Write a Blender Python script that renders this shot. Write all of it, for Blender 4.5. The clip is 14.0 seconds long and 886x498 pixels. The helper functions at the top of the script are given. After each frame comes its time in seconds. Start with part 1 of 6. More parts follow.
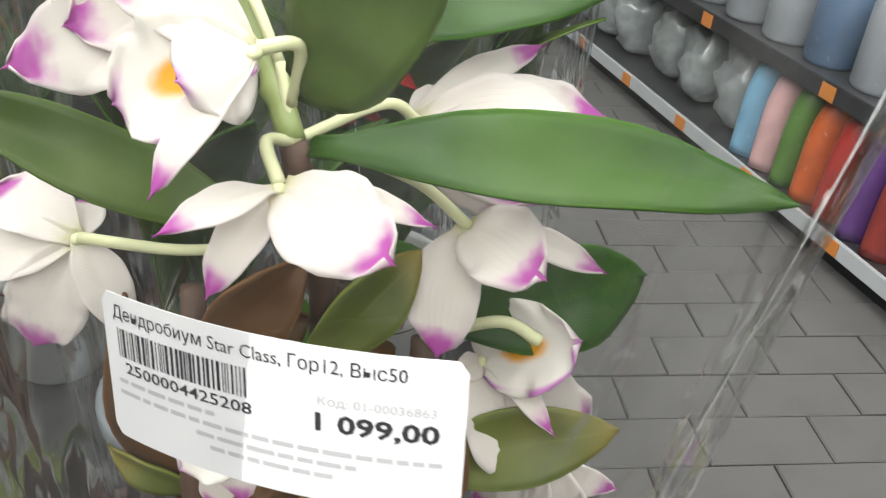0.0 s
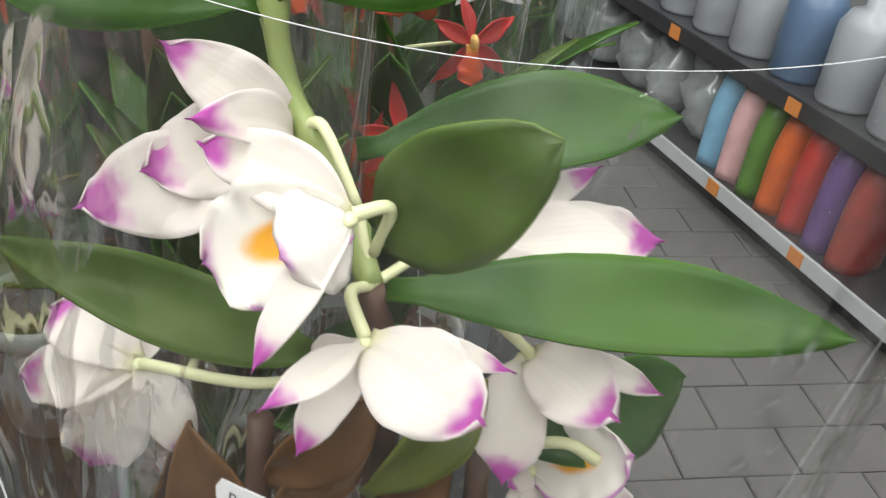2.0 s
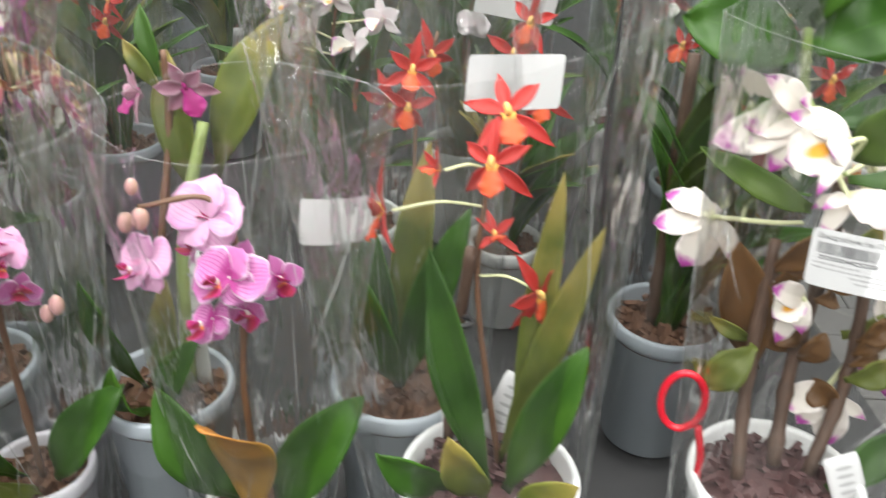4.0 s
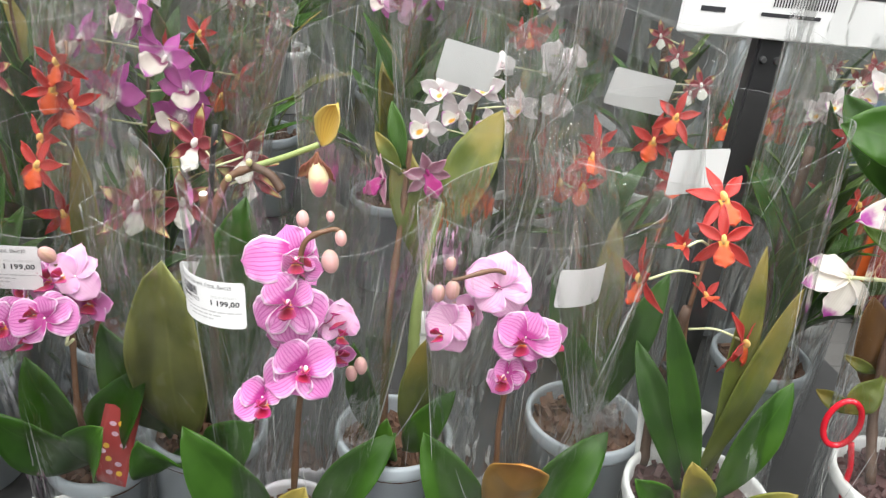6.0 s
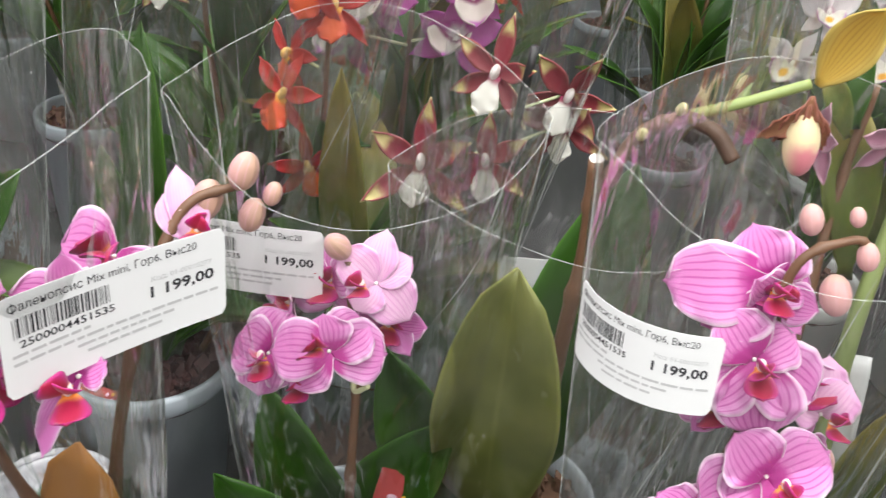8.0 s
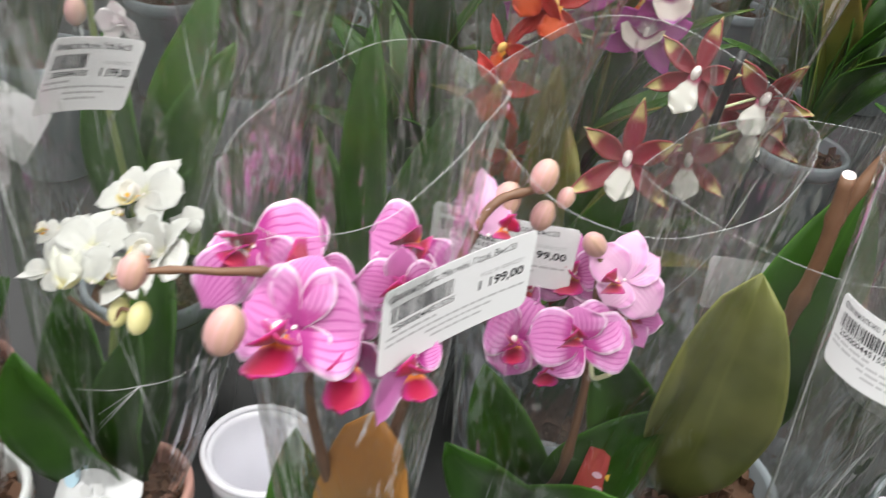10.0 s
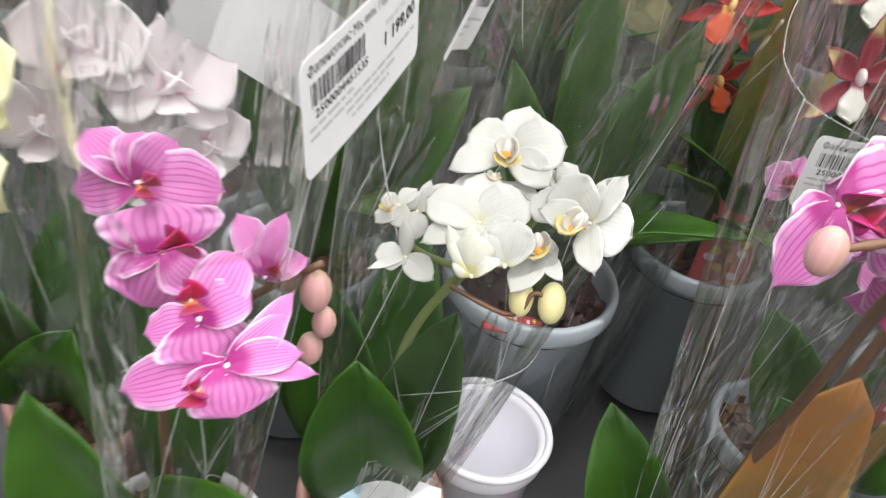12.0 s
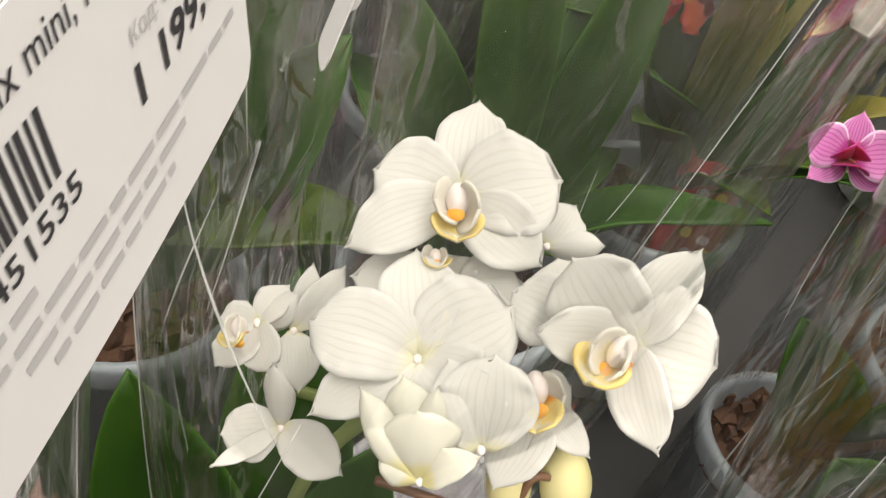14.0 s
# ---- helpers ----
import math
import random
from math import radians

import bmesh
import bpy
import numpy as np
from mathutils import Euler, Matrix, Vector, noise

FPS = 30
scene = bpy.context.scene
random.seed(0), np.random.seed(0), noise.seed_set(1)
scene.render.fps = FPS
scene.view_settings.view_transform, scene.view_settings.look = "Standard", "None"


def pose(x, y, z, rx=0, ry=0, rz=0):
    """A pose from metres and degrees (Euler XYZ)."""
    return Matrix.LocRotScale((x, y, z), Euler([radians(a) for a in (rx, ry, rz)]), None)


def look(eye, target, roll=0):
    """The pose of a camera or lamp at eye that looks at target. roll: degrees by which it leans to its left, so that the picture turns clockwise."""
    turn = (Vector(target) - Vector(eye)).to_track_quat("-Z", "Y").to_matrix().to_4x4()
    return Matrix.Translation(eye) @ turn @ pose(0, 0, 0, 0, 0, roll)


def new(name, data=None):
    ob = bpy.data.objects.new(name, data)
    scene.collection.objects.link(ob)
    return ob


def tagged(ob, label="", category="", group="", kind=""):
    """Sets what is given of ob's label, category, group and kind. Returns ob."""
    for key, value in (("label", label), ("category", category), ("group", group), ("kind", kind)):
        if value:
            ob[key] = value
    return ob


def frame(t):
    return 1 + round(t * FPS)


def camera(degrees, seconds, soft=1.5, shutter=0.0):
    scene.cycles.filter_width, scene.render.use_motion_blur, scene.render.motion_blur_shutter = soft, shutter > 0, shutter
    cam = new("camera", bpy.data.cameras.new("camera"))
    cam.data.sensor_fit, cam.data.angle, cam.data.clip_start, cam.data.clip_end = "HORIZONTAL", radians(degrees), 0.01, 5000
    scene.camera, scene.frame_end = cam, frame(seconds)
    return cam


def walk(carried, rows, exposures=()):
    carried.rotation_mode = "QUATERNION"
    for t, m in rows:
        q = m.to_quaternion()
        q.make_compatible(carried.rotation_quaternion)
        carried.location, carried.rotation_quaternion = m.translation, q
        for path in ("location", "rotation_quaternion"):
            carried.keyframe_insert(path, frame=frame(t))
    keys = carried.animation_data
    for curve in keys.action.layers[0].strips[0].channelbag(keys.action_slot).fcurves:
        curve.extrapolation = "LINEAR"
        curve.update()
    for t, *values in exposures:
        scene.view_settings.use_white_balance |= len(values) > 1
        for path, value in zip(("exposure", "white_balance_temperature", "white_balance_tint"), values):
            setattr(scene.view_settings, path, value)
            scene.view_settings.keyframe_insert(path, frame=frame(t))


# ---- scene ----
PATH = [
    (0, (0.4340, 0.4312, 1.0060), (0.3150, 1.2639, 0.4652), 4.67),
    (0.5, (0.4073, 0.4451, 1.0015), (0.3114, 1.2807, 0.4608), 5.31),
    (1, (0.3917, 0.4477, 1.0144), (0.2987, 1.2759, 0.4618), 5.71),
    (1.5, (0.3951, 0.4542, 1.0288), (0.3115, 1.2884, 0.4838), 6.01),
    (2, (0.4035, 0.4414, 1.0336), (0.3302, 1.2794, 0.4928), 6.36),
    (2.5, (0.4525, 0.3625, 1.0729), (0.2757, 1.1894, 0.5391), 1.85),
    (3, (0.4530, 0.2654, 1.0877), (0.2345, 1.0876, 0.5620), 0.16),
    (3.5, (0.3930, 0.1746, 1.0881), (0.1269, 0.9935, 0.5796), -0.53),
    (4, (0.3016, 0.1351, 1.1127), (0.0356, 0.9541, 0.6043), 2.11),
    (4.2, (0.2586, 0.1448, 1.1243), (-0.0021, 0.9678, 0.6195), 1.86),
    (6.3, (0.0562, -0.0076, 1.1561), (-0.0314, 0.8801, 0.7040), 7.26),
    (6.5, (0.0345, 0.0059, 1.1472), (-0.0581, 0.8927, 0.6944), 7.09),
    (6.9, (-0.0383, 0.0581, 1.1309), (-0.1341, 0.9275, 0.6462), 7.10),
    (7, (-0.0379, 0.0664, 1.1172), (-0.1612, 0.9442, 0.6544), 5.99),
    (7.5, (-0.0687, 0.1464, 1.0751), (-0.2409, 1.0035, 0.5896), 7.06),
    (7.7, (-0.0848, 0.1649, 1.0618), (-0.2725, 1.0086, 0.5588), 6.98),
    (9.8, (-0.1595, 0.1450, 1.0766), (-0.3910, 0.9359, 0.5099), 8.38),
    (10, (-0.1701, 0.1267, 1.0762), (-0.4193, 0.9131, 0.5110), 8.15),
    (10.5, (-0.2119, 0.0623, 1.0837), (-0.4503, 0.8543, 0.5216), 9.75),
    (11, (-0.2586, 0.0144, 1.1048), (-0.3768, 0.8311, 0.5400), 9.00),
    (11.5, (-0.3228, 0.0472, 1.0819), (-0.4187, 0.8590, 0.5059), 9.10),
    (12, (-0.3690, 0.1164, 1.0282), (-0.3995, 0.9154, 0.4277), 12.14),
    (12.5, (-0.3709, 0.1896, 1.0079), (-0.3098, 0.9681, 0.3833), 14.39),
    (13, (-0.3757, 0.2335, 0.9956), (-0.2697, 1.0031, 0.3658), 14.78),
    (13.5, (-0.3786, 0.2440, 0.9919), (-0.2511, 0.9852, 0.3329), 14.19),
    (14, (-0.3839, 0.2422, 0.9842), (-0.2515, 0.9703, 0.3117), 14.29),
]
cam = camera(55.0, 14.0, 1.2, 0.3)
EXPOSURE = [(0.0, 0.1, 6500, 8), (0.6, -0.1, 6500, 8), (2.0, -0.05, 6500, 8), (2.6, 0.05, 6500, 8), (3.0, 0.35, 6500, 8), (3.5, 0.35, 6500, 8), (7.5, 0.15, 6500, 8), (10.0, 0.0, 6500, 8), (12.3, 0.0, 6500, 10), (13.2, -0.12, 7200, 11), (14.0, -0.12, 7300, 11)]
walk(cam, [(t, look(eye, target, roll)) for t, eye, target, roll in PATH], EXPOSURE)

# ---------- light ----------
world = bpy.data.worlds.new("world")
scene.world = world
world.use_nodes = True
wn = world.node_tree
sky = wn.nodes.new("ShaderNodeTexSky")
sky.sky_type = "NISHITA"
sky.sun_disc = False
sky.sun_elevation, sky.sun_rotation = radians(55), radians(200)
wn.links.new(sky.outputs[0], wn.nodes["Background"].inputs[0])
wn.nodes["Background"].inputs[1].default_value = 0.06


def area_lamp(name, x, y, z, sx, sy, watts, colour):
    data = bpy.data.lights.new(name, "AREA")
    data.shape, data.size, data.size_y, data.energy, data.color = "RECTANGLE", sx, sy, watts, colour
    ob = new(name, data)
    ob.matrix_world = pose(x, y, z)
    return ob


# three added strip lamps, out of view, for the hall's soft light from above
for x in (-2.6, 0.0, 2.6):
    area_lamp("added_top_light", x, -1.5, 3.98, 1.15, 8.0, 312, (1.0, 0.985, 0.96))

# ---------- materials ----------
MATS = {}


class Net:
    """A small helper to wire a material's nodes."""

    def __init__(self, name, rough=0.5, bump=0.0):
        self.m = bpy.data.materials.new(name)
        self.m.use_nodes = True
        self.t = self.m.node_tree
        self.b = self.t.nodes["Principled BSDF"]
        self.out = self.t.nodes["Material Output"]
        self.b.inputs["Roughness"].default_value = rough
        MATS[name] = self.m

    def node(self, kind, ins=(), **attrs):
        n = self.t.nodes.new(kind)
        if "operation" in attrs:
            n.operation = attrs["operation"]
        if "interpolation_type" in attrs:
            n.interpolation_type = attrs["interpolation_type"]
        if "data_type" in attrs:
            n.data_type = attrs["data_type"]
        for k, v in dict(ins).items():
            self.put(n.inputs[k], v)
        return n

    def put(self, socket, v):
        if isinstance(v, bpy.types.NodeSocket):
            self.t.links.new(v, socket)
        else:
            socket.default_value = v

    def math(self, op, a, b=0.0, clamp=False):
        n = self.node("ShaderNodeMath", {0: a, 1: b}, operation=op)
        n.use_clamp = clamp
        return n.outputs[0]

    def step(self, v, lo, hi):
        n = self.node("ShaderNodeMapRange", {0: v, 1: lo, 2: hi, 3: 0.0, 4: 1.0}, interpolation_type="SMOOTHSTEP")
        return n.outputs[0]

    def mix(self, f, a, b):
        n = self.node("ShaderNodeMix", data_type="RGBA")
        self.put(n.inputs[0], f)
        self.put(n.inputs[6], (*a, 1) if isinstance(a, tuple) else a)
        self.put(n.inputs[7], (*b, 1) if isinstance(b, tuple) else b)
        return n.outputs[2]

    def noise(self, scale, detail=3.0, rough=0.55, stretch=None, coord="Object"):
        c = self.node("ShaderNodeTexCoord").outputs[coord]
        if stretch:
            c = self.node("ShaderNodeMapping", {0: c, 3: stretch}).outputs[0]
        return self.node("ShaderNodeTexNoise", {"Vector": c, "Scale": scale, "Detail": detail, "Roughness": rough}).outputs[0]

    def uv(self):
        c = self.node("ShaderNodeTexCoord").outputs["UV"]
        s = self.node("ShaderNodeSeparateXYZ", {0: c})
        return s.outputs[0], s.outputs[1]

    def rand(self):
        return self.node("ShaderNodeObjectInfo").outputs["Random"]

    def colour(self, c):
        self.put(self.b.inputs["Base Color"], (*c, 1) if isinstance(c, tuple) else c)
        return self

    def bump(self, h, strength, dist=0.001):
        n = self.node("ShaderNodeBump", {"Strength": strength, "Distance": dist, "Height": h})
        self.put(self.b.inputs["Normal"], n.outputs[0])
        return self

    def translucent(self, c, amount):
        tr = self.node("ShaderNodeBsdfTranslucent", {"Color": (*c, 1) if isinstance(c, tuple) else c})
        mx = self.node("ShaderNodeMixShader", {0: amount, 1: self.b.outputs[0], 2: tr.outputs[0]})
        self.put(self.out.inputs[0], mx.outputs[0])
        return self


def simple(name, c, rough=0.5, grain=60.0, vary=0.15, bump=0.15, metal=0.0):
    n = Net(name, rough)
    f = n.noise(grain, 5.0)
    g = n.noise(grain / 9, 2.0)
    lo = tuple(v * (1 - vary) for v in c)
    hi = tuple(min(1, v * (1 + vary)) for v in c)
    n.colour(n.mix(n.math("MULTIPLY", f, 0.9), n.mix(g, lo, c), hi))
    n.b.inputs["Metallic"].default_value = metal
    n.bump(f, bump)
    return n.m


def petal_mat(name, base, edge=None, vein=None, tip=None, tip_at=0.8, throat=None, throat_at=0.3, vein_w=22.0, trans=0.3, rim=None, blotch=None):
    """Petal: base colour, a paler or darker edge, veins that run lengthwise, a coloured tip and throat."""
    n = Net(name, 0.5)
    u, v = n.uv()
    wob = n.noise(140.0, 2.0)
    side = n.math("ABSOLUTE", n.math("SUBTRACT", u, 0.5))
    c = n.mix(n.math("MULTIPLY", wob, 0.35), base, tuple(min(1, x * 1.12) for x in base))
    if edge:
        c = n.mix(n.step(side, 0.2, 0.5), c, edge)
    if vein:
        ph = n.math("ADD", n.math("MULTIPLY", n.math("SUBTRACT", u, 0.5), vein_w * 3.0), n.math("MULTIPLY", n.noise(55.0, 2.0), 9.0))
        s = n.step(n.math("SINE", ph), 0.40, 0.95)
        s = n.math("MULTIPLY", s, n.step(side, 0.5, 0.38))
        s = n.math("MULTIPLY", s, n.step(v, 1.0, 0.75))
        s = n.math("MULTIPLY", s, n.step(n.noise(90.0, 2.0), 0.15, 0.45))
        c = n.mix(n.math("MULTIPLY", s, 0.6), c, vein)
    if throat:
        c = n.mix(n.step(n.math("ADD", v, n.math("MULTIPLY", wob, 0.2)), throat_at + 0.18, throat_at - 0.02), c, throat)
    if tip:
        at_tip = n.step(n.math("ADD", v, n.math("MULTIPLY", wob, 0.22)), tip_at + 0.10, tip_at + 0.26)
        c = n.mix(n.math("MULTIPLY", at_tip, n.step(side, 0.50, 0.24)), c, tip)
    if rim:
        c = n.mix(n.step(n.math("ADD", side, n.math("MULTIPLY", wob, 0.06)), 0.46, 0.53) if not blotch else n.math("MULTIPLY", n.step(side, 0.40, 0.48), n.step(n.noise(70.0, 1.0), 0.48, 0.60)), c, rim)
    if blotch:
        dv, du = n.math("MULTIPLY", n.math("SUBTRACT", v, 0.45), 1.0), n.math("MULTIPLY", side, 1.5)
        far = n.math("SQRT", n.math("ADD", n.math("MULTIPLY", dv, dv), n.math("MULTIPLY", du, du)))
        c = n.mix(n.step(n.math("ADD", far, n.math("MULTIPLY", wob, 0.16)), 0.38, 0.22), c, blotch)
    n.colour(c)
    n.b.inputs["Sheen Weight"].default_value = 0.15
    fine = n.noise(22.0, 3.0, stretch=(5.0, 0.5, 1.0), coord="UV")
    soft = n.noise(75.0, 2.0)
    n.bump(n.math("ADD", n.math("MULTIPLY", fine, 0.5), soft), 0.16, 0.0012)
    n.translucent(c, trans)
    return n.m


def leaf_mat(name, dark, light, under=None, yellow=None):
    n = Net(name, 0.34)
    n.b.inputs["Specular IOR Level"].default_value = 0.28
    u, v = n.uv()
    f = n.noise(25.0, 3.0)
    stripes = n.noise(30.0, 3.0, stretch=(14.0, 1.0, 1.0), coord="UV")
    c = n.mix(n.step(f, 0.3, 0.7), dark, light)
    c = n.mix(n.math("MULTIPLY", stripes, 0.42), c, light)
    side = n.math("ABSOLUTE", n.math("SUBTRACT", u, 0.5))
    c = n.mix(n.math("MULTIPLY", n.step(side, 0.035, 0.0), 0.6), c, light)
    c = n.mix(n.math("MULTIPLY", n.step(side, 0.465, 0.5), 0.5), c, tuple(min(1.0, 1.8 * x) for x in light))
    spots = n.noise(9.0, 4.0, 0.7)
    c = n.mix(n.math("MULTIPLY", n.step(spots, 0.62, 0.74), 0.35), c, tuple(0.5 * x for x in dark))
    if yellow:
        c = n.mix(n.math("MULTIPLY", n.step(n.math("ADD", v, f), 1.0, 1.5), 0.85), c, yellow)
    n.colour(c)
    n.bump(stripes, 0.12, 0.0008)
    n.translucent(c, 0.16)
    return n.m


PHAL = petal_mat("phal_pink", (0.66, 0.21, 0.52), edge=(0.71, 0.34, 0.63), vein=(0.42, 0.015, 0.26), throat=(0.46, 0.03, 0.27), throat_at=0.30, rim=(0.86, 0.66, 0.80))
PHAL_PALE = petal_mat("phal_pale_pink", (0.80, 0.50, 0.70), edge=(0.76, 0.36, 0.66), vein=(0.66, 0.28, 0.56), rim=(0.84, 0.62, 0.78), trans=0.35)
PHAL_LIP = petal_mat("phal_lip_magenta", (0.38, 0.005, 0.05), edge=(0.46, 0.015, 0.20), throat=(0.85, 0.28, 0.05), throat_at=0.25, trans=0.2)
PHAL_WHITE = petal_mat("phal_white", (0.70, 0.70, 0.67), edge=(0.72, 0.72, 0.70), vein=(0.63, 0.62, 0.56), throat=(0.70, 0.69, 0.46), throat_at=0.10, trans=0.34)
WHITE_LIP = petal_mat("phal_white_lip", (0.80, 0.66, 0.26), throat=(0.84, 0.36, 0.02), throat_at=0.30, tip=(0.80, 0.76, 0.60), tip_at=0.72, trans=0.3)
WHITE_LOBE = petal_mat("phal_white_side_lobe", (0.78, 0.76, 0.69), throat=(0.84, 0.40, 0.04), throat_at=0.10, vein_w=12.0, trans=0.35)
BLUSH = petal_mat("phal_blush_white", (0.89, 0.82, 0.85), edge=(0.91, 0.88, 0.89), throat=(0.75, 0.35, 0.50), throat_at=0.15, trans=0.35)
YELLOW = petal_mat("phal_yellow", (0.82, 0.78, 0.50), edge=(0.83, 0.81, 0.60), trans=0.35)
DEND = petal_mat("dendrobium_petal", (0.86, 0.82, 0.77), edge=(0.85, 0.80, 0.77), throat=(0.76, 0.74, 0.48), throat_at=0.08, tip=(0.56, 0.10, 0.48), tip_at=0.74, trans=0.46, vein=(0.82, 0.77, 0.70))
DEND_LIP = petal_mat("dendrobium_lip", (0.84, 0.81, 0.75), tip=(0.56, 0.16, 0.52), tip_at=0.86, rim=(0.60, 0.22, 0.58), blotch=(0.86, 0.42, 0.012), trans=0.3)
DEND_FOLD = petal_mat("dendrobium_lip_outside", (0.84, 0.80, 0.76), tip=(0.55, 0.20, 0.56), tip_at=0.87, trans=0.4)
WHITE_CUP = petal_mat("phal_white_cup", (0.72, 0.72, 0.64), throat=(0.72, 0.68, 0.36), throat_at=0.30, trans=0.34)
RED = petal_mat("oncidium_red", (0.50, 0.022, 0.014), edge=(0.46, 0.016, 0.014), vein=(0.36, 0.010, 0.014), trans=0.28)
ORANGE = petal_mat("oncidium_orange_lip", (0.72, 0.10, 0.015), edge=(0.62, 0.05, 0.015), throat=(0.85, 0.40, 0.06), throat_at=0.2, trans=0.25)
CAMB = petal_mat("cambria_maroon", (0.28, 0.03, 0.05), edge=(0.30, 0.05, 0.06), tip=(0.70, 0.60, 0.26), tip_at=0.60, trans=0.2)
CREAM_LIP = petal_mat("cambria_lip_white", (0.84, 0.82, 0.77), throat=(0.45, 0.05, 0.14), throat_at=0.2, trans=0.25)
PURPLE = petal_mat("dendrobium_purple", (0.54, 0.10, 0.42), edge=(0.50, 0.07, 0.40), throat=(0.80, 0.72, 0.78), throat_at=0.25, trans=0.3)
PURPLE_LIP = petal_mat("dendrobium_purple_lip", (0.78, 0.70, 0.66), throat=(0.25, 0.01, 0.12), throat_at=0.3, tip=(0.55, 0.12, 0.52), tip_at=0.75)
MAUVE = petal_mat("mauve_petal", (0.48, 0.22, 0.32), edge=(0.55, 0.34, 0.42), vein=(0.34, 0.10, 0.20))
MAGENTA = petal_mat("magenta_lip", (0.42, 0.01, 0.20), edge=(0.48, 0.02, 0.26))
PAPH_Y = petal_mat("slipper_yellow", (0.66, 0.46, 0.09), edge=(0.60, 0.46, 0.12), vein=(0.50, 0.28, 0.06), trans=0.3)
PAPH_P = petal_mat("slipper_pouch", (0.80, 0.66, 0.40), tip=(0.66, 0.22, 0.26), tip_at=0.45, trans=0.2)
WITHER = petal_mat("withered_petal", (0.40, 0.20, 0.10), edge=(0.34, 0.12, 0.08), vein=(0.28, 0.08, 0.06))
BUD = petal_mat("bud_pink", (0.56, 0.30, 0.29), edge=(0.46, 0.28, 0.20), vein=(0.62, 0.34, 0.36), tip=(0.55, 0.36, 0.30), tip_at=0.7, trans=0.15)
BUD_Y = petal_mat("bud_cream", (0.72, 0.66, 0.34), edge=(0.62, 0.58, 0.24), trans=0.15)
CALLUS = petal_mat("callus_orange", (0.82, 0.34, 0.02), edge=(0.84, 0.46, 0.06), trans=0.1)
COLUMN = petal_mat("column_white", (0.85, 0.78, 0.76), trans=0.15)
COLUMN_Y = petal_mat("column_yellow", (0.85, 0.55, 0.16), trans=0.15)
LEAF = leaf_mat("leaf_green", (0.014, 0.050, 0.005), (0.038, 0.100, 0.012))
LEAF_B = leaf_mat("leaf_bright", (0.016, 0.058, 0.006), (0.046, 0.110, 0.012))
LEAF_O = leaf_mat("leaf_olive", (0.060, 0.085, 0.014), (0.13, 0.155, 0.030), yellow=(0.26, 0.20, 0.05))
LEAF_M = leaf_mat("leaf_mid_green", (0.032, 0.066, 0.009), (0.066, 0.108, 0.018))
LEAF_K = leaf_mat("leaf_khaki", (0.085, 0.105, 0.024), (0.18, 0.185, 0.055))
LEAF_Y = leaf_mat("leaf_yellowing", (0.24, 0.13, 0.03), (0.36, 0.21, 0.05), yellow=(0.38, 0.16, 0.04))
LEAF_D = leaf_mat("leaf_dried", (0.070, 0.034, 0.012), (0.135, 0.066, 0.022))
STEM = simple("stem_green", (0.24, 0.30, 0.10), 0.45, 120)
NECK = simple("flower_stalk_pale_green", (0.62, 0.64, 0.38), 0.45, 150, 0.08)
STEM_BR = simple("stem_brown", (0.13, 0.065, 0.035), 0.5, 150, 0.35, 0.4)
CANE = simple("cane_husk_grey_brown", (0.070, 0.038, 0.024), 0.6, 120, 0.7, 0.6)
STICK = simple("stake_black", (0.02, 0.02, 0.022), 0.4, 90)
GREY_POT = simple("pot_blue_grey_plastic", (0.36, 0.40, 0.44), 0.38, 40, 0.06, 0.03)
WHITE_POT = simple("pot_white_plastic", (0.74, 0.75, 0.75), 0.36, 40, 0.04, 0.03)
LILAC_POT = simple("cup_pale_lilac_glaze", (0.66, 0.65, 0.70), 0.22, 30, 0.04, 0.02)
ROSE_POT = simple("pot_dusty_rose", (0.48, 0.26, 0.22), 0.4, 50, 0.08, 0.05)
BARK = simple("bark_chips", (0.12, 0.06, 0.035), 0.85, 200, 0.6, 0.6)
BARK_V = simple("bark_wet", (0.07, 0.03, 0.03), 0.6, 200, 0.6, 0.6)
PAPER = simple("label_paper", (0.70, 0.70, 0.71), 0.6, 300, 0.015, 0.05)
INK = simple("label_ink", (0.025, 0.025, 0.03), 0.6, 300, 0.1, 0.0)
INK_G = simple("label_ink_small", (0.44, 0.44, 0.45), 0.6, 300, 0.1, 0.0)
RED_PL = simple("red_ribbon_plastic", (0.55, 0.01, 0.025), 0.25, 60, 0.1, 0.05)
REDTAG = simple("tag_red", (0.38, 0.05, 0.05), 0.45, 60, 0.2, 0.0)
TAGBLUE = simple("tag_pale_blue", (0.45, 0.62, 0.72), 0.5, 60, 0.1, 0.0)
TAGGREY = simple("tag_grey_print", (0.60, 0.60, 0.60), 0.5, 60, 0.1, 0.0)
TAGYEL = simple("tag_yellow", (0.75, 0.45, 0.05), 0.5, 60, 0.2, 0.0)
BENCH = simple("bench_dark_grey", (0.030, 0.030, 0.031), 0.6, 30, 0.35, 0.25)
METAL = simple("bench_steel", (0.20, 0.20, 0.21), 0.4, 40, 0.15, 0.1, 0.9)
JOINT = simple("paving_joint_sand", (0.062, 0.060, 0.057), 0.95, 90, 0.35, 0.5)
WALL = simple("unseen_hall_wall", (0.24, 0.24, 0.235), 0.8, 6, 0.15, 0.1)
CEIL = simple("unseen_hall_ceiling", (0.24, 0.24, 0.235), 0.85, 8, 0.08, 0.05)
GLASS_P = simple("packed_goods_clear", (0.22, 0.24, 0.24), 0.14, 40, 0.7, 0.9)


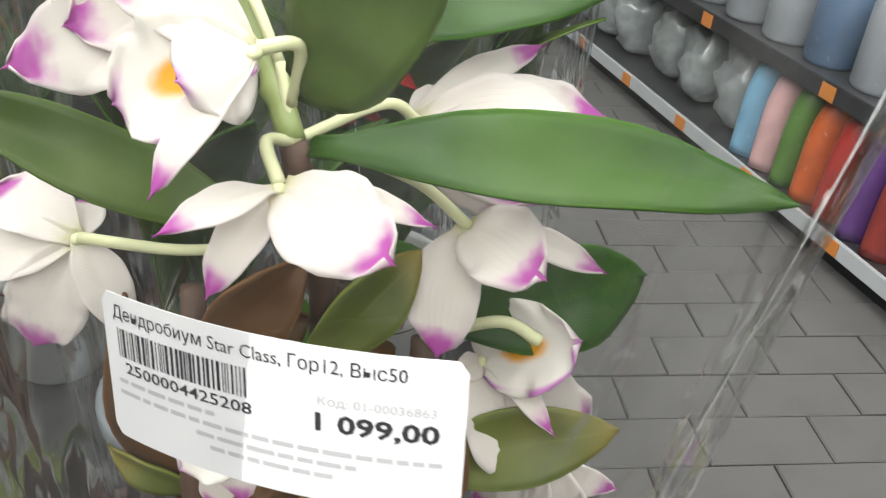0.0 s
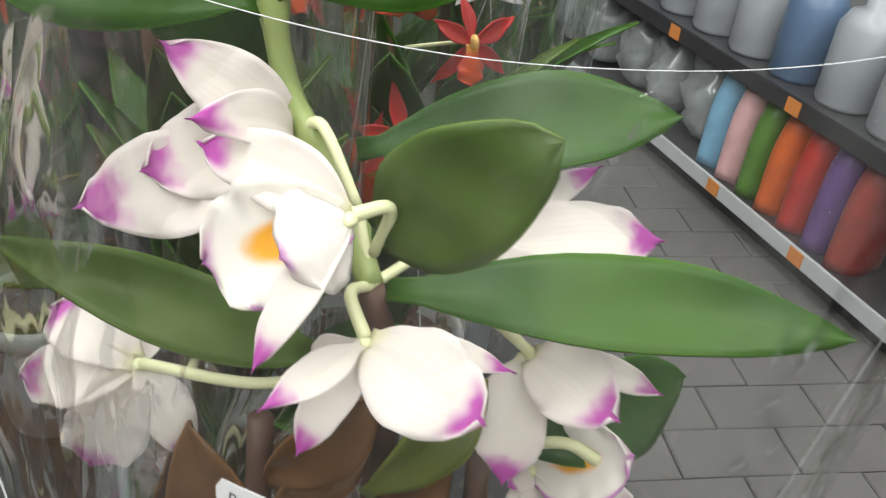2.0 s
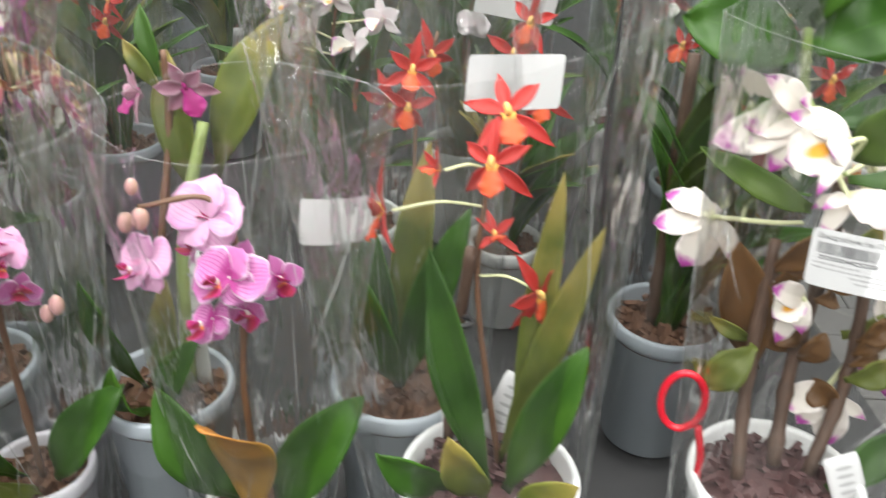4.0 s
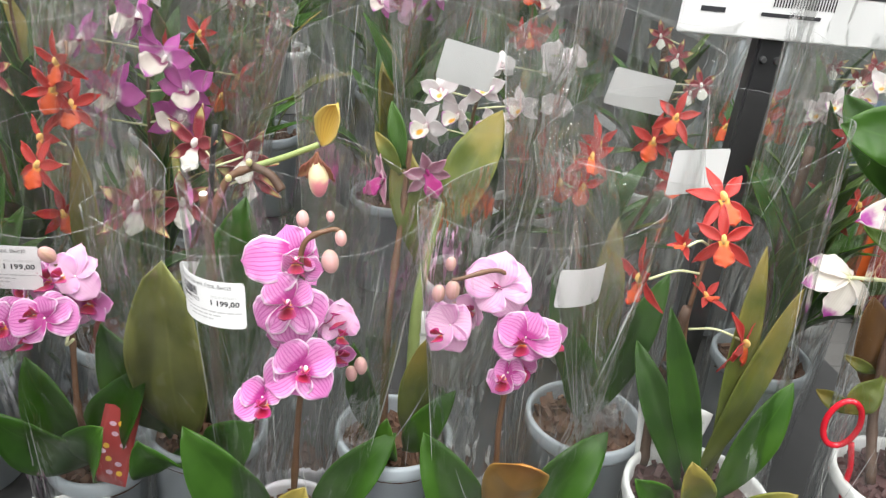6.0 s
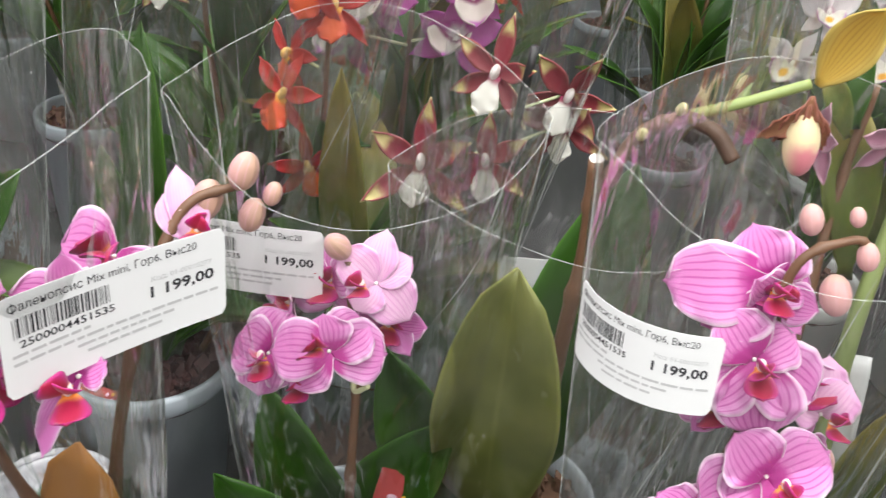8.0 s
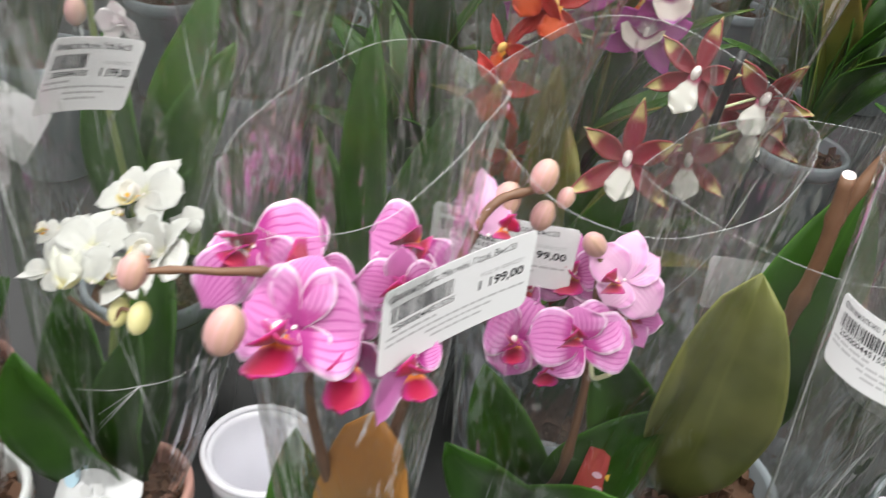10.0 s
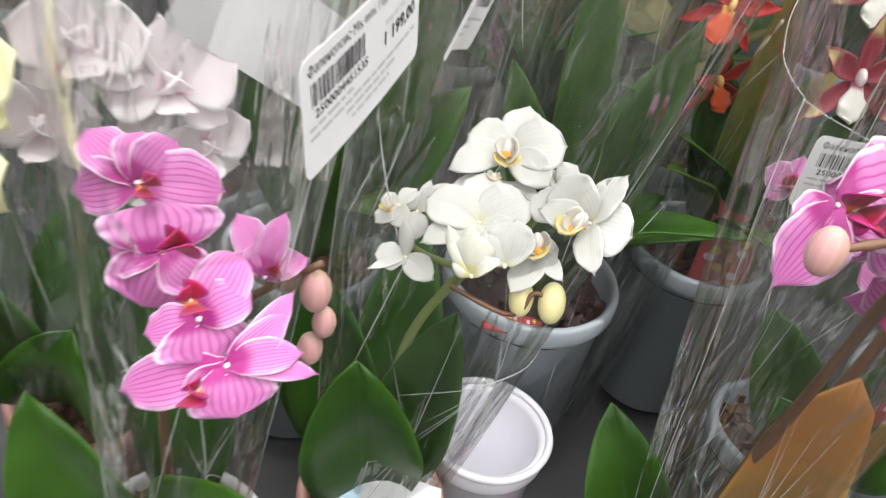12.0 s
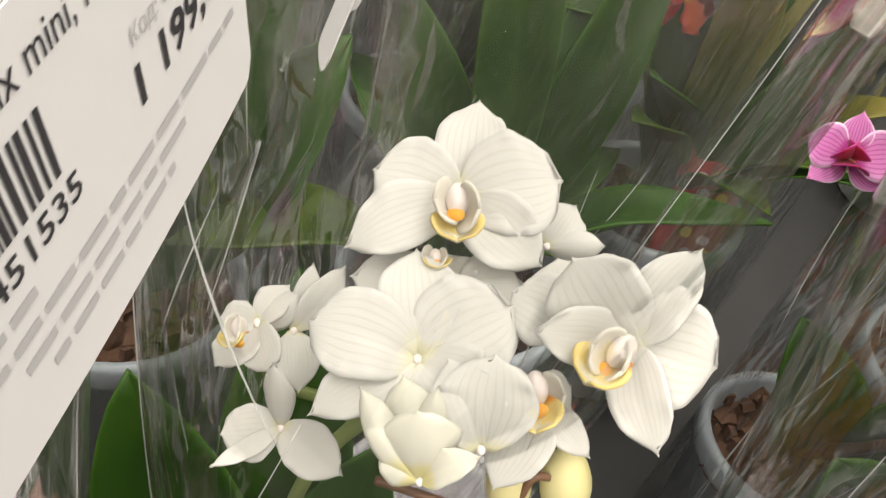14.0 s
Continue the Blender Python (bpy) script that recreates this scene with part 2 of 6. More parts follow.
def paver_mat():
    n = Net("paving_concrete", 0.85)
    f, g = n.noise(260.0, 6.0, 0.7), n.noise(9.0, 4.0)
    r = n.rand()
    c = n.mix(n.math("MULTIPLY", f, 0.9), (0.075, 0.074, 0.072), (0.125, 0.123, 0.119))
    c = n.mix(n.math("MULTIPLY", n.step(g, 0.45, 0.75), 0.5), c, (0.065, 0.063, 0.060))
    c = n.mix(n.math("MULTIPLY", r, 0.4), c, (0.105, 0.101, 0.097))
    n.colour(c).bump(f, 0.5, 0.002)
    return n.m


def film_mat():
    """Thin clear wrapping film: see-through, two glossy faces, sharp creases gathered in patches, faint cloudy streaks
    that run up it, painted in for soft reflections.
    """
    n = Net("clear_film", 0.1)
    streak = n.noise(4.5, 3.0, 0.5, stretch=(3.5, 0.9, 1.0), coord="UV")
    uvc = n.node("ShaderNodeTexCoord").outputs["UV"]
    drift = n.node("ShaderNodeTexNoise", {"Vector": uvc, "Scale": 5.0, "Detail": 2.0})
    bent = n.node("ShaderNodeVectorMath", {0: drift.outputs["Color"], 1: (0.10, 0.10, 0.0)}, operation="MULTIPLY").outputs[0]
    bent = n.node("ShaderNodeVectorMath", {0: uvc, 1: bent}, operation="ADD").outputs[0]

    def creases(sx, sy, width):
        m = n.node("ShaderNodeMapping", {0: bent, 3: (sx, sy, 1.0)})
        v = n.node("ShaderNodeTexVoronoi", {"Vector": m.outputs[0], "Scale": 1.0})
        v.feature = "DISTANCE_TO_EDGE"
        return n.step(v.outputs["Distance"], 0.0, width)

    patch = n.step(n.noise(3.0, 2.0, 0.5, stretch=(2.4, 1.0, 1.0), coord="UV"), 0.42, 0.62)
    fine = n.math("MULTIPLY", creases(26.0, 5.0, 0.22), n.math("MULTIPLY", patch, 0.55))
    broad = n.math("ADD", creases(8.0, 1.6, 0.30), n.math("MULTIPLY", streak, 1.6))
    wr = n.node("ShaderNodeBump", {"Strength": 0.9, "Distance": 0.0030, "Height": n.math("ADD", broad, fine)})
    clear = n.node("ShaderNodeBsdfTransparent", {"Color": (0.965, 0.97, 0.965, 1)})
    gloss = n.node("ShaderNodeBsdfGlossy", {"Color": (1, 1, 1, 1), "Roughness": 0.07, "Normal": wr.outputs[0]})
    # pale diffuse layer painted in for the hazy reflections on the film
    haze = n.node("ShaderNodeBsdfTranslucent", {"Color": (0.8, 0.81, 0.8, 1)})
    haze2 = n.node("ShaderNodeBsdfDiffuse", {"Color": (0.85, 0.86, 0.85, 1)})
    both = n.node("ShaderNodeMixShader", {0: 0.5, 1: haze.outputs[0], 2: haze2.outputs[0]})
    painted_veil = n.node("ShaderNodeMath", {0: n.step(streak, 0.45, 0.85), 1: 0.07, 2: 0.001}, operation="MULTIPLY_ADD")
    base = n.node("ShaderNodeMixShader", {0: painted_veil.outputs[0], 1: clear.outputs[0], 2: both.outputs[0]})
    fr = n.node("ShaderNodeFresnel", {"IOR": 1.46, "Normal": wr.outputs[0]})
    fin = n.node("ShaderNodeMixShader", {0: n.math("MINIMUM", n.math("MULTIPLY", fr.outputs[0], 0.95), 0.5), 1: base.outputs[0], 2: gloss.outputs[0]})
    n.put(n.out.inputs[0], fin.outputs[0])
    return n.m


PAVER = paver_mat()
FILM = film_mat()
# pale half-clear colour painted in for the bright line along film edges and creases
EDGE = simple("film_edge_glint", (0.72, 0.74, 0.74), 0.2, 80, 0.1, 0.0)
et = EDGE.node_tree
eclear = et.nodes.new("ShaderNodeBsdfTransparent")
emix = et.nodes.new("ShaderNodeMixShader")
emix.inputs[0].default_value = 0.5
et.links.new(et.nodes["Principled BSDF"].outputs[0], emix.inputs[1])
et.links.new(eclear.outputs[0], emix.inputs[2])
et.links.new(emix.outputs[0], et.nodes["Material Output"].inputs[0])
scene.cycles.transparent_max_bounces = 32

# ---------- building helpers ----------


def mesh_ob(name, verts, faces, mat, parent=None, uvs=None, smooth=True, label=""):
    me = bpy.data.meshes.new(name)
    me.from_pydata([tuple(v) for v in verts], [], faces)
    finish(me, mat, uvs, smooth)
    return hang(name, me, parent, label)


def finish(me, mat, uvs=None, smooth=True):
    me.materials.append(mat)
    if uvs is not None:
        layer = me.uv_layers.new(name="UVMap")
        loops = np.empty(len(me.loops), dtype=np.int32)
        me.loops.foreach_get("vertex_index", loops)
        layer.data.foreach_set("uv", np.asarray(uvs, dtype=np.float32)[loops].ravel())
    if smooth:
        me.polygons.foreach_set("use_smooth", np.ones(len(me.polygons), dtype=bool))
    me.update()


def hang(name, me, parent=None, label="", m=None):
    ob = new(name, me)
    if parent:
        ob.parent = parent
    if m is not None:
        ob.matrix_basis = m
    if label:
        ob["label"] = label
    return ob


def part(name, bm, mat, parent, label="", smooth=False):
    me = bpy.data.meshes.new(name)
    bm.to_mesh(me)
    bm.free()
    finish(me, mat, None, smooth)
    return hang(name, me, parent, label)


def thing(name, x, y, z, label, category, group=""):
    ob = new(name)
    ob.empty_display_size = 0.01
    ob.matrix_basis = pose(x, y, z)
    return tagged(ob, label, category, group)


def grid_sheet(fn, nu, nv, thick=0.0):
    """Vertices, faces and uv of a sheet fn(u, v), u and v from 0 to 1; with a second skin thick below it."""
    vs, uv = [], []
    for j in range(nv + 1):
        for i in range(nu + 1):
            vs.append(Vector(fn(i / nu, j / nv)))
            uv.append((i / nu, j / nv))
    w = nu + 1
    fs = [(j * w + i, j * w + i + 1, (j + 1) * w + i + 1, (j + 1) * w + i) for j in range(nv) for i in range(nu)]
    if thick:
        nrm = [Vector((0, 0, 0)) for _ in vs]
        for f in fs:
            nn = (vs[f[1]] - vs[f[0]]).cross(vs[f[3]] - vs[f[0]]) + (vs[f[3]] - vs[f[2]]).cross(vs[f[1]] - vs[f[2]])
            for k in f:
                nrm[k] = nrm[k] + nn
        n0 = len(vs)
        vs += [v - n.normalized() * thick if n.length > 0 else v - Vector((0, 0, thick)) for v, n in zip(vs[:n0], nrm)]
        uv += uv[:n0]
        ring = [i for i in range(nu + 1)] + [j * w + nu for j in range(1, nv + 1)] + [nv * w + i for i in range(nu - 1, -1, -1)] + [j * w for j in range(nv - 1, 0, -1)]
        back = [tuple(k + n0 for k in reversed(f)) for f in fs]
        fs = fs + back + [(ring[k], ring[k] + n0, ring[(k + 1) % len(ring)] + n0, ring[(k + 1) % len(ring)]) for k in range(len(ring))]
    return vs, fs, uv


def petal_mesh(name, length, width, mat, peak=0.5, point=1.0, base=0.12, bend=0.2, cup=0.15, wave=0.0, waves=3, nu=8, nv=10, thick=0.0005):
    """A petal that grows along +y from the origin and faces +z."""

    def fn(u, v):
        x = u * 2 - 1
        s = v ** (math.log(0.5) / math.log(peak)) if 0 < v else 0.0
        half = width / 2 * max(base * (1 - v), math.sin(math.pi * min(s, 1.0)) ** point)
        half = max(half, width * 0.012)
        ripple = wave * width * math.sin(waves * 2 * math.pi * v + 2.0 * x) * x * x * v
        return (x * half, length * (v - 0.06 * x * x * v), -bend * length * v * v + cup * width * x * x * math.sin(math.pi * v) + ripple)

    vs, fs, uv = grid_sheet(fn, nu, nv, thick)
    me = bpy.data.meshes.new(name)
    me.from_pydata([tuple(v) for v in vs], [], fs)
    finish(me, mat, uv)
    return me


def ball_mesh(name, rx, ry, rz, mat, seg=14, rings=10, off=(0, 0, 0)):
    vs, fs, uv = grid_sheet(lambda u, v: (off[0] + rx * math.sin(math.pi * v) * math.cos(2 * math.pi * u), off[1] + ry * -math.cos(math.pi * v), off[2] + rz * math.sin(math.pi * v) * math.sin(2 * math.pi * u)), seg, rings)
    me = bpy.data.meshes.new(name)
    me.from_pydata([tuple(v) for v in vs], [], fs)
    finish(me, mat, uv)
    return me


def tube(points, radii, seg=8, close=True):
    """Vertices and faces of a round tube through points."""
    pts = [Vector(p) for p in points]
    vs, fs = [], []
    side = None
    for k, p in enumerate(pts):
        d = (pts[min(k + 1, len(pts) - 1)] - pts[max(k - 1, 0)]).normalized()
        if side is None:
            side = d.orthogonal().normalized()
        side = (side - d * side.dot(d)).normalized()
        up = d.cross(side)
        r = radii[k] if isinstance(radii, (list, tuple)) else radii
        for i in range(seg):
            a = 2 * math.pi * i / seg
            vs.append(p + side * (math.cos(a) * r) + up * (math.sin(a) * r))
    for k in range(len(pts) - 1):
        for i in range(seg):
            fs.append((k * seg + i, k * seg + (i + 1) % seg, (k + 1) * seg + (i + 1) % seg, (k + 1) * seg + i))
    if close:
        fs += [tuple(range(seg - 1, -1, -1)), tuple(range((len(pts) - 1) * seg, len(pts) * seg))]
    return vs, fs


def curve_points(pts, n=10):
    """A smooth line through a few points."""
    p = [Vector(q) for q in pts]
    p = [p[0] * 2 - p[1]] + p + [p[-1] * 2 - p[-2]]
    out = []
    for k in range(1, len(p) - 2):
        for j in range(n):
            t = j / n
            a, b, c, d = p[k - 1], p[k], p[k + 1], p[k + 2]
            out.append(0.5 * ((2 * b) + (c - a) * t + (2 * a - 5 * b + 4 * c - d) * t * t + (3 * b - a - 3 * c + d) * t ** 3))
    return out + [p[-2]]


def stalk(name, pts, r0, r1, mat, parent, label="", knots=0):
    """A stem through points (relative to its thing), tapering, with swollen nodes."""
    line = curve_points(pts, 8)
    n = len(line) - 1
    radii = []
    for k in range(n + 1):
        r = r0 + (r1 - r0) * k / n
        if knots:
            ph = (k / n * knots) % 1.0
            r *= 1 + 0.35 * max(0.0, 1 - abs(ph - 0.5) * 7)
        radii.append(r)
    vs, fs = tube(line, radii, 8)
    return mesh_ob(name, vs, fs, mat, parent, None, True, label)


def leaf(parent, base, tip, width, mat, arch=0.02, face=(0, -1, 0.6), fold=0.25, peak=0.55, twist=0.0, label="", point=0.75):
    """A strap leaf from base to tip, arched upwards; face: the way that its upper side looks."""
    b, t = Vector(base), Vector(tip)
    d = t - b
    f = Vector(face)
    f = (f - d * f.dot(d) / d.length_squared).normalized()
    side = d.cross(f).normalized()

    def fn(u, v):
        x = u * 2 - 1
        s = v ** (math.log(0.5) / math.log(peak)) if v > 0 else 0.0
        half = width / 2 * max(0.25 * (1 - v), math.sin(math.pi * min(1.0, s)) ** point)
        half = max(half, width * 0.01)
        a = twist * v
        sd = side * math.cos(a) + f * math.sin(a)
        return b + d * v + f * (arch * 4 * v * (1 - v) + fold * half * (abs(x) ** 1.3) + 0.035 * width * math.sin(8 * v + 2.5 * x + 40 * b.x) + 0.02 * width * math.sin(17 * v - 3 * x)) + sd * (x * half)

    vs, fs, uv = grid_sheet(fn, 8, 14, 0.0009)
    return mesh_ob("leaf", vs, fs, mat, parent, uv, True, label)


def lathe(profile, seg=40):
    """Vertices and faces turned from (radius, height) pairs."""
    vs, fs = [], []
    for r, z in profile:
        for i in range(seg):
            a = 2 * math.pi * i / seg
            vs.append((r * math.cos(a), r * math.sin(a), z))
    for k in range(len(profile) - 1):
        for i in range(seg):
            fs.append((k * seg + i, k * seg + (i + 1) % seg, (k + 1) * seg + (i + 1) % seg, (k + 1) * seg + i))
    return vs, fs


def pot(parent, x, y, r, h, mat, fill=BARK, taper=0.8, lip=0.004, label="", rng=None):
    """A pot on the bench at x, y from its thing, with a rolled rim and bark chips in it."""
    rb = r * taper
    prof = [(0.0, 0.002), (rb - 0.003, 0.0), (rb, 0.003), (r - lip, h - 0.014), (r - 0.001, h - 0.012), (r, h - 0.009), (r, h - 0.002), (r - 0.0012, h), (r - 0.0035, h), (r - 0.0048, h - 0.003), (rb - 0.004, 0.006), (0.0, 0.006)]
    vs, fs = lathe(prof)
    ob = mesh_ob("pot", vs, fs, mat, parent, None, True, label)
    ob.matrix_basis = pose(x, y, 0)
    if fill:
        soil(ob, r * 0.93, h - 0.012, fill)
    return ob


def soil(parent, r, z, mat, count=110):
    rng = random.Random(int(r * 1e5) + int(z * 1e4))
    vs, fs = [], []
    ring = 20
    vs.append((0, 0, z + 0.001))
    for i in range(ring):
        a = 2 * math.pi * i / ring
        vs.append((r * math.cos(a), r * math.sin(a), z - 0.003))
    fs += [(0, 1 + i, 1 + (i + 1) % ring) for i in range(ring)]
    for _ in range(count):
        a, q = rng.uniform(0, 6.283), r * 0.93 * math.sqrt(rng.random())
        m = Matrix.LocRotScale((q * math.cos(a), q * math.sin(a), z + rng.uniform(-0.001, 0.004)), Euler((rng.uniform(0, 3), rng.uniform(0, 3), rng.uniform(0, 3))), (rng.uniform(0.002, 0.006), rng.uniform(0.0015, 0.004), rng.uniform(0.001, 0.0025)))
        o = len(vs)
        for cx, cy, cz in ((-1, -1, -1), (1, -1, -0.8), (1.1, 1, -1), (-1, 0.8, -1), (-0.8, -1, 1), (1, -0.7, 0.9), (0.8, 1, 1), (-1, 0.9, 0.8)):
            vs.append(m @ Vector((cx, cy, cz)))
        fs += [tuple(o + k for k in f) for f in ((3, 2, 1, 0), (4, 5, 6, 7), (0, 1, 5, 4), (1, 2, 6, 5), (2, 3, 7, 6), (3, 0, 4, 7))]
    ob = mesh_ob("bark", vs, fs, mat, parent, None, False)
    ob["kind"] = "stuff"
    return ob


def sleeve(parent, base, rb, z0, top, a, b, turn=20.0, slant=0.0, dip=0.02, seed=1, bulge=0.15, seams=True, pinch=0.0, knots=()):
    """A wrapping sleeve of clear film: a flattened cone from radius rb at height z0 to half-axes a, b round the point top."""
    rng = random.Random(seed)
    ph = [rng.uniform(0, 6.28) for _ in range(6)]
    ct, st = math.cos(radians(turn)), math.sin(radians(turn))
    bx, by = base
    tx, ty, tz = top

    def fn(u, v):
        th = 2 * math.pi * u
        k = v ** (0.85 + bulge)
        ax, ay = rb + (a - rb) * k, rb + (b - rb) * k
        c, s = math.cos(th), math.sin(th)
        x = ax * c
        y = ay * s * (abs(s) ** (0.5 * v))
        w = 0.0018 * math.sin(5 * th + ph[0] + 2 * v) + 0.0005 * math.sin(11 * th + ph[1] - 3 * v) + 0.0001 * math.sin(23 * th + ph[2] + 4 * v)
        w += 0.0030 * noise.noise(Vector((6 * u + seed, 3 * v, seed * 0.7)))
        w *= 0.25 + 0.5 * v
        if pinch:
            w -= pinch * math.exp(-((v - 0.3) / 0.12) ** 2) * (0.5 + 0.5 * math.sin(11 * th + ph[3]))
        x, y = x + w * c, y + w * s
        z = z0 + (tz - z0) * v + (slant * c + dip * s * abs(s)) * v * v
        cx, cy = bx + (tx - bx) * v, by + (ty - by) * v
        return (cx + x * ct - y * st, cy + x * st + y * ct, z)

    vs, fs, uv = grid_sheet(fn, 144, 22)
    ob = mesh_ob("sleeve", vs, fs, FILM, parent, uv, True, "clear crinkled plastic film sleeve")
    if seams:
        edge = [fn(i / 144, 1.0) for i in range(144)]
        vs, fs = tube(edge + [edge[0]], 0.00009, 5, False)
        mesh_ob("edge", vs, fs, EDGE, ob)
        for u in (0.0, 0.5):
            vs, fs = tube([fn(u, j / 22) for j in range(23)], 0.00013, 5)
            mesh_ob("seam", vs, fs, EDGE, ob)
        # pale thin tubes that paint the glint of sharp folds, most gathered low on the sleeve
        for k in range(11):
            u0, v0 = rng.random(), rng.uniform(0.08, 0.5) if k < 8 else rng.uniform(0.5, 0.8)
            du, dv = rng.uniform(-0.07, 0.07), rng.uniform(0.1, 0.32)
            line = [Vector(fn(u0 + du * q * (1.3 - 0.3 * q), min(1.0, v0 + dv * q))) for q in [j / 9 for j in range(10)]]
            vs, fs = tube(line, [0.00003 + 0.00018 * math.sin(math.pi * j / 9) for j in range(10)], 5)
            mesh_ob("fold", vs, fs, EDGE, ob)
    # gathered places, from which pale tubes fan out as painted glints of creases
    for ku, kv in knots:
        for k in range(9):
            way = radians(rng.choice((90, 90, 200, 330)) + rng.uniform(-38, 38))
            du, dv = 0.11 * math.cos(way) * rng.uniform(0.5, 1.2), 0.22 * math.sin(way) * rng.uniform(0.5, 1.3)
            line = [Vector(fn(ku + du * q, min(0.97, max(0.01, kv + dv * q)))) for q in [j / 9 for j in range(10)]]
            vs, fs = tube(line, [0.00020 * (1 - j / 10) ** 1.3 + 0.00002 for j in range(10)], 5)
            mesh_ob("crease", vs, fs, EDGE, ob)
    return ob


PETAL_STYLE = {"s": (0.5, 0.55, 0.16, 0.05), "r": (0.56, 0.38, 0.10, 0.04), "w": (0.54, 0.50, 0.22, 0.09), "t": (0.62, 0.85, 0.30, 0.05), "c": (0.5, 0.55, -0.75, 0.03), "lip": (0.52, 0.45, 0.42, 0.10), "fold": (0.55, 0.5, -0.35, 0.08)}


def petal_to(parent, base, tip, width, mat, face=(0, -0.9, 0.4), style="s", name="petal"):
    """A petal from base to tip (from its flower's thing), whose upper side looks along face; style: its peak, fullness, cupping and frill."""
    peak, point, cup, wave = PETAL_STYLE[style]
    b, t = Vector(base), Vector(tip)
    d = t - b
    f = Vector(face)
    f = (f - d * f.dot(d) / d.length_squared).normalized()
    side = d.cross(f).normalized()
    seed = Vector((t.x * 90, t.y * 90, t.z * 90))
    lean = noise.noise(seed) * 0.10
    arch = d.length * (0.10 + 0.08 * noise.noise(seed * 1.7))

    def fn(u, v):
        x = u * 2 - 1
        s = v ** (math.log(0.5) / math.log(peak)) if v > 0 else 0.0
        half = max(width / 2 * max(0.3 * (1 - v), math.sin(math.pi * min(1.0, s)) ** point), width * 0.03)
        half *= 1 + 0.10 * noise.noise(seed + Vector((v * 3.1, 4.0 if x > 0 else 0.0, 0)))
        rip = wave * width * (math.sin(15 * v + 2.5 * x + seed.x) + 0.6 * math.sin(29 * v - 3 * x)) * abs(x) ** 3 * v
        rib = -0.035 * width * math.exp(-(x / 0.10) ** 2) * (1 - v)
        notch = 0.05 * x * x * v - 0.02 * math.exp(-(x / 0.2) ** 2) * v ** 6
        bow = x * half + lean * d.length * math.sin(math.pi * v)
        return b + d * (v - notch) + f * (arch * 4 * v * (1 - v) + cup * half * x * x * (1 - 0.4 * v) + rip + rib) + side * bow

    vs, fs, uv = grid_sheet(fn, 12, 18, 0.0004)
    return mesh_ob(name, vs, fs, mat, parent, uv)


# ---------- flowers ----------
SPECIES = {}


def species(name, core, parts):
    SPECIES[name] = (core, parts)


def phal_kind(name, pet, lip, column, size=1.0, wide_w=0.0235, lipk=1.0, lobe_mat=None):
    sep = petal_mesh(name + "_sepal", 0.021 * size, 0.0145 * size, pet, peak=0.55, point=0.8, bend=0.12, cup=0.12, base=0.3)
    wide = petal_mesh(name + "_petal", 0.0215 * size, wide_w * size, pet, peak=0.58, point=0.66, bend=0.10, cup=0.06, base=0.22, wave=0.07, waves=2, nu=10)
    mid = petal_mesh(name + "_lip", 0.0175 * size * lipk, 0.0150 * size * lipk, lip, peak=0.60, point=0.5, bend=-0.25, cup=-0.2, base=0.35)
    lobe = petal_mesh(name + "_side_lobe", 0.0120 * size * lipk, 0.0120 * size * lipk, lobe_mat or lip, peak=0.6, point=0.7, bend=-0.5, cup=0.25, base=0.4)
    core = ball_mesh(name + "_column", 0.0021 * size, 0.0031 * size, 0.0028 * size, column, off=(0, 0.001 * size, 0.0025 * size))
    species(name, core, [
        ("sepal", sep, 0, -6, -0.0008), ("sepal", sep, 128, -8, -0.0008), ("sepal", sep, -128, -8, -0.0008),
        ("petal", wide, 74, 4, 0.0008), ("petal", wide, -74, 4, 0.0008),
        ("lip", mid, 180, 38, 0.001), ("side_lobe", lobe, 142, 66, 0.0012), ("side_lobe", lobe, -142, 66, 0.0012)])


def dend_kind(name, pet, lip, column, size=1.0):
    sep = petal_mesh(name + "_sepal", 0.027 * size, 0.0125 * size, pet, peak=0.48, point=0.85, bend=0.16, cup=0.16, base=0.35, wave=0.05, waves=2)
    wide = petal_mesh(name + "_petal", 0.027 * size, 0.0185 * size, pet, peak=0.52, point=0.75, bend=0.06, cup=0.12, base=0.25, wave=0.10, waves=2, nu=10, nv=14)
    mid = petal_mesh(name + "_lip", 0.024 * size, 0.024 * size, lip, peak=0.56, point=0.6, bend=-0.05, cup=0.42, base=0.45, wave=0.07, waves=3, nu=12, nv=14)
    core = ball_mesh(name + "_column", 0.0022 * size, 0.0042 * size, 0.0028 * size, column, off=(0, 0, 0.002 * size))
    species(name, core, [
        ("sepal", sep, 0, -4, -0.0006), ("sepal", sep, 128, -2, -0.0006), ("sepal", sep, -128, -2, -0.0006),
        ("petal", wide, 66, 10, 0.0006), ("petal", wide, -66, 10, 0.0006), ("lip", mid, 180, 42, 0.001)])


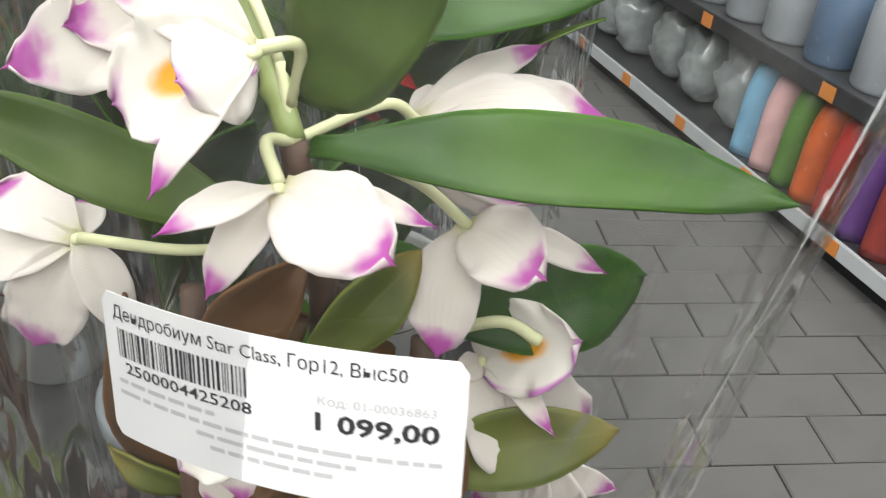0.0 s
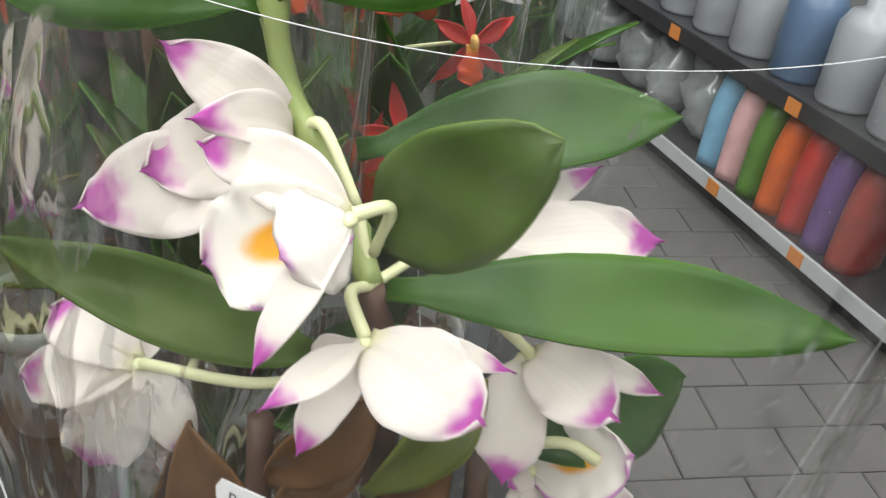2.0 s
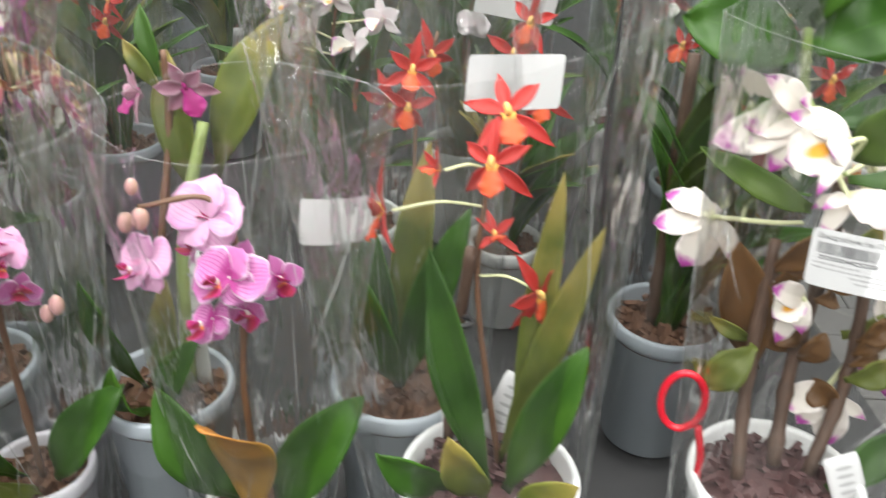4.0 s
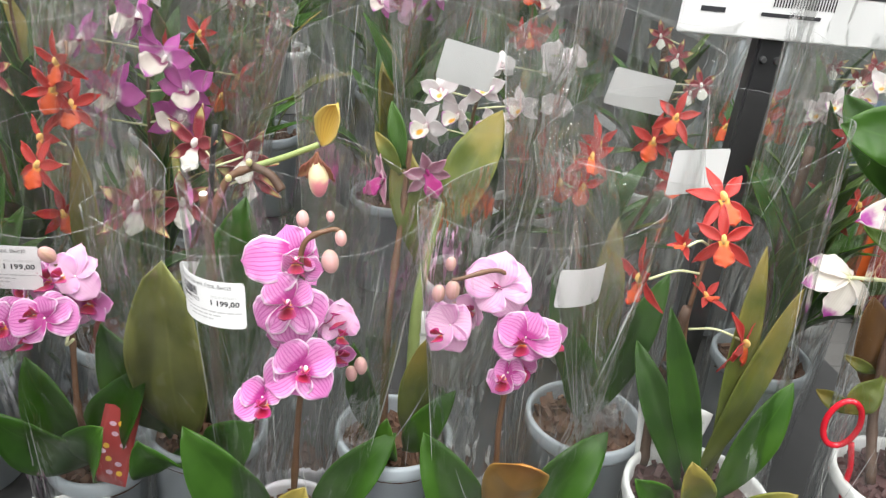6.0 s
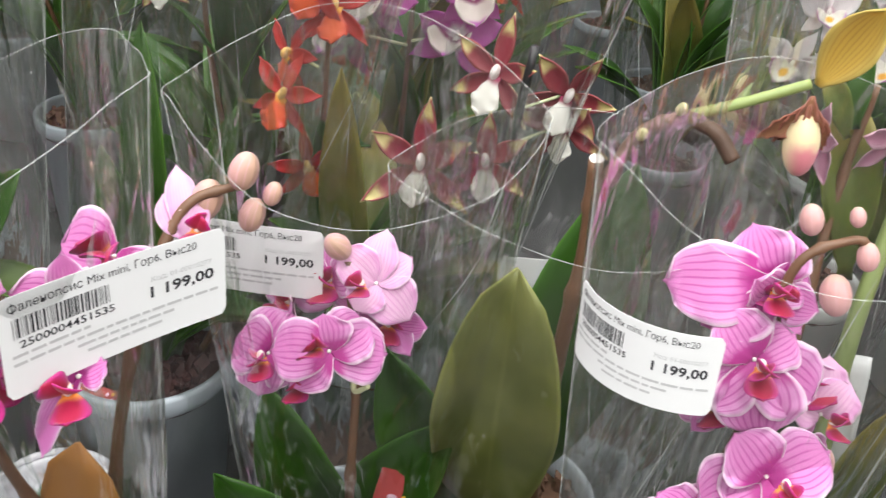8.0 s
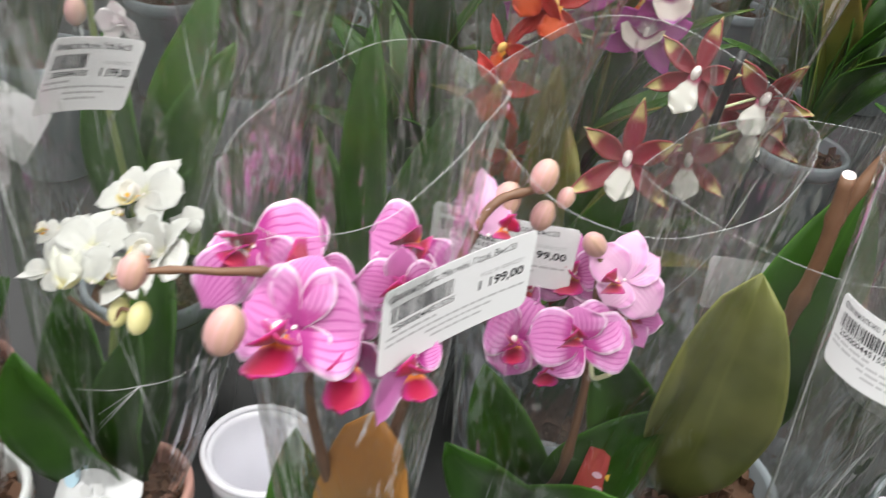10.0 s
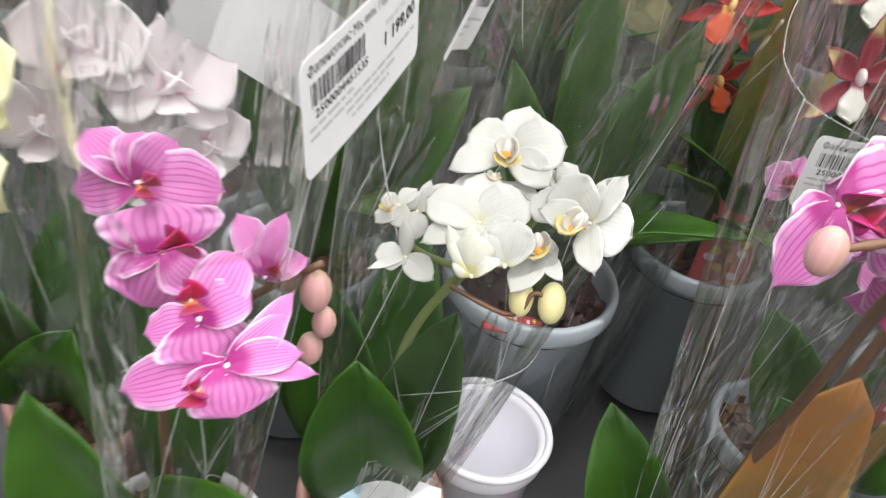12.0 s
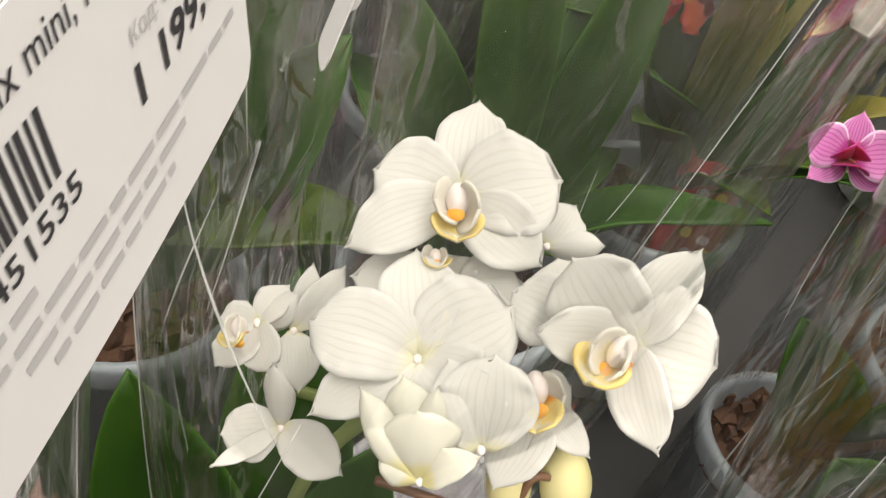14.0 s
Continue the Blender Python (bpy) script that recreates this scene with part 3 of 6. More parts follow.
def star_kind(name, pet, lip, column, size=1.0, w=0.0062, lipw=0.013, liplen=0.016, bend=0.2):
    sep = petal_mesh(name + "_sepal", 0.0225 * size, w * size, pet, peak=0.5, point=0.9, bend=bend, cup=0.25, base=0.4, wave=0.08, waves=2)
    wide = petal_mesh(name + "_petal", 0.020 * size, w * 1.15 * size, pet, peak=0.5, point=0.9, bend=bend * 0.6, cup=0.2, base=0.4, wave=0.1, waves=2)
    mid = petal_mesh(name + "_lip", liplen * size, lipw * size, lip, peak=0.66, point=0.6, bend=0.25, cup=-0.12, base=0.5, wave=0.14, waves=3, nu=10, nv=12)
    core = ball_mesh(name + "_column", 0.0016 * size, 0.0030 * size, 0.0026 * size, column, off=(0, 0.001, 0.0022 * size))
    species(name, core, [
        ("sepal", sep, 0, 0, -0.0005), ("sepal", sep, 130, -5, -0.0005), ("sepal", sep, -130, -5, -0.0005),
        ("petal", wide, 62, 8, 0.0005), ("petal", wide, -62, 8, 0.0005), ("lip", mid, 180, 24, 0.001)])


phal_kind("phal_pink", PHAL, PHAL_LIP, COLUMN, 1.0, 0.0225, 1.05)
species("pink_lip", SPECIES["phal_pink"][0], SPECIES["phal_pink"][1][5:])
phal_kind("phal_pale", PHAL_PALE, PHAL_LIP, COLUMN, 1.0, 0.0225, 0.92)
phal_kind("phal_white", PHAL_WHITE, WHITE_LIP, COLUMN, 0.9, 0.0185, 0.60, WHITE_LOBE)
white_mid = petal_mesh("white_lip", 0.0074, 0.0084, WHITE_LIP, peak=0.6, point=0.5, bend=-0.30, cup=0.35, base=0.5)
white_lobe = petal_mesh("white_side_lobe", 0.0058, 0.0074, WHITE_LOBE, peak=0.55, point=0.42, bend=-0.45, cup=0.30, base=0.5)
white_callus = ball_mesh("white_callus", 0.0017, 0.0013, 0.0011, CALLUS, 10, 8, (0, -0.0030, 0.0022))
species("white_lip", SPECIES["phal_white"][0], [("lip", white_mid, 180, 30, 0.0005), ("side_lobe", white_lobe, 96, 34, 0.0006), ("side_lobe", white_lobe, -96, 34, 0.0006), ("callus", white_callus, 0, -8, 0.0006)])
phal_kind("phal_blush", BLUSH, BLUSH, COLUMN, 1.0, 0.0225, 0.8)
phal_kind("phal_yellow", YELLOW, PHAL_LIP, COLUMN_Y, 1.15, 0.0235, 0.6)
dend_kind("dendrobium_purple", PURPLE, PURPLE_LIP, COLUMN)
dend_kind("dendrobium_pale", BLUSH, DEND_LIP, COLUMN, 0.75)
star_kind("oncidium", RED, ORANGE, COLUMN_Y)
star_kind("cambria", CAMB, CREAM_LIP, COLUMN, 1.0, 0.0066, 0.011, 0.015, -0.05)
star_kind("mauve", MAUVE, MAGENTA, MAGENTA, 1.0, 0.0095, 0.016, 0.021, 0.1)

BLOOM_CORE = ball_mesh("flower_base", 0.0016, 0.0020, 0.0016, NECK, 10, 8)
WHITE_CORE = ball_mesh("white_flower_base", 0.0007, 0.0009, 0.0007, COLUMN, 10, 8)
BUD_MESH = ball_mesh("bud", 0.0041, 0.0056, 0.0041, BUD, 12, 10)
BUD_Y_MESH = ball_mesh("bud_cream", 0.0045, 0.0068, 0.0045, BUD_Y, 12, 10)


def facing(pos, toward, roll=0.0, scale=1.0, up=(0, 0, 1)):
    z = Vector(toward).normalized()
    x = Vector(up).cross(z)
    x = x.normalized() if x.length > 0.05 else Vector((1, 0, 0))
    y = z.cross(x)
    m = Matrix((x, y, z)).transposed().to_4x4()
    return Matrix.Translation(pos) @ m @ pose(0, 0, 0, 0, 0, roll) @ Matrix.Scale(scale, 4)


def flower(parent, kind, pos, toward=(0, -1, 0.3), roll=0.0, scale=1.0, rng=None, close=0.0, label="", up=(0, 0, 1)):
    """A flower of a kind at pos (from its thing), that looks toward; close: how far it has shut, in degrees."""
    rng = rng or random.Random(int(abs(pos[0] * 7919 + pos[1] * 104729 + pos[2] * 1299709) * 1000))
    core, parts = SPECIES[kind]
    ob = hang("flower", core, parent, label, facing(pos, toward, roll, scale, up))
    close += rng.uniform(-6, 20)
    for name, me, turn, tilt, up in parts:
        m = pose(0, 0, up, 0, 0, turn + rng.uniform(-6, 6)) @ pose(0, 0, 0, tilt + close + rng.uniform(-14, 12), rng.uniform(-12, 12), 0)
        hang(name, me, ob, "", m @ Matrix.Scale(rng.uniform(0.92, 1.06), 4))
    return ob


def bud(parent, pos, d=(0, -0.3, -1), scale=1.0, mesh=None):
    return hang("bud", mesh or BUD_MESH, parent, "", facing(pos, d) @ pose(0, 0, 0, -90) @ Matrix.Scale(scale, 4))


# ---------- labels ----------


def letters(body, size, x, y, bold=0.0, align="LEFT", fit=0.0):
    """The outline faces of a line of writing, as points in the plane and faces."""
    cu = bpy.data.curves.new("writing", "FONT")
    cu.body, cu.size, cu.align_x, cu.resolution_u, cu.offset = body, size, align, 2, bold
    ob = new("writing", cu)
    dg = bpy.context.evaluated_depsgraph_get()
    me = bpy.data.meshes.new_from_object(ob.evaluated_get(dg))
    k = fit / max(v.co.x for v in me.vertices) if fit else 1.0
    vs = [(v.co.x * k + x, v.co.y + y) for v in me.vertices]
    fs = [tuple(p.vertices) for p in me.polygons]
    bpy.data.objects.remove(ob)
    bpy.data.curves.remove(cu)
    bpy.data.meshes.remove(me)
    return vs, fs


def slab2d(x0, y0, x1, y1, n=1):
    vs, fs = [], []
    for k in range(n + 1):
        x = x0 + (x1 - x0) * k / n
        vs += [(x, y0), (x, y1)]
    fs = [(2 * k, 2 * k + 2, 2 * k + 3, 2 * k + 1) for k in range(n)]
    return vs, fs


def price_label(parent, m, w, h, bend, title="", number="", code="", price="", seed=3):
    """A self-adhesive price label; its middle at m, which looks along +z; bend: metres of bow radius (0: flat)."""

    def lay(x, y, up):
        if not bend:
            return (x, y, up)
        a = x / bend
        return ((bend + up) * math.sin(a), y, (bend + up) * math.cos(a) - bend)

    def sheet(u, v):
        x = (u - 0.5) * w
        d = min(u, 1 - u) * w
        r = 0.0022
        cut = r - math.sqrt(max(0.0, r * r - (r - d) ** 2)) if d < r else 0.0
        return lay(x, (v - 0.5) * (h - 2 * cut), 0.0)

    vs, fs, uv = grid_sheet(sheet, 48, 4, 0.00016)
    ob = mesh_ob("price_label", vs, fs, PAPER, parent, uv, False, "white paper price label with rounded corners")
    ob.matrix_basis = m

    def ink(name, chunks, mat):
        V, F = [], []
        for cv, cf in chunks:
            o = len(V)
            V += [lay(x, h / 2 + (y - h / 2) * h / 0.0335, 0.00012) for x, y in cv]
            F += [tuple(o + k for k in f) for f in cf]
        inked = mesh_ob(name, V, F, mat, ob, None, False)
        if name in ("barcode", "small_print"):
            inked["kind"] = "stuff"

    if title:
        rng = random.Random(seed)
        L, T = -w / 2, h / 2
        line = [letters(title.replace("Ф", "O"), 0.0040, L + 0.0026, T - 0.0052, fit=w * 0.82)]
        if title[0] == "Ф":
            line.append(slab2d(L + 0.0026 + 0.0013 * w / 0.066, T - 0.0056, L + 0.0026 + 0.0016 * w / 0.066, T - 0.0020))
        ink("title", line, INK)
        bars, x = [], L + 0.0034
        while x < L + w * 0.455:
            bw = rng.choice((0.0002, 0.0002, 0.0004, 0.0006))
            bars.append(slab2d(x, T - 0.0138, x + bw, T - 0.0074))
            x += bw + rng.choice((0.00022, 0.0003, 0.0005))
        ink("barcode", bars, INK)
        ink("number", [letters(number, 0.0036, L + 0.0046, T - 0.0173, 0.00004, fit=w * 0.40)], INK)
        ink("code", [letters(code, 0.0026, L + w * 0.64, T - 0.0120, fit=w * 0.29)], INK_G)
        ink("price", [letters(price, 0.0054, L + w * 0.62, T - 0.0175, 0.00014, fit=w * 0.32)], INK)
        small = []
        for k, (x0, x1) in enumerate(((0.04, 0.36), (0.04, 0.96), (0.30, 0.74), (0.34, 0.68))):
            y = T - 0.0200 - k * 0.0027
            x = L + w * x0
            while x < L + w * x1 - 0.001:
                n = rng.uniform(0.0018, 0.0052)
                small.append(slab2d(x, y, min(x + n, L + w * x1), y + 0.0010, 3))
                x += n + 0.0007
        ink("small_print", small, INK_G)
    return ob


def label_at(parent, o, tl, tr, bl, w=0.066, h=0.033, bend=0.0, flip=False, **text):
    """A price label by three corners in the world; o: its thing's place."""
    tl, tr, bl, o = Vector(tl), Vector(tr), Vector(bl), Vector(o)
    x = (tr - tl).normalized()
    y = (tl - bl)
    y = (y - x * y.dot(x)).normalized()
    mid = (tr + bl) / 2 - o
    if flip:
        x = -x
    z = x.cross(y)
    if bend:
        mid = mid + z * (bend * (1 - math.cos(w / 2 / bend)))
    m = Matrix((x, y, z)).transposed().to_4x4()
    return price_label(parent, Matrix.Translation(mid) @ m, w, h, bend, **text)


MINI = dict(title="Фаленопсис Mix mini, Гор6, Выс20", number="2500004451535", code="Код: 01-00010277", price="1 199,00")


def care_tag(parent, pos, toward, w=0.042, h=0.05, roll=0.0, style="white"):
    """A plant tag pushed into a pot."""
    vs, fs, uv = grid_sheet(lambda u, v: ((u - 0.5) * w * (1 - 0.08 * max(0, v - 0.94) / 0.06), v * h, 0.0015 * math.sin(math.pi * v)), 6, 10, 0.0005)
    mat = REDTAG if style == "red" else PAPER
    ob = mesh_ob("care_tag", vs, fs, mat, parent, uv, True, "printed plant tag")
    ob.matrix_basis = facing(pos, toward, roll)
    V, F = [], []

    def blob(cx, cy, rx, ry, n=14):
        o = len(V)
        V.append((cx, cy, 0.0022))
        for i in range(n):
            a = 2 * math.pi * i / n
            V.append((cx + rx * math.cos(a), cy + ry * math.sin(a), 0.0022))
        F.extend((o, o + 1 + i, o + 1 + (i + 1) % n) for i in range(n))

    if style == "red":
        for k in range(7):
            blob(w * (0.30 * math.sin(k * 2.4)), h * (0.15 + 0.11 * k), w * 0.10, w * 0.07)
        mesh_ob("flower_print", V, F, PHAL_PALE, ob, None, False)
        V, F = [], []
        for k in range(5):
            blob(w * (0.28 * math.cos(k * 1.9)), h * (0.16 + 0.14 * k), w * 0.09, w * 0.08)
        mesh_ob("flower_print", [(x, y, z + 0.0003) for x, y, z in V], F, TAGYEL, ob, None, False)
    elif style == "gift":
        for k in range(5):
            a = math.radians(90 + 72 * k)
            blob(0.006 * math.cos(a), h * 0.62 + 0.006 * math.sin(a), 0.0032, 0.0032)
        blob(0, h * 0.42, 0.006, 0.004)
        for k in range(8):
            blob(-0.012 + 0.0034 * k, h * 0.26, 0.0011, 0.0013)
        mesh_ob("print", V, F, TAGGREY, ob, None, False)
        V, F = [], []
        blob(-w * 0.36, h * 0.74, w * 0.10, h * 0.14)
        mesh_ob("print", V, F, TAGBLUE, ob, None, False)
    else:
        for k in range(5):
            blob(0, h * (0.3 + 0.13 * k), w * 0.25, 0.0012)
        mesh_ob("print", V, F, INK_G, ob, None, False)
    return ob


# ---------- the hall ----------
TABLE = 0.64
TURN = 20.0
CT, ST = math.cos(radians(TURN)), math.sin(radians(TURN))


def uvw(u, v, z=0.0):
    """A place given along the bench's front (u) and back from it (v)."""
    return Vector((u * CT - v * ST, u * ST + v * CT, z))


def box_bm(x0, y0, z0, x1, y1, z1, bevel=0.0):
    bm = bmesh.new()
    bmesh.ops.create_cube(bm, size=1.0)
    bmesh.ops.scale(bm, vec=(x1 - x0, y1 - y0, z1 - z0), verts=bm.verts)
    bmesh.ops.translate(bm, vec=((x0 + x1) / 2, (y0 + y1) / 2, (z0 + z1) / 2), verts=bm.verts)
    if bevel:
        bmesh.ops.bevel(bm, geom=bm.edges[:], offset=bevel, segments=2, affect="EDGES")
    return bm


def structure(name, bm, mat, label, category):
    return tagged(part(name, bm, mat, None), label, category, "", "structure")


structure("ground", box_bm(-7, -6, -0.12, 7, 8, -0.008), JOINT, "grey sand bed under concrete paving stones", "ground")
# walls added out of view to close the hall and bounce light
structure("wall_north", box_bm(-7.2, 8, -0.12, 7.2, 8.2, 4), WALL, "added plain grey wall, out of view, closing the sales hall", "wall")
structure("wall_south", box_bm(-7.2, -6.2, -0.12, 7.2, -6, 4), WALL, "added plain grey wall, out of view, closing the sales hall", "wall")
structure("wall_east", box_bm(7, -6, -0.12, 7.2, 8, 4), WALL, "added plain grey wall, out of view, closing the sales hall", "wall")
structure("wall_west", box_bm(-7.2, -6, -0.12, -7, 8, 4), WALL, "added plain grey wall, out of view, closing the sales hall", "wall")
# ceiling added out of view, left open over the three added lamps
bm = bmesh.new()
for x0, x1 in ((-7.2, -3.2), (-2.0, -0.6), (0.6, 2.0), (3.2, 7.2)):
    b2 = box_bm(x0, -6.2, 4.0, x1, 8.2, 4.15)
    tmp = bpy.data.meshes.new("tmp")
    b2.to_mesh(tmp)
    bm.from_mesh(tmp)
    b2.free()
    bpy.data.meshes.remove(tmp)
structure("ceiling", bm, CEIL, "added pale ceiling, out of view, with gaps for the three added lamps", "ceiling")

# bench
bench = thing("display_bench", 0, 0, 0, "long dark grey display bench crowded with potted orchids", "bench")
bench.matrix_basis = pose(0, 0, 0, 0, 0, TURN)
part("top", box_bm(-1.5, 0.22, TABLE - 0.035, 0.72, 2.0, TABLE, 0.003), BENCH, bench)
for x in (-1.4, 0.5):
    for y in (0.32, 1.9):
        part("leg", box_bm(x - 0.02, y - 0.02, 0, x + 0.02, y + 0.02, TABLE - 0.037, 0.002), METAL, bench)
part("rail", box_bm(-1.38, 0.30, 0.12, 0.48, 0.33, 0.15, 0.002), METAL, bench)
part("rail", box_bm(-1.38, 1.89, 0.12, 0.48, 1.92, 0.15, 0.002), METAL, bench)

# shelf across the aisle
AISLE = 27.5
shelf = thing("aisle_shelf", 0.975, 2.27, 0, "dark metal shop shelf along a paved aisle, with orange price clips", "shelf")
shelf.matrix_basis = pose(0.975, 2.27, 0, 0, 0, AISLE + 90)
part("plinth", box_bm(-1.6, -0.5, 0, 2.4, -0.03, 0.055, 0.003), STICK, shelf)
part("shelf_board", box_bm(-1.6, -0.5, 0.06, 2.4, 0.0, 0.085, 0.002), METAL, shelf)
part("price_rail", box_bm(-1.6, 0.003, 0.052, 2.4, 0.012, 0.092, 0.002), simple("rail_pale_grey", (0.42, 0.44, 0.45), 0.4, 30), shelf, "pale grey price rail")
part("shelf_board", box_bm(-1.6, -0.5, 0.350, 2.4, -0.01, 0.375, 0.002), METAL, shelf)
part("price_rail", box_bm(-1.6, -0.008, 0.340, 2.4, 0.002, 0.380, 0.002), STICK, shelf)
part("back_panel", box_bm(-1.6, -0.53, 0, 2.4, -0.503, 1.7, 0.002), simple("shelf_back", (0.16, 0.17, 0.17), 0.6, 12, 0.2), shelf)
for x in (-1.6, 0.4, 2.4):
    part("post", box_bm(x - 0.02, -0.57, 0, x + 0.02, -0.533, 1.8, 0.002), METAL, shelf)
CLIP = simple("clip_orange", (0.55, 0.20, 0.04), 0.4, 30)
for k in range(12):
    if k % 2 == 0:
        part("price_clip", box_bm(-0.5 + k * 0.16, 0.0125, 0.056, -0.455 + k * 0.16, 0.016, 0.09, 0.001), CLIP, shelf)
    if k % 3 == 0:
        part("price_clip", box_bm(-0.5 + k * 0.16, 0.0025, 0.343, -0.455 + k * 0.16, 0.006, 0.377, 0.001), CLIP, shelf)
GOODS = [((0.20, 0.42, 0.60), "pale blue"), ((0.70, 0.42, 0.42), "pink"), ((0.10, 0.22, 0.04), "green"), ((0.62, 0.13, 0.03), "orange"), ((0.45, 0.03, 0.02), "red"), ((0.13, 0.06, 0.22), "purple"), ((0.30, 0.05, 0.04), "dark red")]
smat = shelf.matrix_basis.copy()
for k, (c, word) in enumerate(GOODS):
    mat = simple("pack_" + word.replace(" ", "_"), tuple(0.72 * x for x in c), 0.32, 22, 0.6, 0.5)

    def fn(u, v, s=k):
        a = 2 * math.pi * u
        pinch = 1 - 0.55 * v ** 6
        return (0.040 * math.cos(a) * (1 + 0.04 * math.sin(3 * a + s)), 0.07 * math.sin(a) * pinch, 0.245 * v + 0.004 * math.sin(4 * a))

    vs, fs, uv = grid_sheet(fn, 24, 10)
    n = len(vs)
    ob = mesh_ob("goods_pack", vs, fs + [tuple(range(23, -1, -1)), tuple(range(n - 25, n - 1))], mat, None, uv)
    ob.matrix_basis = smat @ pose(0.265 - k * 0.082, -0.075, 0.0865, 0, 0, (k * 37) % 11 - 5)
    tagged(ob, word + " sealed goods pack standing on a low shop shelf", "pack", "packs on the shelf")
for k in range(9):
    rng = random.Random(40 + k)

    def fn(u, v, s=k):
        p = Vector((0.085 * math.sin(math.pi * v) ** 0.6 * math.cos(2 * math.pi * u), 0.12 * math.sin(math.pi * v) ** 0.6 * math.sin(2 * math.pi * u), 0.11 - 0.11 * math.cos(math.pi * v)))
        return p * (1 + 0.35 * noise.noise(p * 22 + Vector((s, s * 2, 0))))

    vs, fs, uv = grid_sheet(fn, 20, 14)
    ob = mesh_ob("wrapped_parcel", vs, fs, GLASS_P, None, uv)
    ob.matrix_basis = smat @ pose(0.42 + k * 0.185, -0.14, 0.088, 0, 0, rng.uniform(0, 90))
    tagged(ob, "crumpled parcel in clear wrap lying on a low shelf", "parcel", "parcels on the shelf")
BOTTLE = [simple("container_white", (0.26, 0.28, 0.30), 0.4, 20, 0.3), simple("container_blue", (0.07, 0.12, 0.20), 0.4, 20, 0.3)]
for k in range(8):
    vs, fs = lathe([(0, 0), (0.06, 0), (0.066, 0.01), (0.066, 0.17), (0.05, 0.2), (0.025, 0.21), (0.025, 0.235), (0, 0.236)], 24)
    ob = mesh_ob("container", vs, fs, BOTTLE[1 if k == 3 else 0], None)
    ob.matrix_basis = smat @ pose(-0.35 + k * 0.16, -0.10, 0.376, 0, 0, k * 20)
    tagged(ob, ("blue" if k == 3 else "white") + " plastic container on the upper shelf", "container", "containers on the shelf")

# price board on a post
board = thing("price_board", 0.243, 0.735, TABLE, "white price board on a black post among the plants", "sign")
part("post", box_bm(-0.013, -0.008, 0, 0.013, 0.008, 0.42, 0.002), STICK, board)
plate = part("plate", box_bm(-0.085, -0.013, 0.382, 0.115, -0.009, 0.475, 0.0012), PAPER, board)
bars = [(-0.02, 0.40, 0.03, 0.403), (0.04, 0.42, 0.10, 0.428), (-0.07, 0.40, -0.05, 0.404)]
bm = bmesh.new()
for k in range(22):
    x = -0.012 + k * 0.0024
    q = [bm.verts.new(p) for p in ((x, -0.0135, 0.408), (x + 0.0012, -0.0135, 0.408), (x + 0.0012, -0.0135, 0.425), (x, -0.0135, 0.425))]
    bm.faces.new(q)
for x0, z0, x1, z1 in bars:
    q = [bm.verts.new(p) for p in ((x0, -0.0135, z0), (x1, -0.0135, z0), (x1, -0.0135, z1), (x0, -0.0135, z1))]
    bm.faces.new(q)
part("print", bm, INK, plate)["kind"] = "stuff"
for x in (-0.006, 0.006):
    bm = bmesh.new()
    bmesh.ops.create_cone(bm, cap_ends=True, segments=12, radius1=0.003, radius2=0.0025, depth=0.003, matrix=pose(x, -0.0095, 0.365, 90))
    part("bolt", bm, METAL, board)
board.matrix_basis = pose(0.243, 0.735, TABLE, 0, 0, TURN - 6)

# ---------- the plants ----------
G = "orchids on the bench"


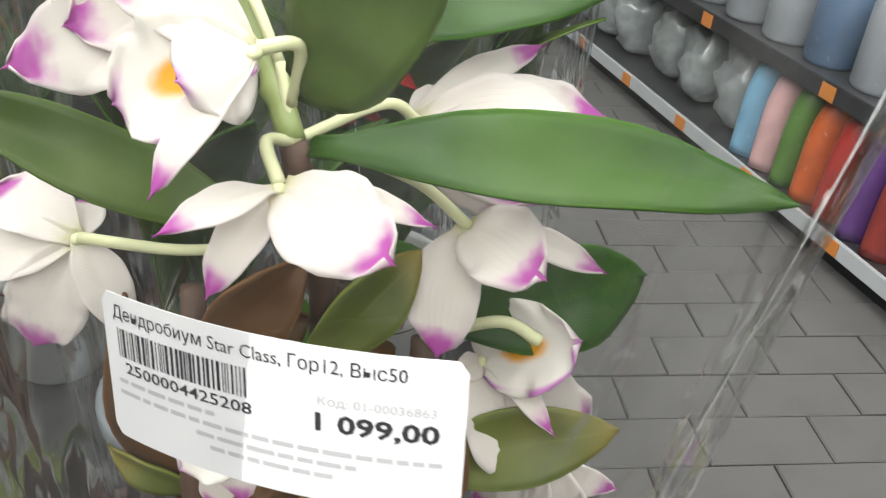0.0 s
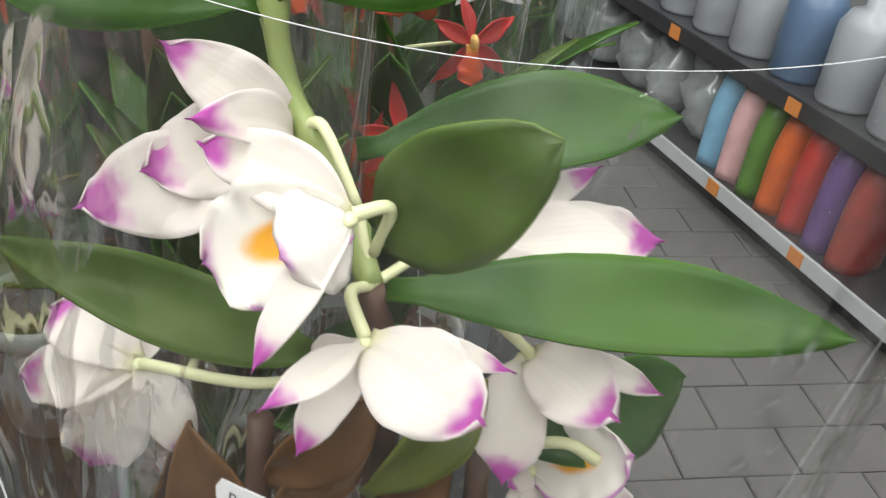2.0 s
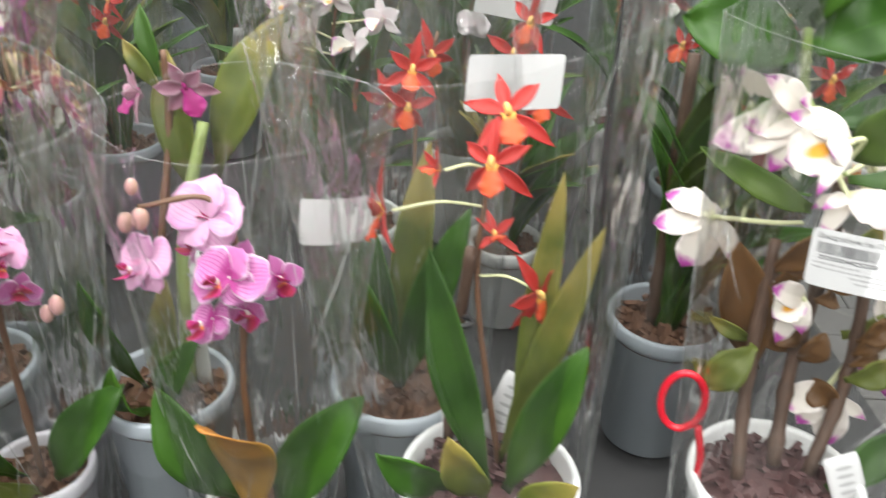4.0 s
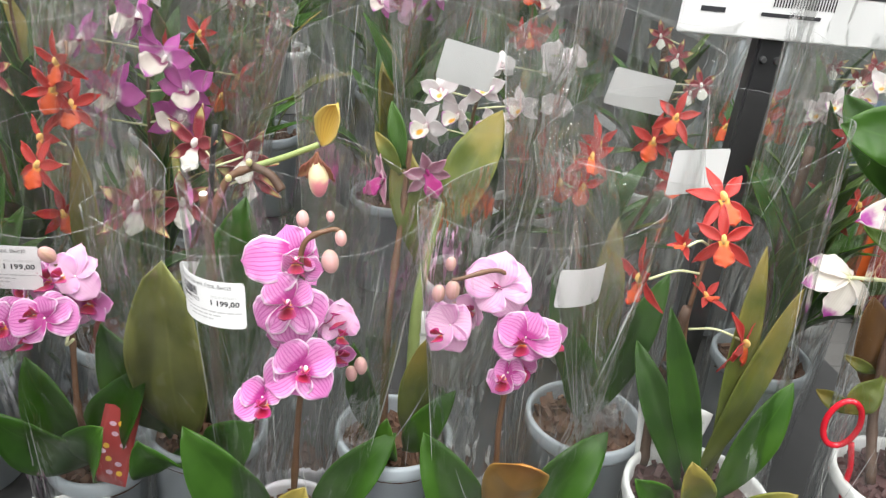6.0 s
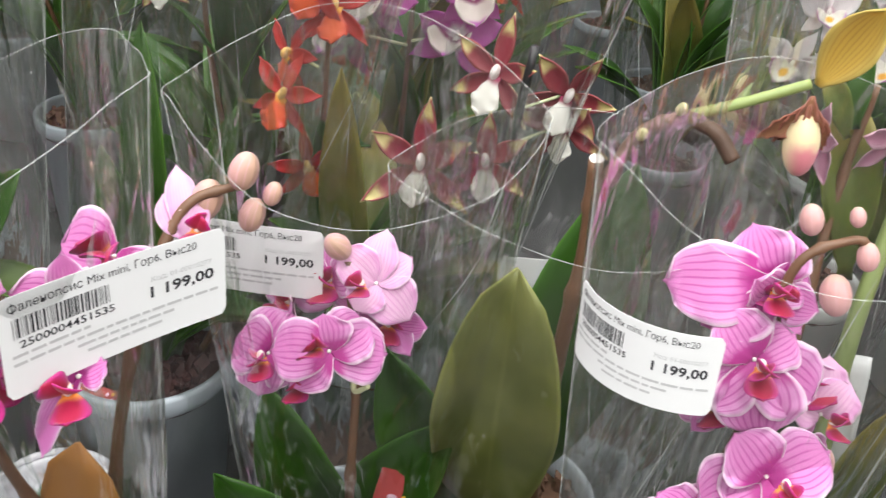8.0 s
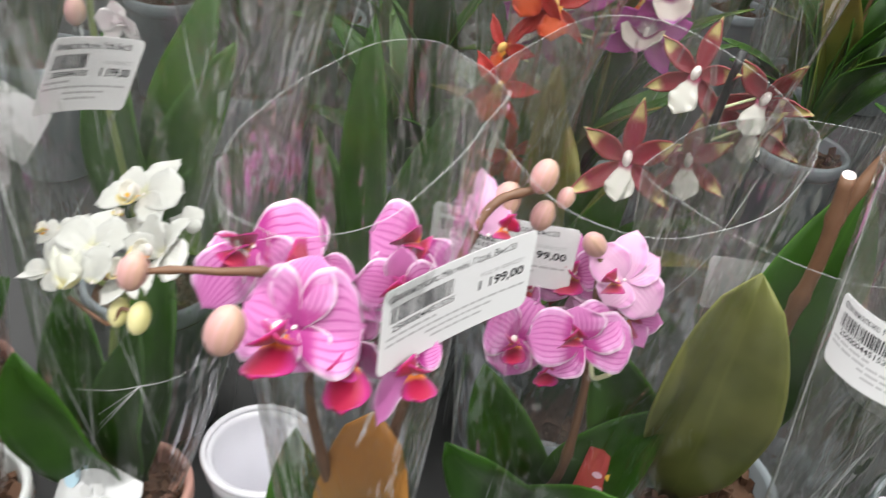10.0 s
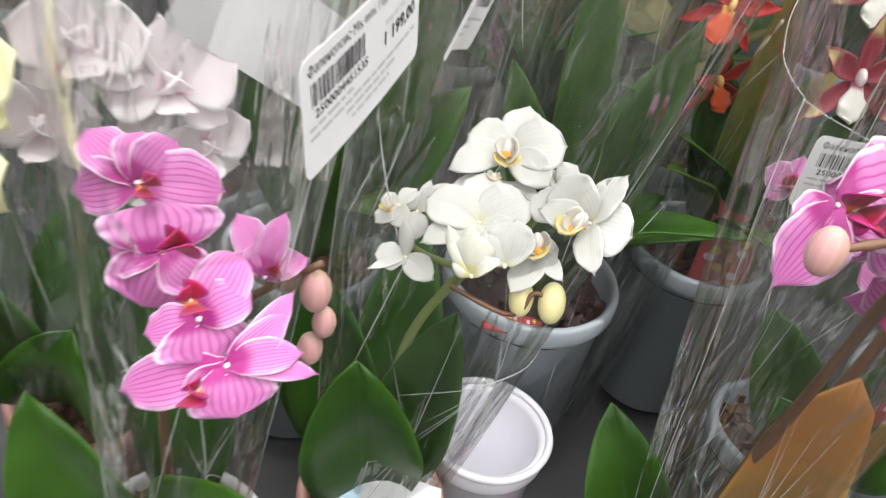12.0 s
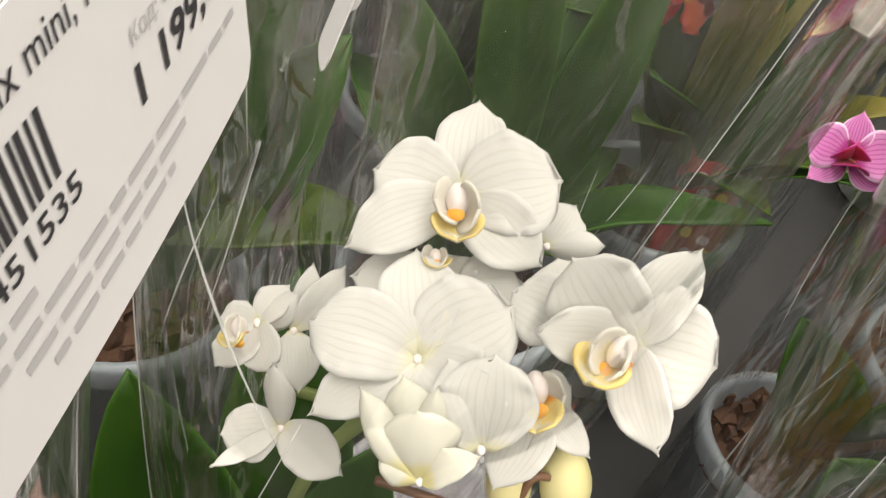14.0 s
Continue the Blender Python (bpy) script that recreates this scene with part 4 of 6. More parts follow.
class Plant:
    """An orchid in its pot; places are given in the world."""

    def __init__(self, x, y, label, r=0.042, h=0.115, mat=GREY_POT, fill=BARK, taper=0.8):
        self.o = Vector((x, y, TABLE))
        self.ob = thing("potted_orchid", x, y, TABLE + 0.0005, label, "orchid", G)
        self.h = h
        self.pot = pot(self.ob, 0, 0, r, h, mat, fill, taper)

    def r(self, p):
        return Vector(p) - self.o

    def flower(self, kind, p, toward=(0, -1, 0.3), roll=0.0, scale=1.0, close=0.0, up=(0, 0, 1)):
        return flower(self.ob, kind, self.r(p), toward, roll, scale, None, close, "", up)

    def bloom(self, at, face, rows, mat=None):
        """A flower at a place whose petals reach to given tips: rows of tip, width and style."""
        ob = hang("flower", BLOOM_CORE if mat in (None, DEND) else WHITE_CORE, self.ob, "", Matrix.Translation(self.r(at)))
        for tip, w, style in rows:
            m = DEND_LIP if style == "lip" else DEND_FOLD if style == "fold" else mat or DEND
            petal_to(ob, (0, 0, 0), Vector(tip) - Vector(at), w, m, face, style, "lip" if style in ("lip", "fold") else "petal")
        return ob

    def bud(self, p, d=(0, -0.3, -1), s=1.0, mesh=None):
        return bud(self.ob, self.r(p), d, s, mesh)

    def stalk(self, pts, r0=0.0022, r1=0.0016, mat=STEM, name="stem", knots=0):
        return stalk(name, [self.r(p) for p in pts], r0, r1, mat, self.ob, "", knots)

    def leaf(self, a, b, w, mat=LEAF, arch=0.02, face=(0, -1, 0.6), **k):
        return leaf(self.ob, self.r(a), self.r(b), w, mat, arch, face, **k)

    def base(self, dx=0.0, dy=0.0, up=-0.01):
        return (self.o.x + dx, self.o.y + dy, TABLE + self.h + up)

    def sleeve(self, top, a, b, rb=None, z0=None, **k):
        t = self.r(top)
        return sleeve(self.ob, k.pop("foot", (0.0, 0.0)), rb or 0.03, 0.004 if z0 is None else z0, t, a, b, **k)

    def label(self, tl, tr, bl, **k):
        return label_at(self.ob, self.o, tl, tr, bl, **k)

    def fan(self, n, length, w, mats, seed=0, rise=0.5):
        rng = random.Random(seed)
        for k in range(n):
            a = rng.uniform(0, 6.283) if n > 3 else k * 2.1 + rng.uniform(0, 1)
            d = Vector((math.cos(a), math.sin(a), 0))
            L = length * rng.uniform(0.7, 1.1)
            up = rise * rng.uniform(0.6, 1.3)
            b = Vector(self.base(0.008 * d.x, 0.008 * d.y))
            self.leaf(b, b + d * L * (1 - min(0.85, up)) + Vector((0, 0, L * up)), w * rng.uniform(0.8, 1.15), rng.choice(mats), L * 0.12, (-d.x, -d.y, 0.8))


# white dendrobium with purple tips, and its readable label
p = Plant(0.378, 0.540, "white and purple dendrobium orchid in clear film with a price label", 0.05, 0.115, WHITE_POT, BARK_V)
FR = (-0.1, -0.9, 0.45)
p.bloom((0.3770, 0.5800, 0.9173), (0.16, -0.59, 0.79), [((0.4048, 0.5685, 0.9108), 0.0225, "w"), ((0.4097, 0.5890, 0.9083), 0.0066, "t"), ((0.3629, 0.5531, 0.9192), 0.0082, "t"), ((0.3676, 0.5614, 0.9000), 0.0105, "s"), ((0.3632, 0.5851, 0.9041), 0.0065, "t")], DEND)
p.bloom((0.4136, 0.6119, 0.8957), (-0.10, -0.69, 0.71), [((0.4502, 0.6182, 0.8846), 0.0085, "t"), ((0.4350, 0.5893, 0.8989), 0.0205, "w"), ((0.4117, 0.5918, 0.8692), 0.0190, "w"), ((0.3970, 0.6195, 0.8543), 0.0062, "t")], DEND)
p.bloom((0.3149, 0.5980, 0.8824), (0.34, -0.59, 0.73), [((0.2858, 0.6082, 0.8873), 0.0185, "w"), ((0.2818, 0.5960, 0.8726), 0.0185, "w"), ((0.3025, 0.5886, 0.8514), 0.0215, "w"), ((0.3306, 0.5903, 0.8599), 0.0130, "s"), ((0.3085, 0.6147, 0.8844), 0.0110, "s")], DEND)
p.bloom((0.3507, 0.6173, 0.9440), (0.12, -0.84, 0.53), [((0.3253, 0.6052, 0.9675), 0.0165, "s"), ((0.3205, 0.5998, 0.9386), 0.0215, "w"), ((0.3044, 0.5980, 0.9273), 0.0240, "w"), ((0.3431, 0.5760, 0.9653), 0.0120, "s"), ((0.3384, 0.5965, 0.9162), 0.0180, "w")], DEND)
p.bloom((0.3720, 0.5834, 0.9450), (-0.10, -0.83, 0.55), [((0.3429, 0.5785, 0.9319), 0.0265, "lip"), ((0.3393, 0.5880, 0.9544), 0.0150, "s"), ((0.3600, 0.5582, 0.9240), 0.0090, "s")], DEND)
p.bloom((0.3723, 0.5824, 0.9454), (0.40, -0.68, 0.61), [((0.3623, 0.5686, 0.9432), 0.0215, "fold")], DEND)
p.bloom((0.3939, 0.6328, 0.9118), (-0.03, -0.71, 0.70), [((0.4253, 0.6545, 0.9301), 0.0100, "s"), ((0.4453, 0.6458, 0.9149), 0.0190, "w"), ((0.4312, 0.6130, 0.9047), 0.0170, "w"), ((0.4209, 0.6431, 0.8815), 0.0140, "w"), ((0.4046, 0.6454, 0.9165), 0.0130, "s")], DEND)
p.bloom((0.4210, 0.6191, 0.8477), (0.18, -0.69, 0.70), [((0.4471, 0.6156, 0.8636), 0.0265, "lip"), ((0.4569, 0.6331, 0.8167), 0.0200, "w"), ((0.4242, 0.6011, 0.8243), 0.0180, "w"), ((0.4441, 0.6009, 0.8417), 0.0070, "t"), ((0.4144, 0.6107, 0.8481), 0.0085, "s"), ((0.4409, 0.6017, 0.8197), 0.0235, "w"), ((0.4243, 0.6298, 0.8631), 0.0100, "s")], DEND)
p.bloom((0.3700, 0.5720, 0.8560), FR, [((0.3610, 0.5650, 0.8280), 0.0110, "s"), ((0.3520, 0.5640, 0.8640), 0.0150, "w"), ((0.3720, 0.5610, 0.8400), 0.0120, "s"), ((0.3560, 0.5620, 0.8460), 0.0170, "lip")])
p.bloom((0.4400, 0.6320, 0.8030), FR, [((0.4700, 0.6400, 0.7850), 0.0120, "s"), ((0.4620, 0.6250, 0.7750), 0.0200, "w"), ((0.4400, 0.6220, 0.7680), 0.0200, "w"), ((0.4220, 0.6320, 0.7750), 0.0120, "s")])
p.bloom((0.4020, 0.5900, 0.7880), FR, [((0.3740, 0.5800, 0.7760), 0.0200, "w"), ((0.4250, 0.5880, 0.7720), 0.0080, "t"), ((0.4080, 0.5800, 0.7520), 0.0200, "w"), ((0.3880, 0.5820, 0.7620), 0.0160, "w")])
N0 = (0.3745, 0.5960, 0.9205)
p.stalk([p.base(0.0, 0.02), (0.376, 0.585, 0.80), (0.380, 0.600, 0.87), N0], 0.0042, 0.0034, CANE, "cane", 6)
p.stalk([N0, (0.362, 0.612, 0.937), (0.348, 0.619, 0.957), (0.342, 0.623, 0.990)], 0.0032, 0.0028, STEM, "cane", 3)
p.stalk([p.base(-0.02, 0.0), (0.352, 0.570, 0.80), (0.350, 0.590, 0.88)], 0.0040, 0.0034, CANE, "cane", 5)
p.stalk([p.base(0.02, 0.02), (0.408, 0.590, 0.80), (0.405, 0.610, 0.86)], 0.0042, 0.0034, CANE, "cane", 5)
for q, mid, a in (((0.3725, 0.5836, 0.9460), (0.3790, 0.5895, 0.9450), (0.3750, 0.5950, 0.9300)), ((0.3520, 0.6170, 0.9450), (0.3585, 0.6125, 0.9500), (0.3690, 0.6050, 0.9350)), ((0.3160, 0.5980, 0.8830), (0.3457, 0.5908, 0.8894), (0.3620, 0.5960, 0.8900)), ((0.3770, 0.5805, 0.9180), (0.3720, 0.5870, 0.9240), N0), ((0.4140, 0.6115, 0.8965), (0.4020, 0.6080, 0.9080), (0.3869, 0.6087, 0.9120)), ((0.3960, 0.6320, 0.9130), (0.3900, 0.6200, 0.9220), N0)):
    p.stalk([a, mid, q], 0.0013, 0.0016, NECK, "pedicel")
p.stalk([N0, (0.3690, 0.6050, 0.9350)], 0.0013, 0.0013, NECK, "pedicel")
for q, mid, a in (((0.436, 0.607, 0.868), (0.425, 0.607, 0.872), (0.405, 0.610, 0.86)), ((0.358, 0.592, 0.840), (0.368, 0.592, 0.842), (0.378, 0.590, 0.835)), ((0.440, 0.634, 0.801), (0.428, 0.615, 0.815), (0.408, 0.600, 0.82)), ((0.400, 0.592, 0.787), (0.405, 0.594, 0.80), (0.407, 0.592, 0.81))):
    p.stalk([a, mid, q], 0.0015, 0.0018, NECK, "pedicel")
p.leaf((0.3780, 0.5975, 0.9190), (0.4905, 0.6170, 0.9125), 0.0230, LEAF_B, 0.007, (0.15, -0.55, 0.85), fold=0.16, peak=0.5)
p.leaf((0.3753, 0.5956, 0.9340), (0.4106, 0.5800, 0.9698), 0.0285, LEAF_M, 0.003, (-0.1, -1, 0.35), fold=0.10, peak=0.46, point=0.6)
p.leaf((0.3613, 0.6368, 0.9330), (0.4434, 0.6540, 0.9480), 0.0260, LEAF, 0.006, (0, -0.7, 0.7), fold=0.15)
p.leaf((0.3640, 0.5915, 0.9010), (0.3008, 0.5717, 0.9353), 0.0190, LEAF_M, -0.004, (0.1, -0.6, 0.8), fold=0.22, peak=0.42, point=0.9)
p.leaf((0.343, 0.622, 0.975), (0.278, 0.612, 0.992), 0.042, LEAF, 0.010, (0, -0.7, 0.4), fold=0.15)
p.leaf((0.343, 0.622, 0.978), (0.396, 0.642, 1.003), 0.040, LEAF, 0.010, (0, -0.8, 0.3), fold=0.15)
p.leaf((0.341, 0.623, 0.990), (0.318, 0.634, 1.050), 0.032, LEAF, 0.008, (0, -1, 0.2))
p.leaf((0.343, 0.623, 0.990), (0.358, 0.630, 1.055), 0.030, LEAF_B, 0.006, (0, -1, 0.2))
p.leaf((0.345, 0.640, 0.93), (0.292, 0.665, 1.000), 0.034, LEAF, 0.008, (0, -1, 0.3))
p.leaf((0.405, 0.610, 0.865), (0.465, 0.655, 0.862), 0.030, LEAF, 0.006, (0, -0.9, 0.4))
p.leaf((0.400, 0.600, 0.82), (0.462, 0.612, 0.838), 0.022, LEAF_O, 0.004, (0, -0.8, 0.6))
p.leaf((0.356, 0.590, 0.79), (0.332, 0.588, 0.875), 0.030, LEAF_D, 0.005, (0, -1, 0.2), label="dried brown leaf")
p.leaf(p.base(0.03, 0.01), (0.445, 0.58, 0.775), 0.022, LEAF, 0.008)
p.leaf((0.352, 0.570, 0.82), (0.330, 0.560, 0.79), 0.022, LEAF_O, 0.005)
p.sleeve((0.410, 0.598, 1.014), 0.118, 0.050, rb=0.052, slant=0.004, dip=0.018, seed=4, bulge=0.1)
p.label((0.3604, 0.5383, 0.9157), (0.4265, 0.5303, 0.9203), (0.3604, 0.5341, 0.8890), w=0.067, h=0.0295, bend=0.12, title="Дендробиум Star Class, Гор12, Выс50", number="2500004425208", code="Код: 01-00036863", price="1 099,00")
rng = random.Random(91)
for k in range(16):
    x, z = (0.352, 0.378, 0.406)[k % 3], rng.uniform(0.765, 0.885)
    side = rng.choice((-1, 1))
    p.leaf((x, 0.585, z), (x + side * rng.uniform(0.010, 0.032), 0.585 + rng.uniform(-0.02, 0.03), z + rng.uniform(-0.012, 0.034)), rng.uniform(0.009, 0.019), LEAF_D if k % 4 else LEAF_O, 0.005, (side * 0.3, -1, 0.3), fold=0.35, label="dry brown husk" if k % 4 else "")
ring = [Vector((0.318 + 0.011 * math.cos(a) + 0.004 * math.sin(a), 0.530, 0.800 + 0.019 * math.sin(a) - 0.006 * math.cos(a))) for a in [2 * math.pi * k / 24 for k in range(25)]]
vs, fs = tube([p.r(q) for q in ring], 0.0022, 8, False)
mesh_ob("ribbon_loop", vs, fs, RED_PL, p.ob, None, True, "shiny red plastic tie loop")
p.stalk([(0.329, 0.530, 0.785), (0.334, 0.528, 0.765), (0.335, 0.526, 0.742), (0.341, 0.53, 0.73)], 0.0022, 0.0022, RED_PL, "ribbon_tail")
care_tag(p.ob, p.r((0.425, 0.545, 0.735)), (0.3, -1, 0.3), 0.02, 0.04, 20, "plain")

# red oncidium
p = Plant(0.222, 0.482, "red and orange oncidium orchid tied to a dark cane", 0.052, 0.115, WHITE_POT, BARK_V)
p.flower("oncidium", (0.201, 0.523, 0.928), (-0.1, -0.9, 0.35), 10, 1.15)
p.flower("oncidium", (0.152, 0.494, 0.905), (-0.85, -0.35, 0.05), 15, 1.15)
p.flower("oncidium", (0.232, 0.521, 0.856), (0.75, -0.5, 0.1), 20, 1.15)
p.flower("oncidium", (0.202, 0.533, 0.880), (0.2, -0.3, 0.9), 0, 0.8, 20)
p.flower("oncidium", (0.200, 0.552, 0.945), (0.1, -0.5, 0.6), 20, 1.3)
p.flower("oncidium", (0.176, 0.512, 0.925), (-0.6, -0.6, 0.4), 0, 0.6, 35)
p.stalk([p.base(-0.035, 0.03), (0.185, 0.524, 0.80), (0.191, 0.527, 0.873)], 0.0036, 0.0034, CANE, "stake", 7)
p.stalk([p.base(0.0, 0.02), (0.196, 0.528, 0.84), (0.195, 0.535, 0.90), (0.200, 0.55, 0.945)], 0.0020, 0.0014, STEM_BR)
for q, a in (((0.201, 0.525, 0.926), (0.197, 0.54, 0.92)), ((0.156, 0.496, 0.905), (0.195, 0.535, 0.896)), ((0.230, 0.522, 0.858), (0.196, 0.529, 0.855)), ((0.178, 0.514, 0.924), (0.197, 0.54, 0.915))):
    p.stalk([a, ((q[0] + a[0]) / 2, (q[1] + a[1]) / 2, (q[2] + a[2]) / 2 + 0.004), q], 0.0009, 0.0009, NECK, "pedicel")
vs, fs = tube([p.r((0.190 + 0.006 * math.cos(a), 0.520 + 0.005 * math.sin(a), 0.828)) for a in [k * 0.5236 for k in range(13)]], 0.0018, 8, False)
mesh_ob("stake_clip", vs, fs, STICK, p.ob, None, True, "black plastic stake clip")
for a, b, w, mt in (((0.0, 0.0), (0.175, 0.50, 0.885), 0.020, LEAF), ((0.01, 0.0), (0.265, 0.50, 0.845), 0.026, LEAF_B), ((-0.01, 0.01), (0.165, 0.535, 0.835), 0.022, LEAF), ((0.0, -0.01), (0.205, 0.455, 0.80), 0.024, LEAF_O), ((0.02, -0.01), (0.275, 0.455, 0.79), 0.022, LEAF_O), ((-0.02, -0.01), (0.17, 0.44, 0.79), 0.022, LEAF), ((0.01, 0.02), (0.235, 0.545, 0.92), 0.018, LEAF_O), ((0.0, 0.02), (0.262, 0.53, 0.90), 0.018, LEAF_O)):
    p.leaf(p.base(*a), b, w, mt, 0.006)
p.sleeve((0.172, 0.545, 0.992), 0.108, 0.058, rb=0.054, slant=0.012, dip=0.012, seed=8)
p.label((0.1665, 0.585, 0.961), (0.2146, 0.632, 0.954), (0.1655, 0.580, 0.932))
care_tag(p.ob, p.r((0.190, 0.517, 0.745)), (-0.1, -1, 0.25), 0.018, 0.052, 8, "plain")
care_tag(p.ob, p.r((0.210, 0.523, 0.742)), (0.1, -1, 0.25), 0.018, 0.048, -18, "plain")

# pink phalaenopsis between the red and the slipper orchid
p = Plant(0.088, 0.452, "pink mini phalaenopsis orchid in clear film", 0.033, 0.078, WHITE_POT)
p.bloom((0.0630, 0.4674, 0.8960), (-0.24, -0.74, 0.63), [((0.0413, 0.4687, 0.9028), 0.0280, "r"), ((0.0819, 0.4740, 0.9029), 0.0299, "r"), ((0.0636, 0.4790, 0.9163), 0.0255, "s"), ((0.0778, 0.4627, 0.8829), 0.0271, "s"), ((0.0533, 0.4587, 0.8826), 0.0255, "s")], PHAL_PALE)
p.bloom((0.0375, 0.4481, 0.8748), (-0.35, -0.76, 0.55), [((0.0219, 0.4465, 0.8777), 0.0245, "r"), ((0.0512, 0.4498, 0.8767), 0.0232, "r"), ((0.0282, 0.4512, 0.8855), 0.0229, "s"), ((0.0467, 0.4414, 0.8601), 0.0192, "s"), ((0.0283, 0.4389, 0.8595), 0.0176, "s")], PHAL_PALE)
p.flower("pink_lip", (0.0332, 0.4391, 0.8730), (-0.46, -0.81, 0.36), 0, 0.53, 0, (-0.17, 0.44, 0.88))
p.bloom((0.0847, 0.4499, 0.8743), (-0.19, -0.70, 0.69), [((0.1068, 0.4551, 0.8768), 0.0255, "r"), ((0.0656, 0.4437, 0.8665), 0.0242, "r"), ((0.0899, 0.4576, 0.8885), 0.0250, "s"), ((0.0658, 0.4505, 0.8802), 0.0243, "s"), ((0.0978, 0.4462, 0.8650), 0.0212, "s")], PHAL)
p.flower("pink_lip", (0.0829, 0.4425, 0.8749), (-0.15, -0.87, 0.46), 0, 0.66, 0, (-0.17, 0.44, 0.88))
p.bloom((0.0775, 0.4416, 0.8520), (-0.25, -0.73, 0.63), [((0.0857, 0.4371, 0.8443), 0.0192, "s"), ((0.0697, 0.4337, 0.8405), 0.0192, "s"), ((0.0686, 0.4391, 0.8544), 0.0181, "r"), ((0.0874, 0.4424, 0.8546), 0.0181, "r")], PHAL)
p.flower("pink_lip", (0.0758, 0.4343, 0.8526), (-0.21, -0.89, 0.40), 0, 0.59, 0, (-0.17, 0.44, 0.88))
p.flower("phal_pale", (0.062, 0.474, 0.893), (-0.3, -0.8, 0.5), 15, 0.72, 8)
p.flower("phal_pink", (0.078, 0.47, 0.868), (0.2, -0.9, 0.2), -20, 0.75, 10)
p.flower("phal_pink", (0.1, 0.474, 0.862), (0.6, -0.6, 0.3), 10, 0.70, 14)
p.flower("phal_pale", (0.05, 0.474, 0.872), (-0.6, -0.6, 0.2), 0, 0.66, 12)
p.flower("phal_pink", (0.084, 0.466, 0.842), (0.1, -0.9, -0.1), 30, 0.62, 18)
p.stalk([p.base(), (0.078, 0.462, 0.79), (0.078, 0.472, 0.86), (0.066, 0.470, 0.905), (0.035, 0.450, 0.905)], 0.0022, 0.0013, STEM_BR, knots=4)
for q, s in (((0.036, 0.449, 0.899), 1.1), ((0.028, 0.447, 0.896), 1.0), ((0.033, 0.450, 0.916), 0.8)):
    p.bud(q, (0, -0.3, -1), s)
p.leaf(p.base(0.0, -0.01), (0.100, 0.390, 0.826), 0.040, LEAF_Y, 0.012, (0, 0.6, 0.8))
p.leaf(p.base(0.01, 0.0), (0.150, 0.470, 0.80), 0.034, LEAF, 0.012)
p.leaf(p.base(-0.01, 0.0), (0.030, 0.445, 0.79), 0.036, LEAF, 0.012)
p.sleeve((0.085, 0.470, 0.958), 0.078, 0.042, rb=0.034, slant=0.004, dip=0.01, seed=11)
p.label((0.0998, 0.5000, 0.8987), (0.1326, 0.5371, 0.8921), (0.0993, 0.4957, 0.8721), w=0.050, h=0.027, bend=0.05)

# slipper orchid with a cut stem and a broad olive leaf
p = Plant(-0.125, 0.455, "yellow slipper orchid with a broad olive leaf in grey pot", 0.042, 0.115, GREY_POT)
p.stalk([p.base(0.01, 0.0), (-0.117, 0.448, 0.85), (-0.116, 0.444, 0.900), (-0.119, 0.442, 0.938)], 0.0034, 0.0028, STEM_BR, "cut_stem", 3)
p.stalk([(-0.117, 0.444, 0.915), (-0.108, 0.452, 0.945), (-0.092, 0.458, 0.955)], 0.0026, 0.0022, STEM_BR, "branch", 2)
p.stalk([(-0.092, 0.458, 0.955), (-0.076, 0.461, 0.962), (-0.056, 0.465, 0.972)], 0.0021, 0.0019, STEM)
p.stalk([(-0.094, 0.457, 0.955), (-0.082, 0.455, 0.952), (-0.074, 0.453, 0.944)], 0.0026, 0.0030, CANE, "branch")
for q in ((-0.106, 0.449, 0.948), (-0.095, 0.454, 0.958)):
    p.bud(q, (0.2, -0.5, 0.8), 0.45, BUD_Y_MESH)
hang("cut_face", ball_mesh("cut_face", 0.0026, 0.0006, 0.0026, COLUMN), p.ob, "pale cut end", facing(p.r((-0.119, 0.442, 0.9385)), (0, -0.35, 1)) @ pose(0, 0, 0, 90))
slip = petal_mesh("slipper_hood", 0.032, 0.017, PAPH_Y, peak=0.55, point=0.7, bend=-0.35, cup=0.4, wave=0.05)
hang("hood", slip, p.ob, "", facing(p.r((-0.054, 0.464, 0.972)), (-0.3, -1, 0.2), -24))
pouch = ball_mesh("slipper_pouch", 0.0060, 0.0115, 0.0066, PAPH_P, 16, 12)
hang("pouch", pouch, p.ob, "cream pouch flushed pink below", facing(p.r((-0.0535, 0.459, 0.953)), (0, -1, 0.2), 188))
wpet = petal_mesh("slipper_petal", 0.019, 0.007, WITHER, bend=0.4, cup=0.4, wave=0.35, waves=4)
for ro, z in ((160, 0.968), (200, 0.968), (140, 0.965), (215, 0.966), (180, 0.97)):
    hang("withered_petal", wpet, p.ob, "", facing(p.r((-0.055, 0.4585, z)), (0.1, -1, 0.1), ro))
p.leaf(p.base(-0.01, -0.01), (-0.136, 0.420, 0.900), 0.050, LEAF_K, 0.012, (0.1, -1, 0.2), fold=0.28, point=0.55)
p.leaf(p.base(0.0, 0.01), (-0.105, 0.475, 0.925), 0.050, LEAF, 0.01, (0.1, -1, 0.2), fold=0.12)
p.leaf(p.base(-0.02, -0.01), (-0.185, 0.430, 0.84), 0.036, LEAF_B, 0.01)
p.leaf(p.base(0.02, -0.02), (-0.075, 0.410, 0.80), 0.036, LEAF, 0.01)
p.leaf(p.base(-0.01, -0.02), (-0.14, 0.385, 0.79), 0.036, LEAF, 0.014)
p.sleeve((-0.115, 0.455, 0.925), 0.080, 0.045, rb=0.044, seed=13, dip=0.01)

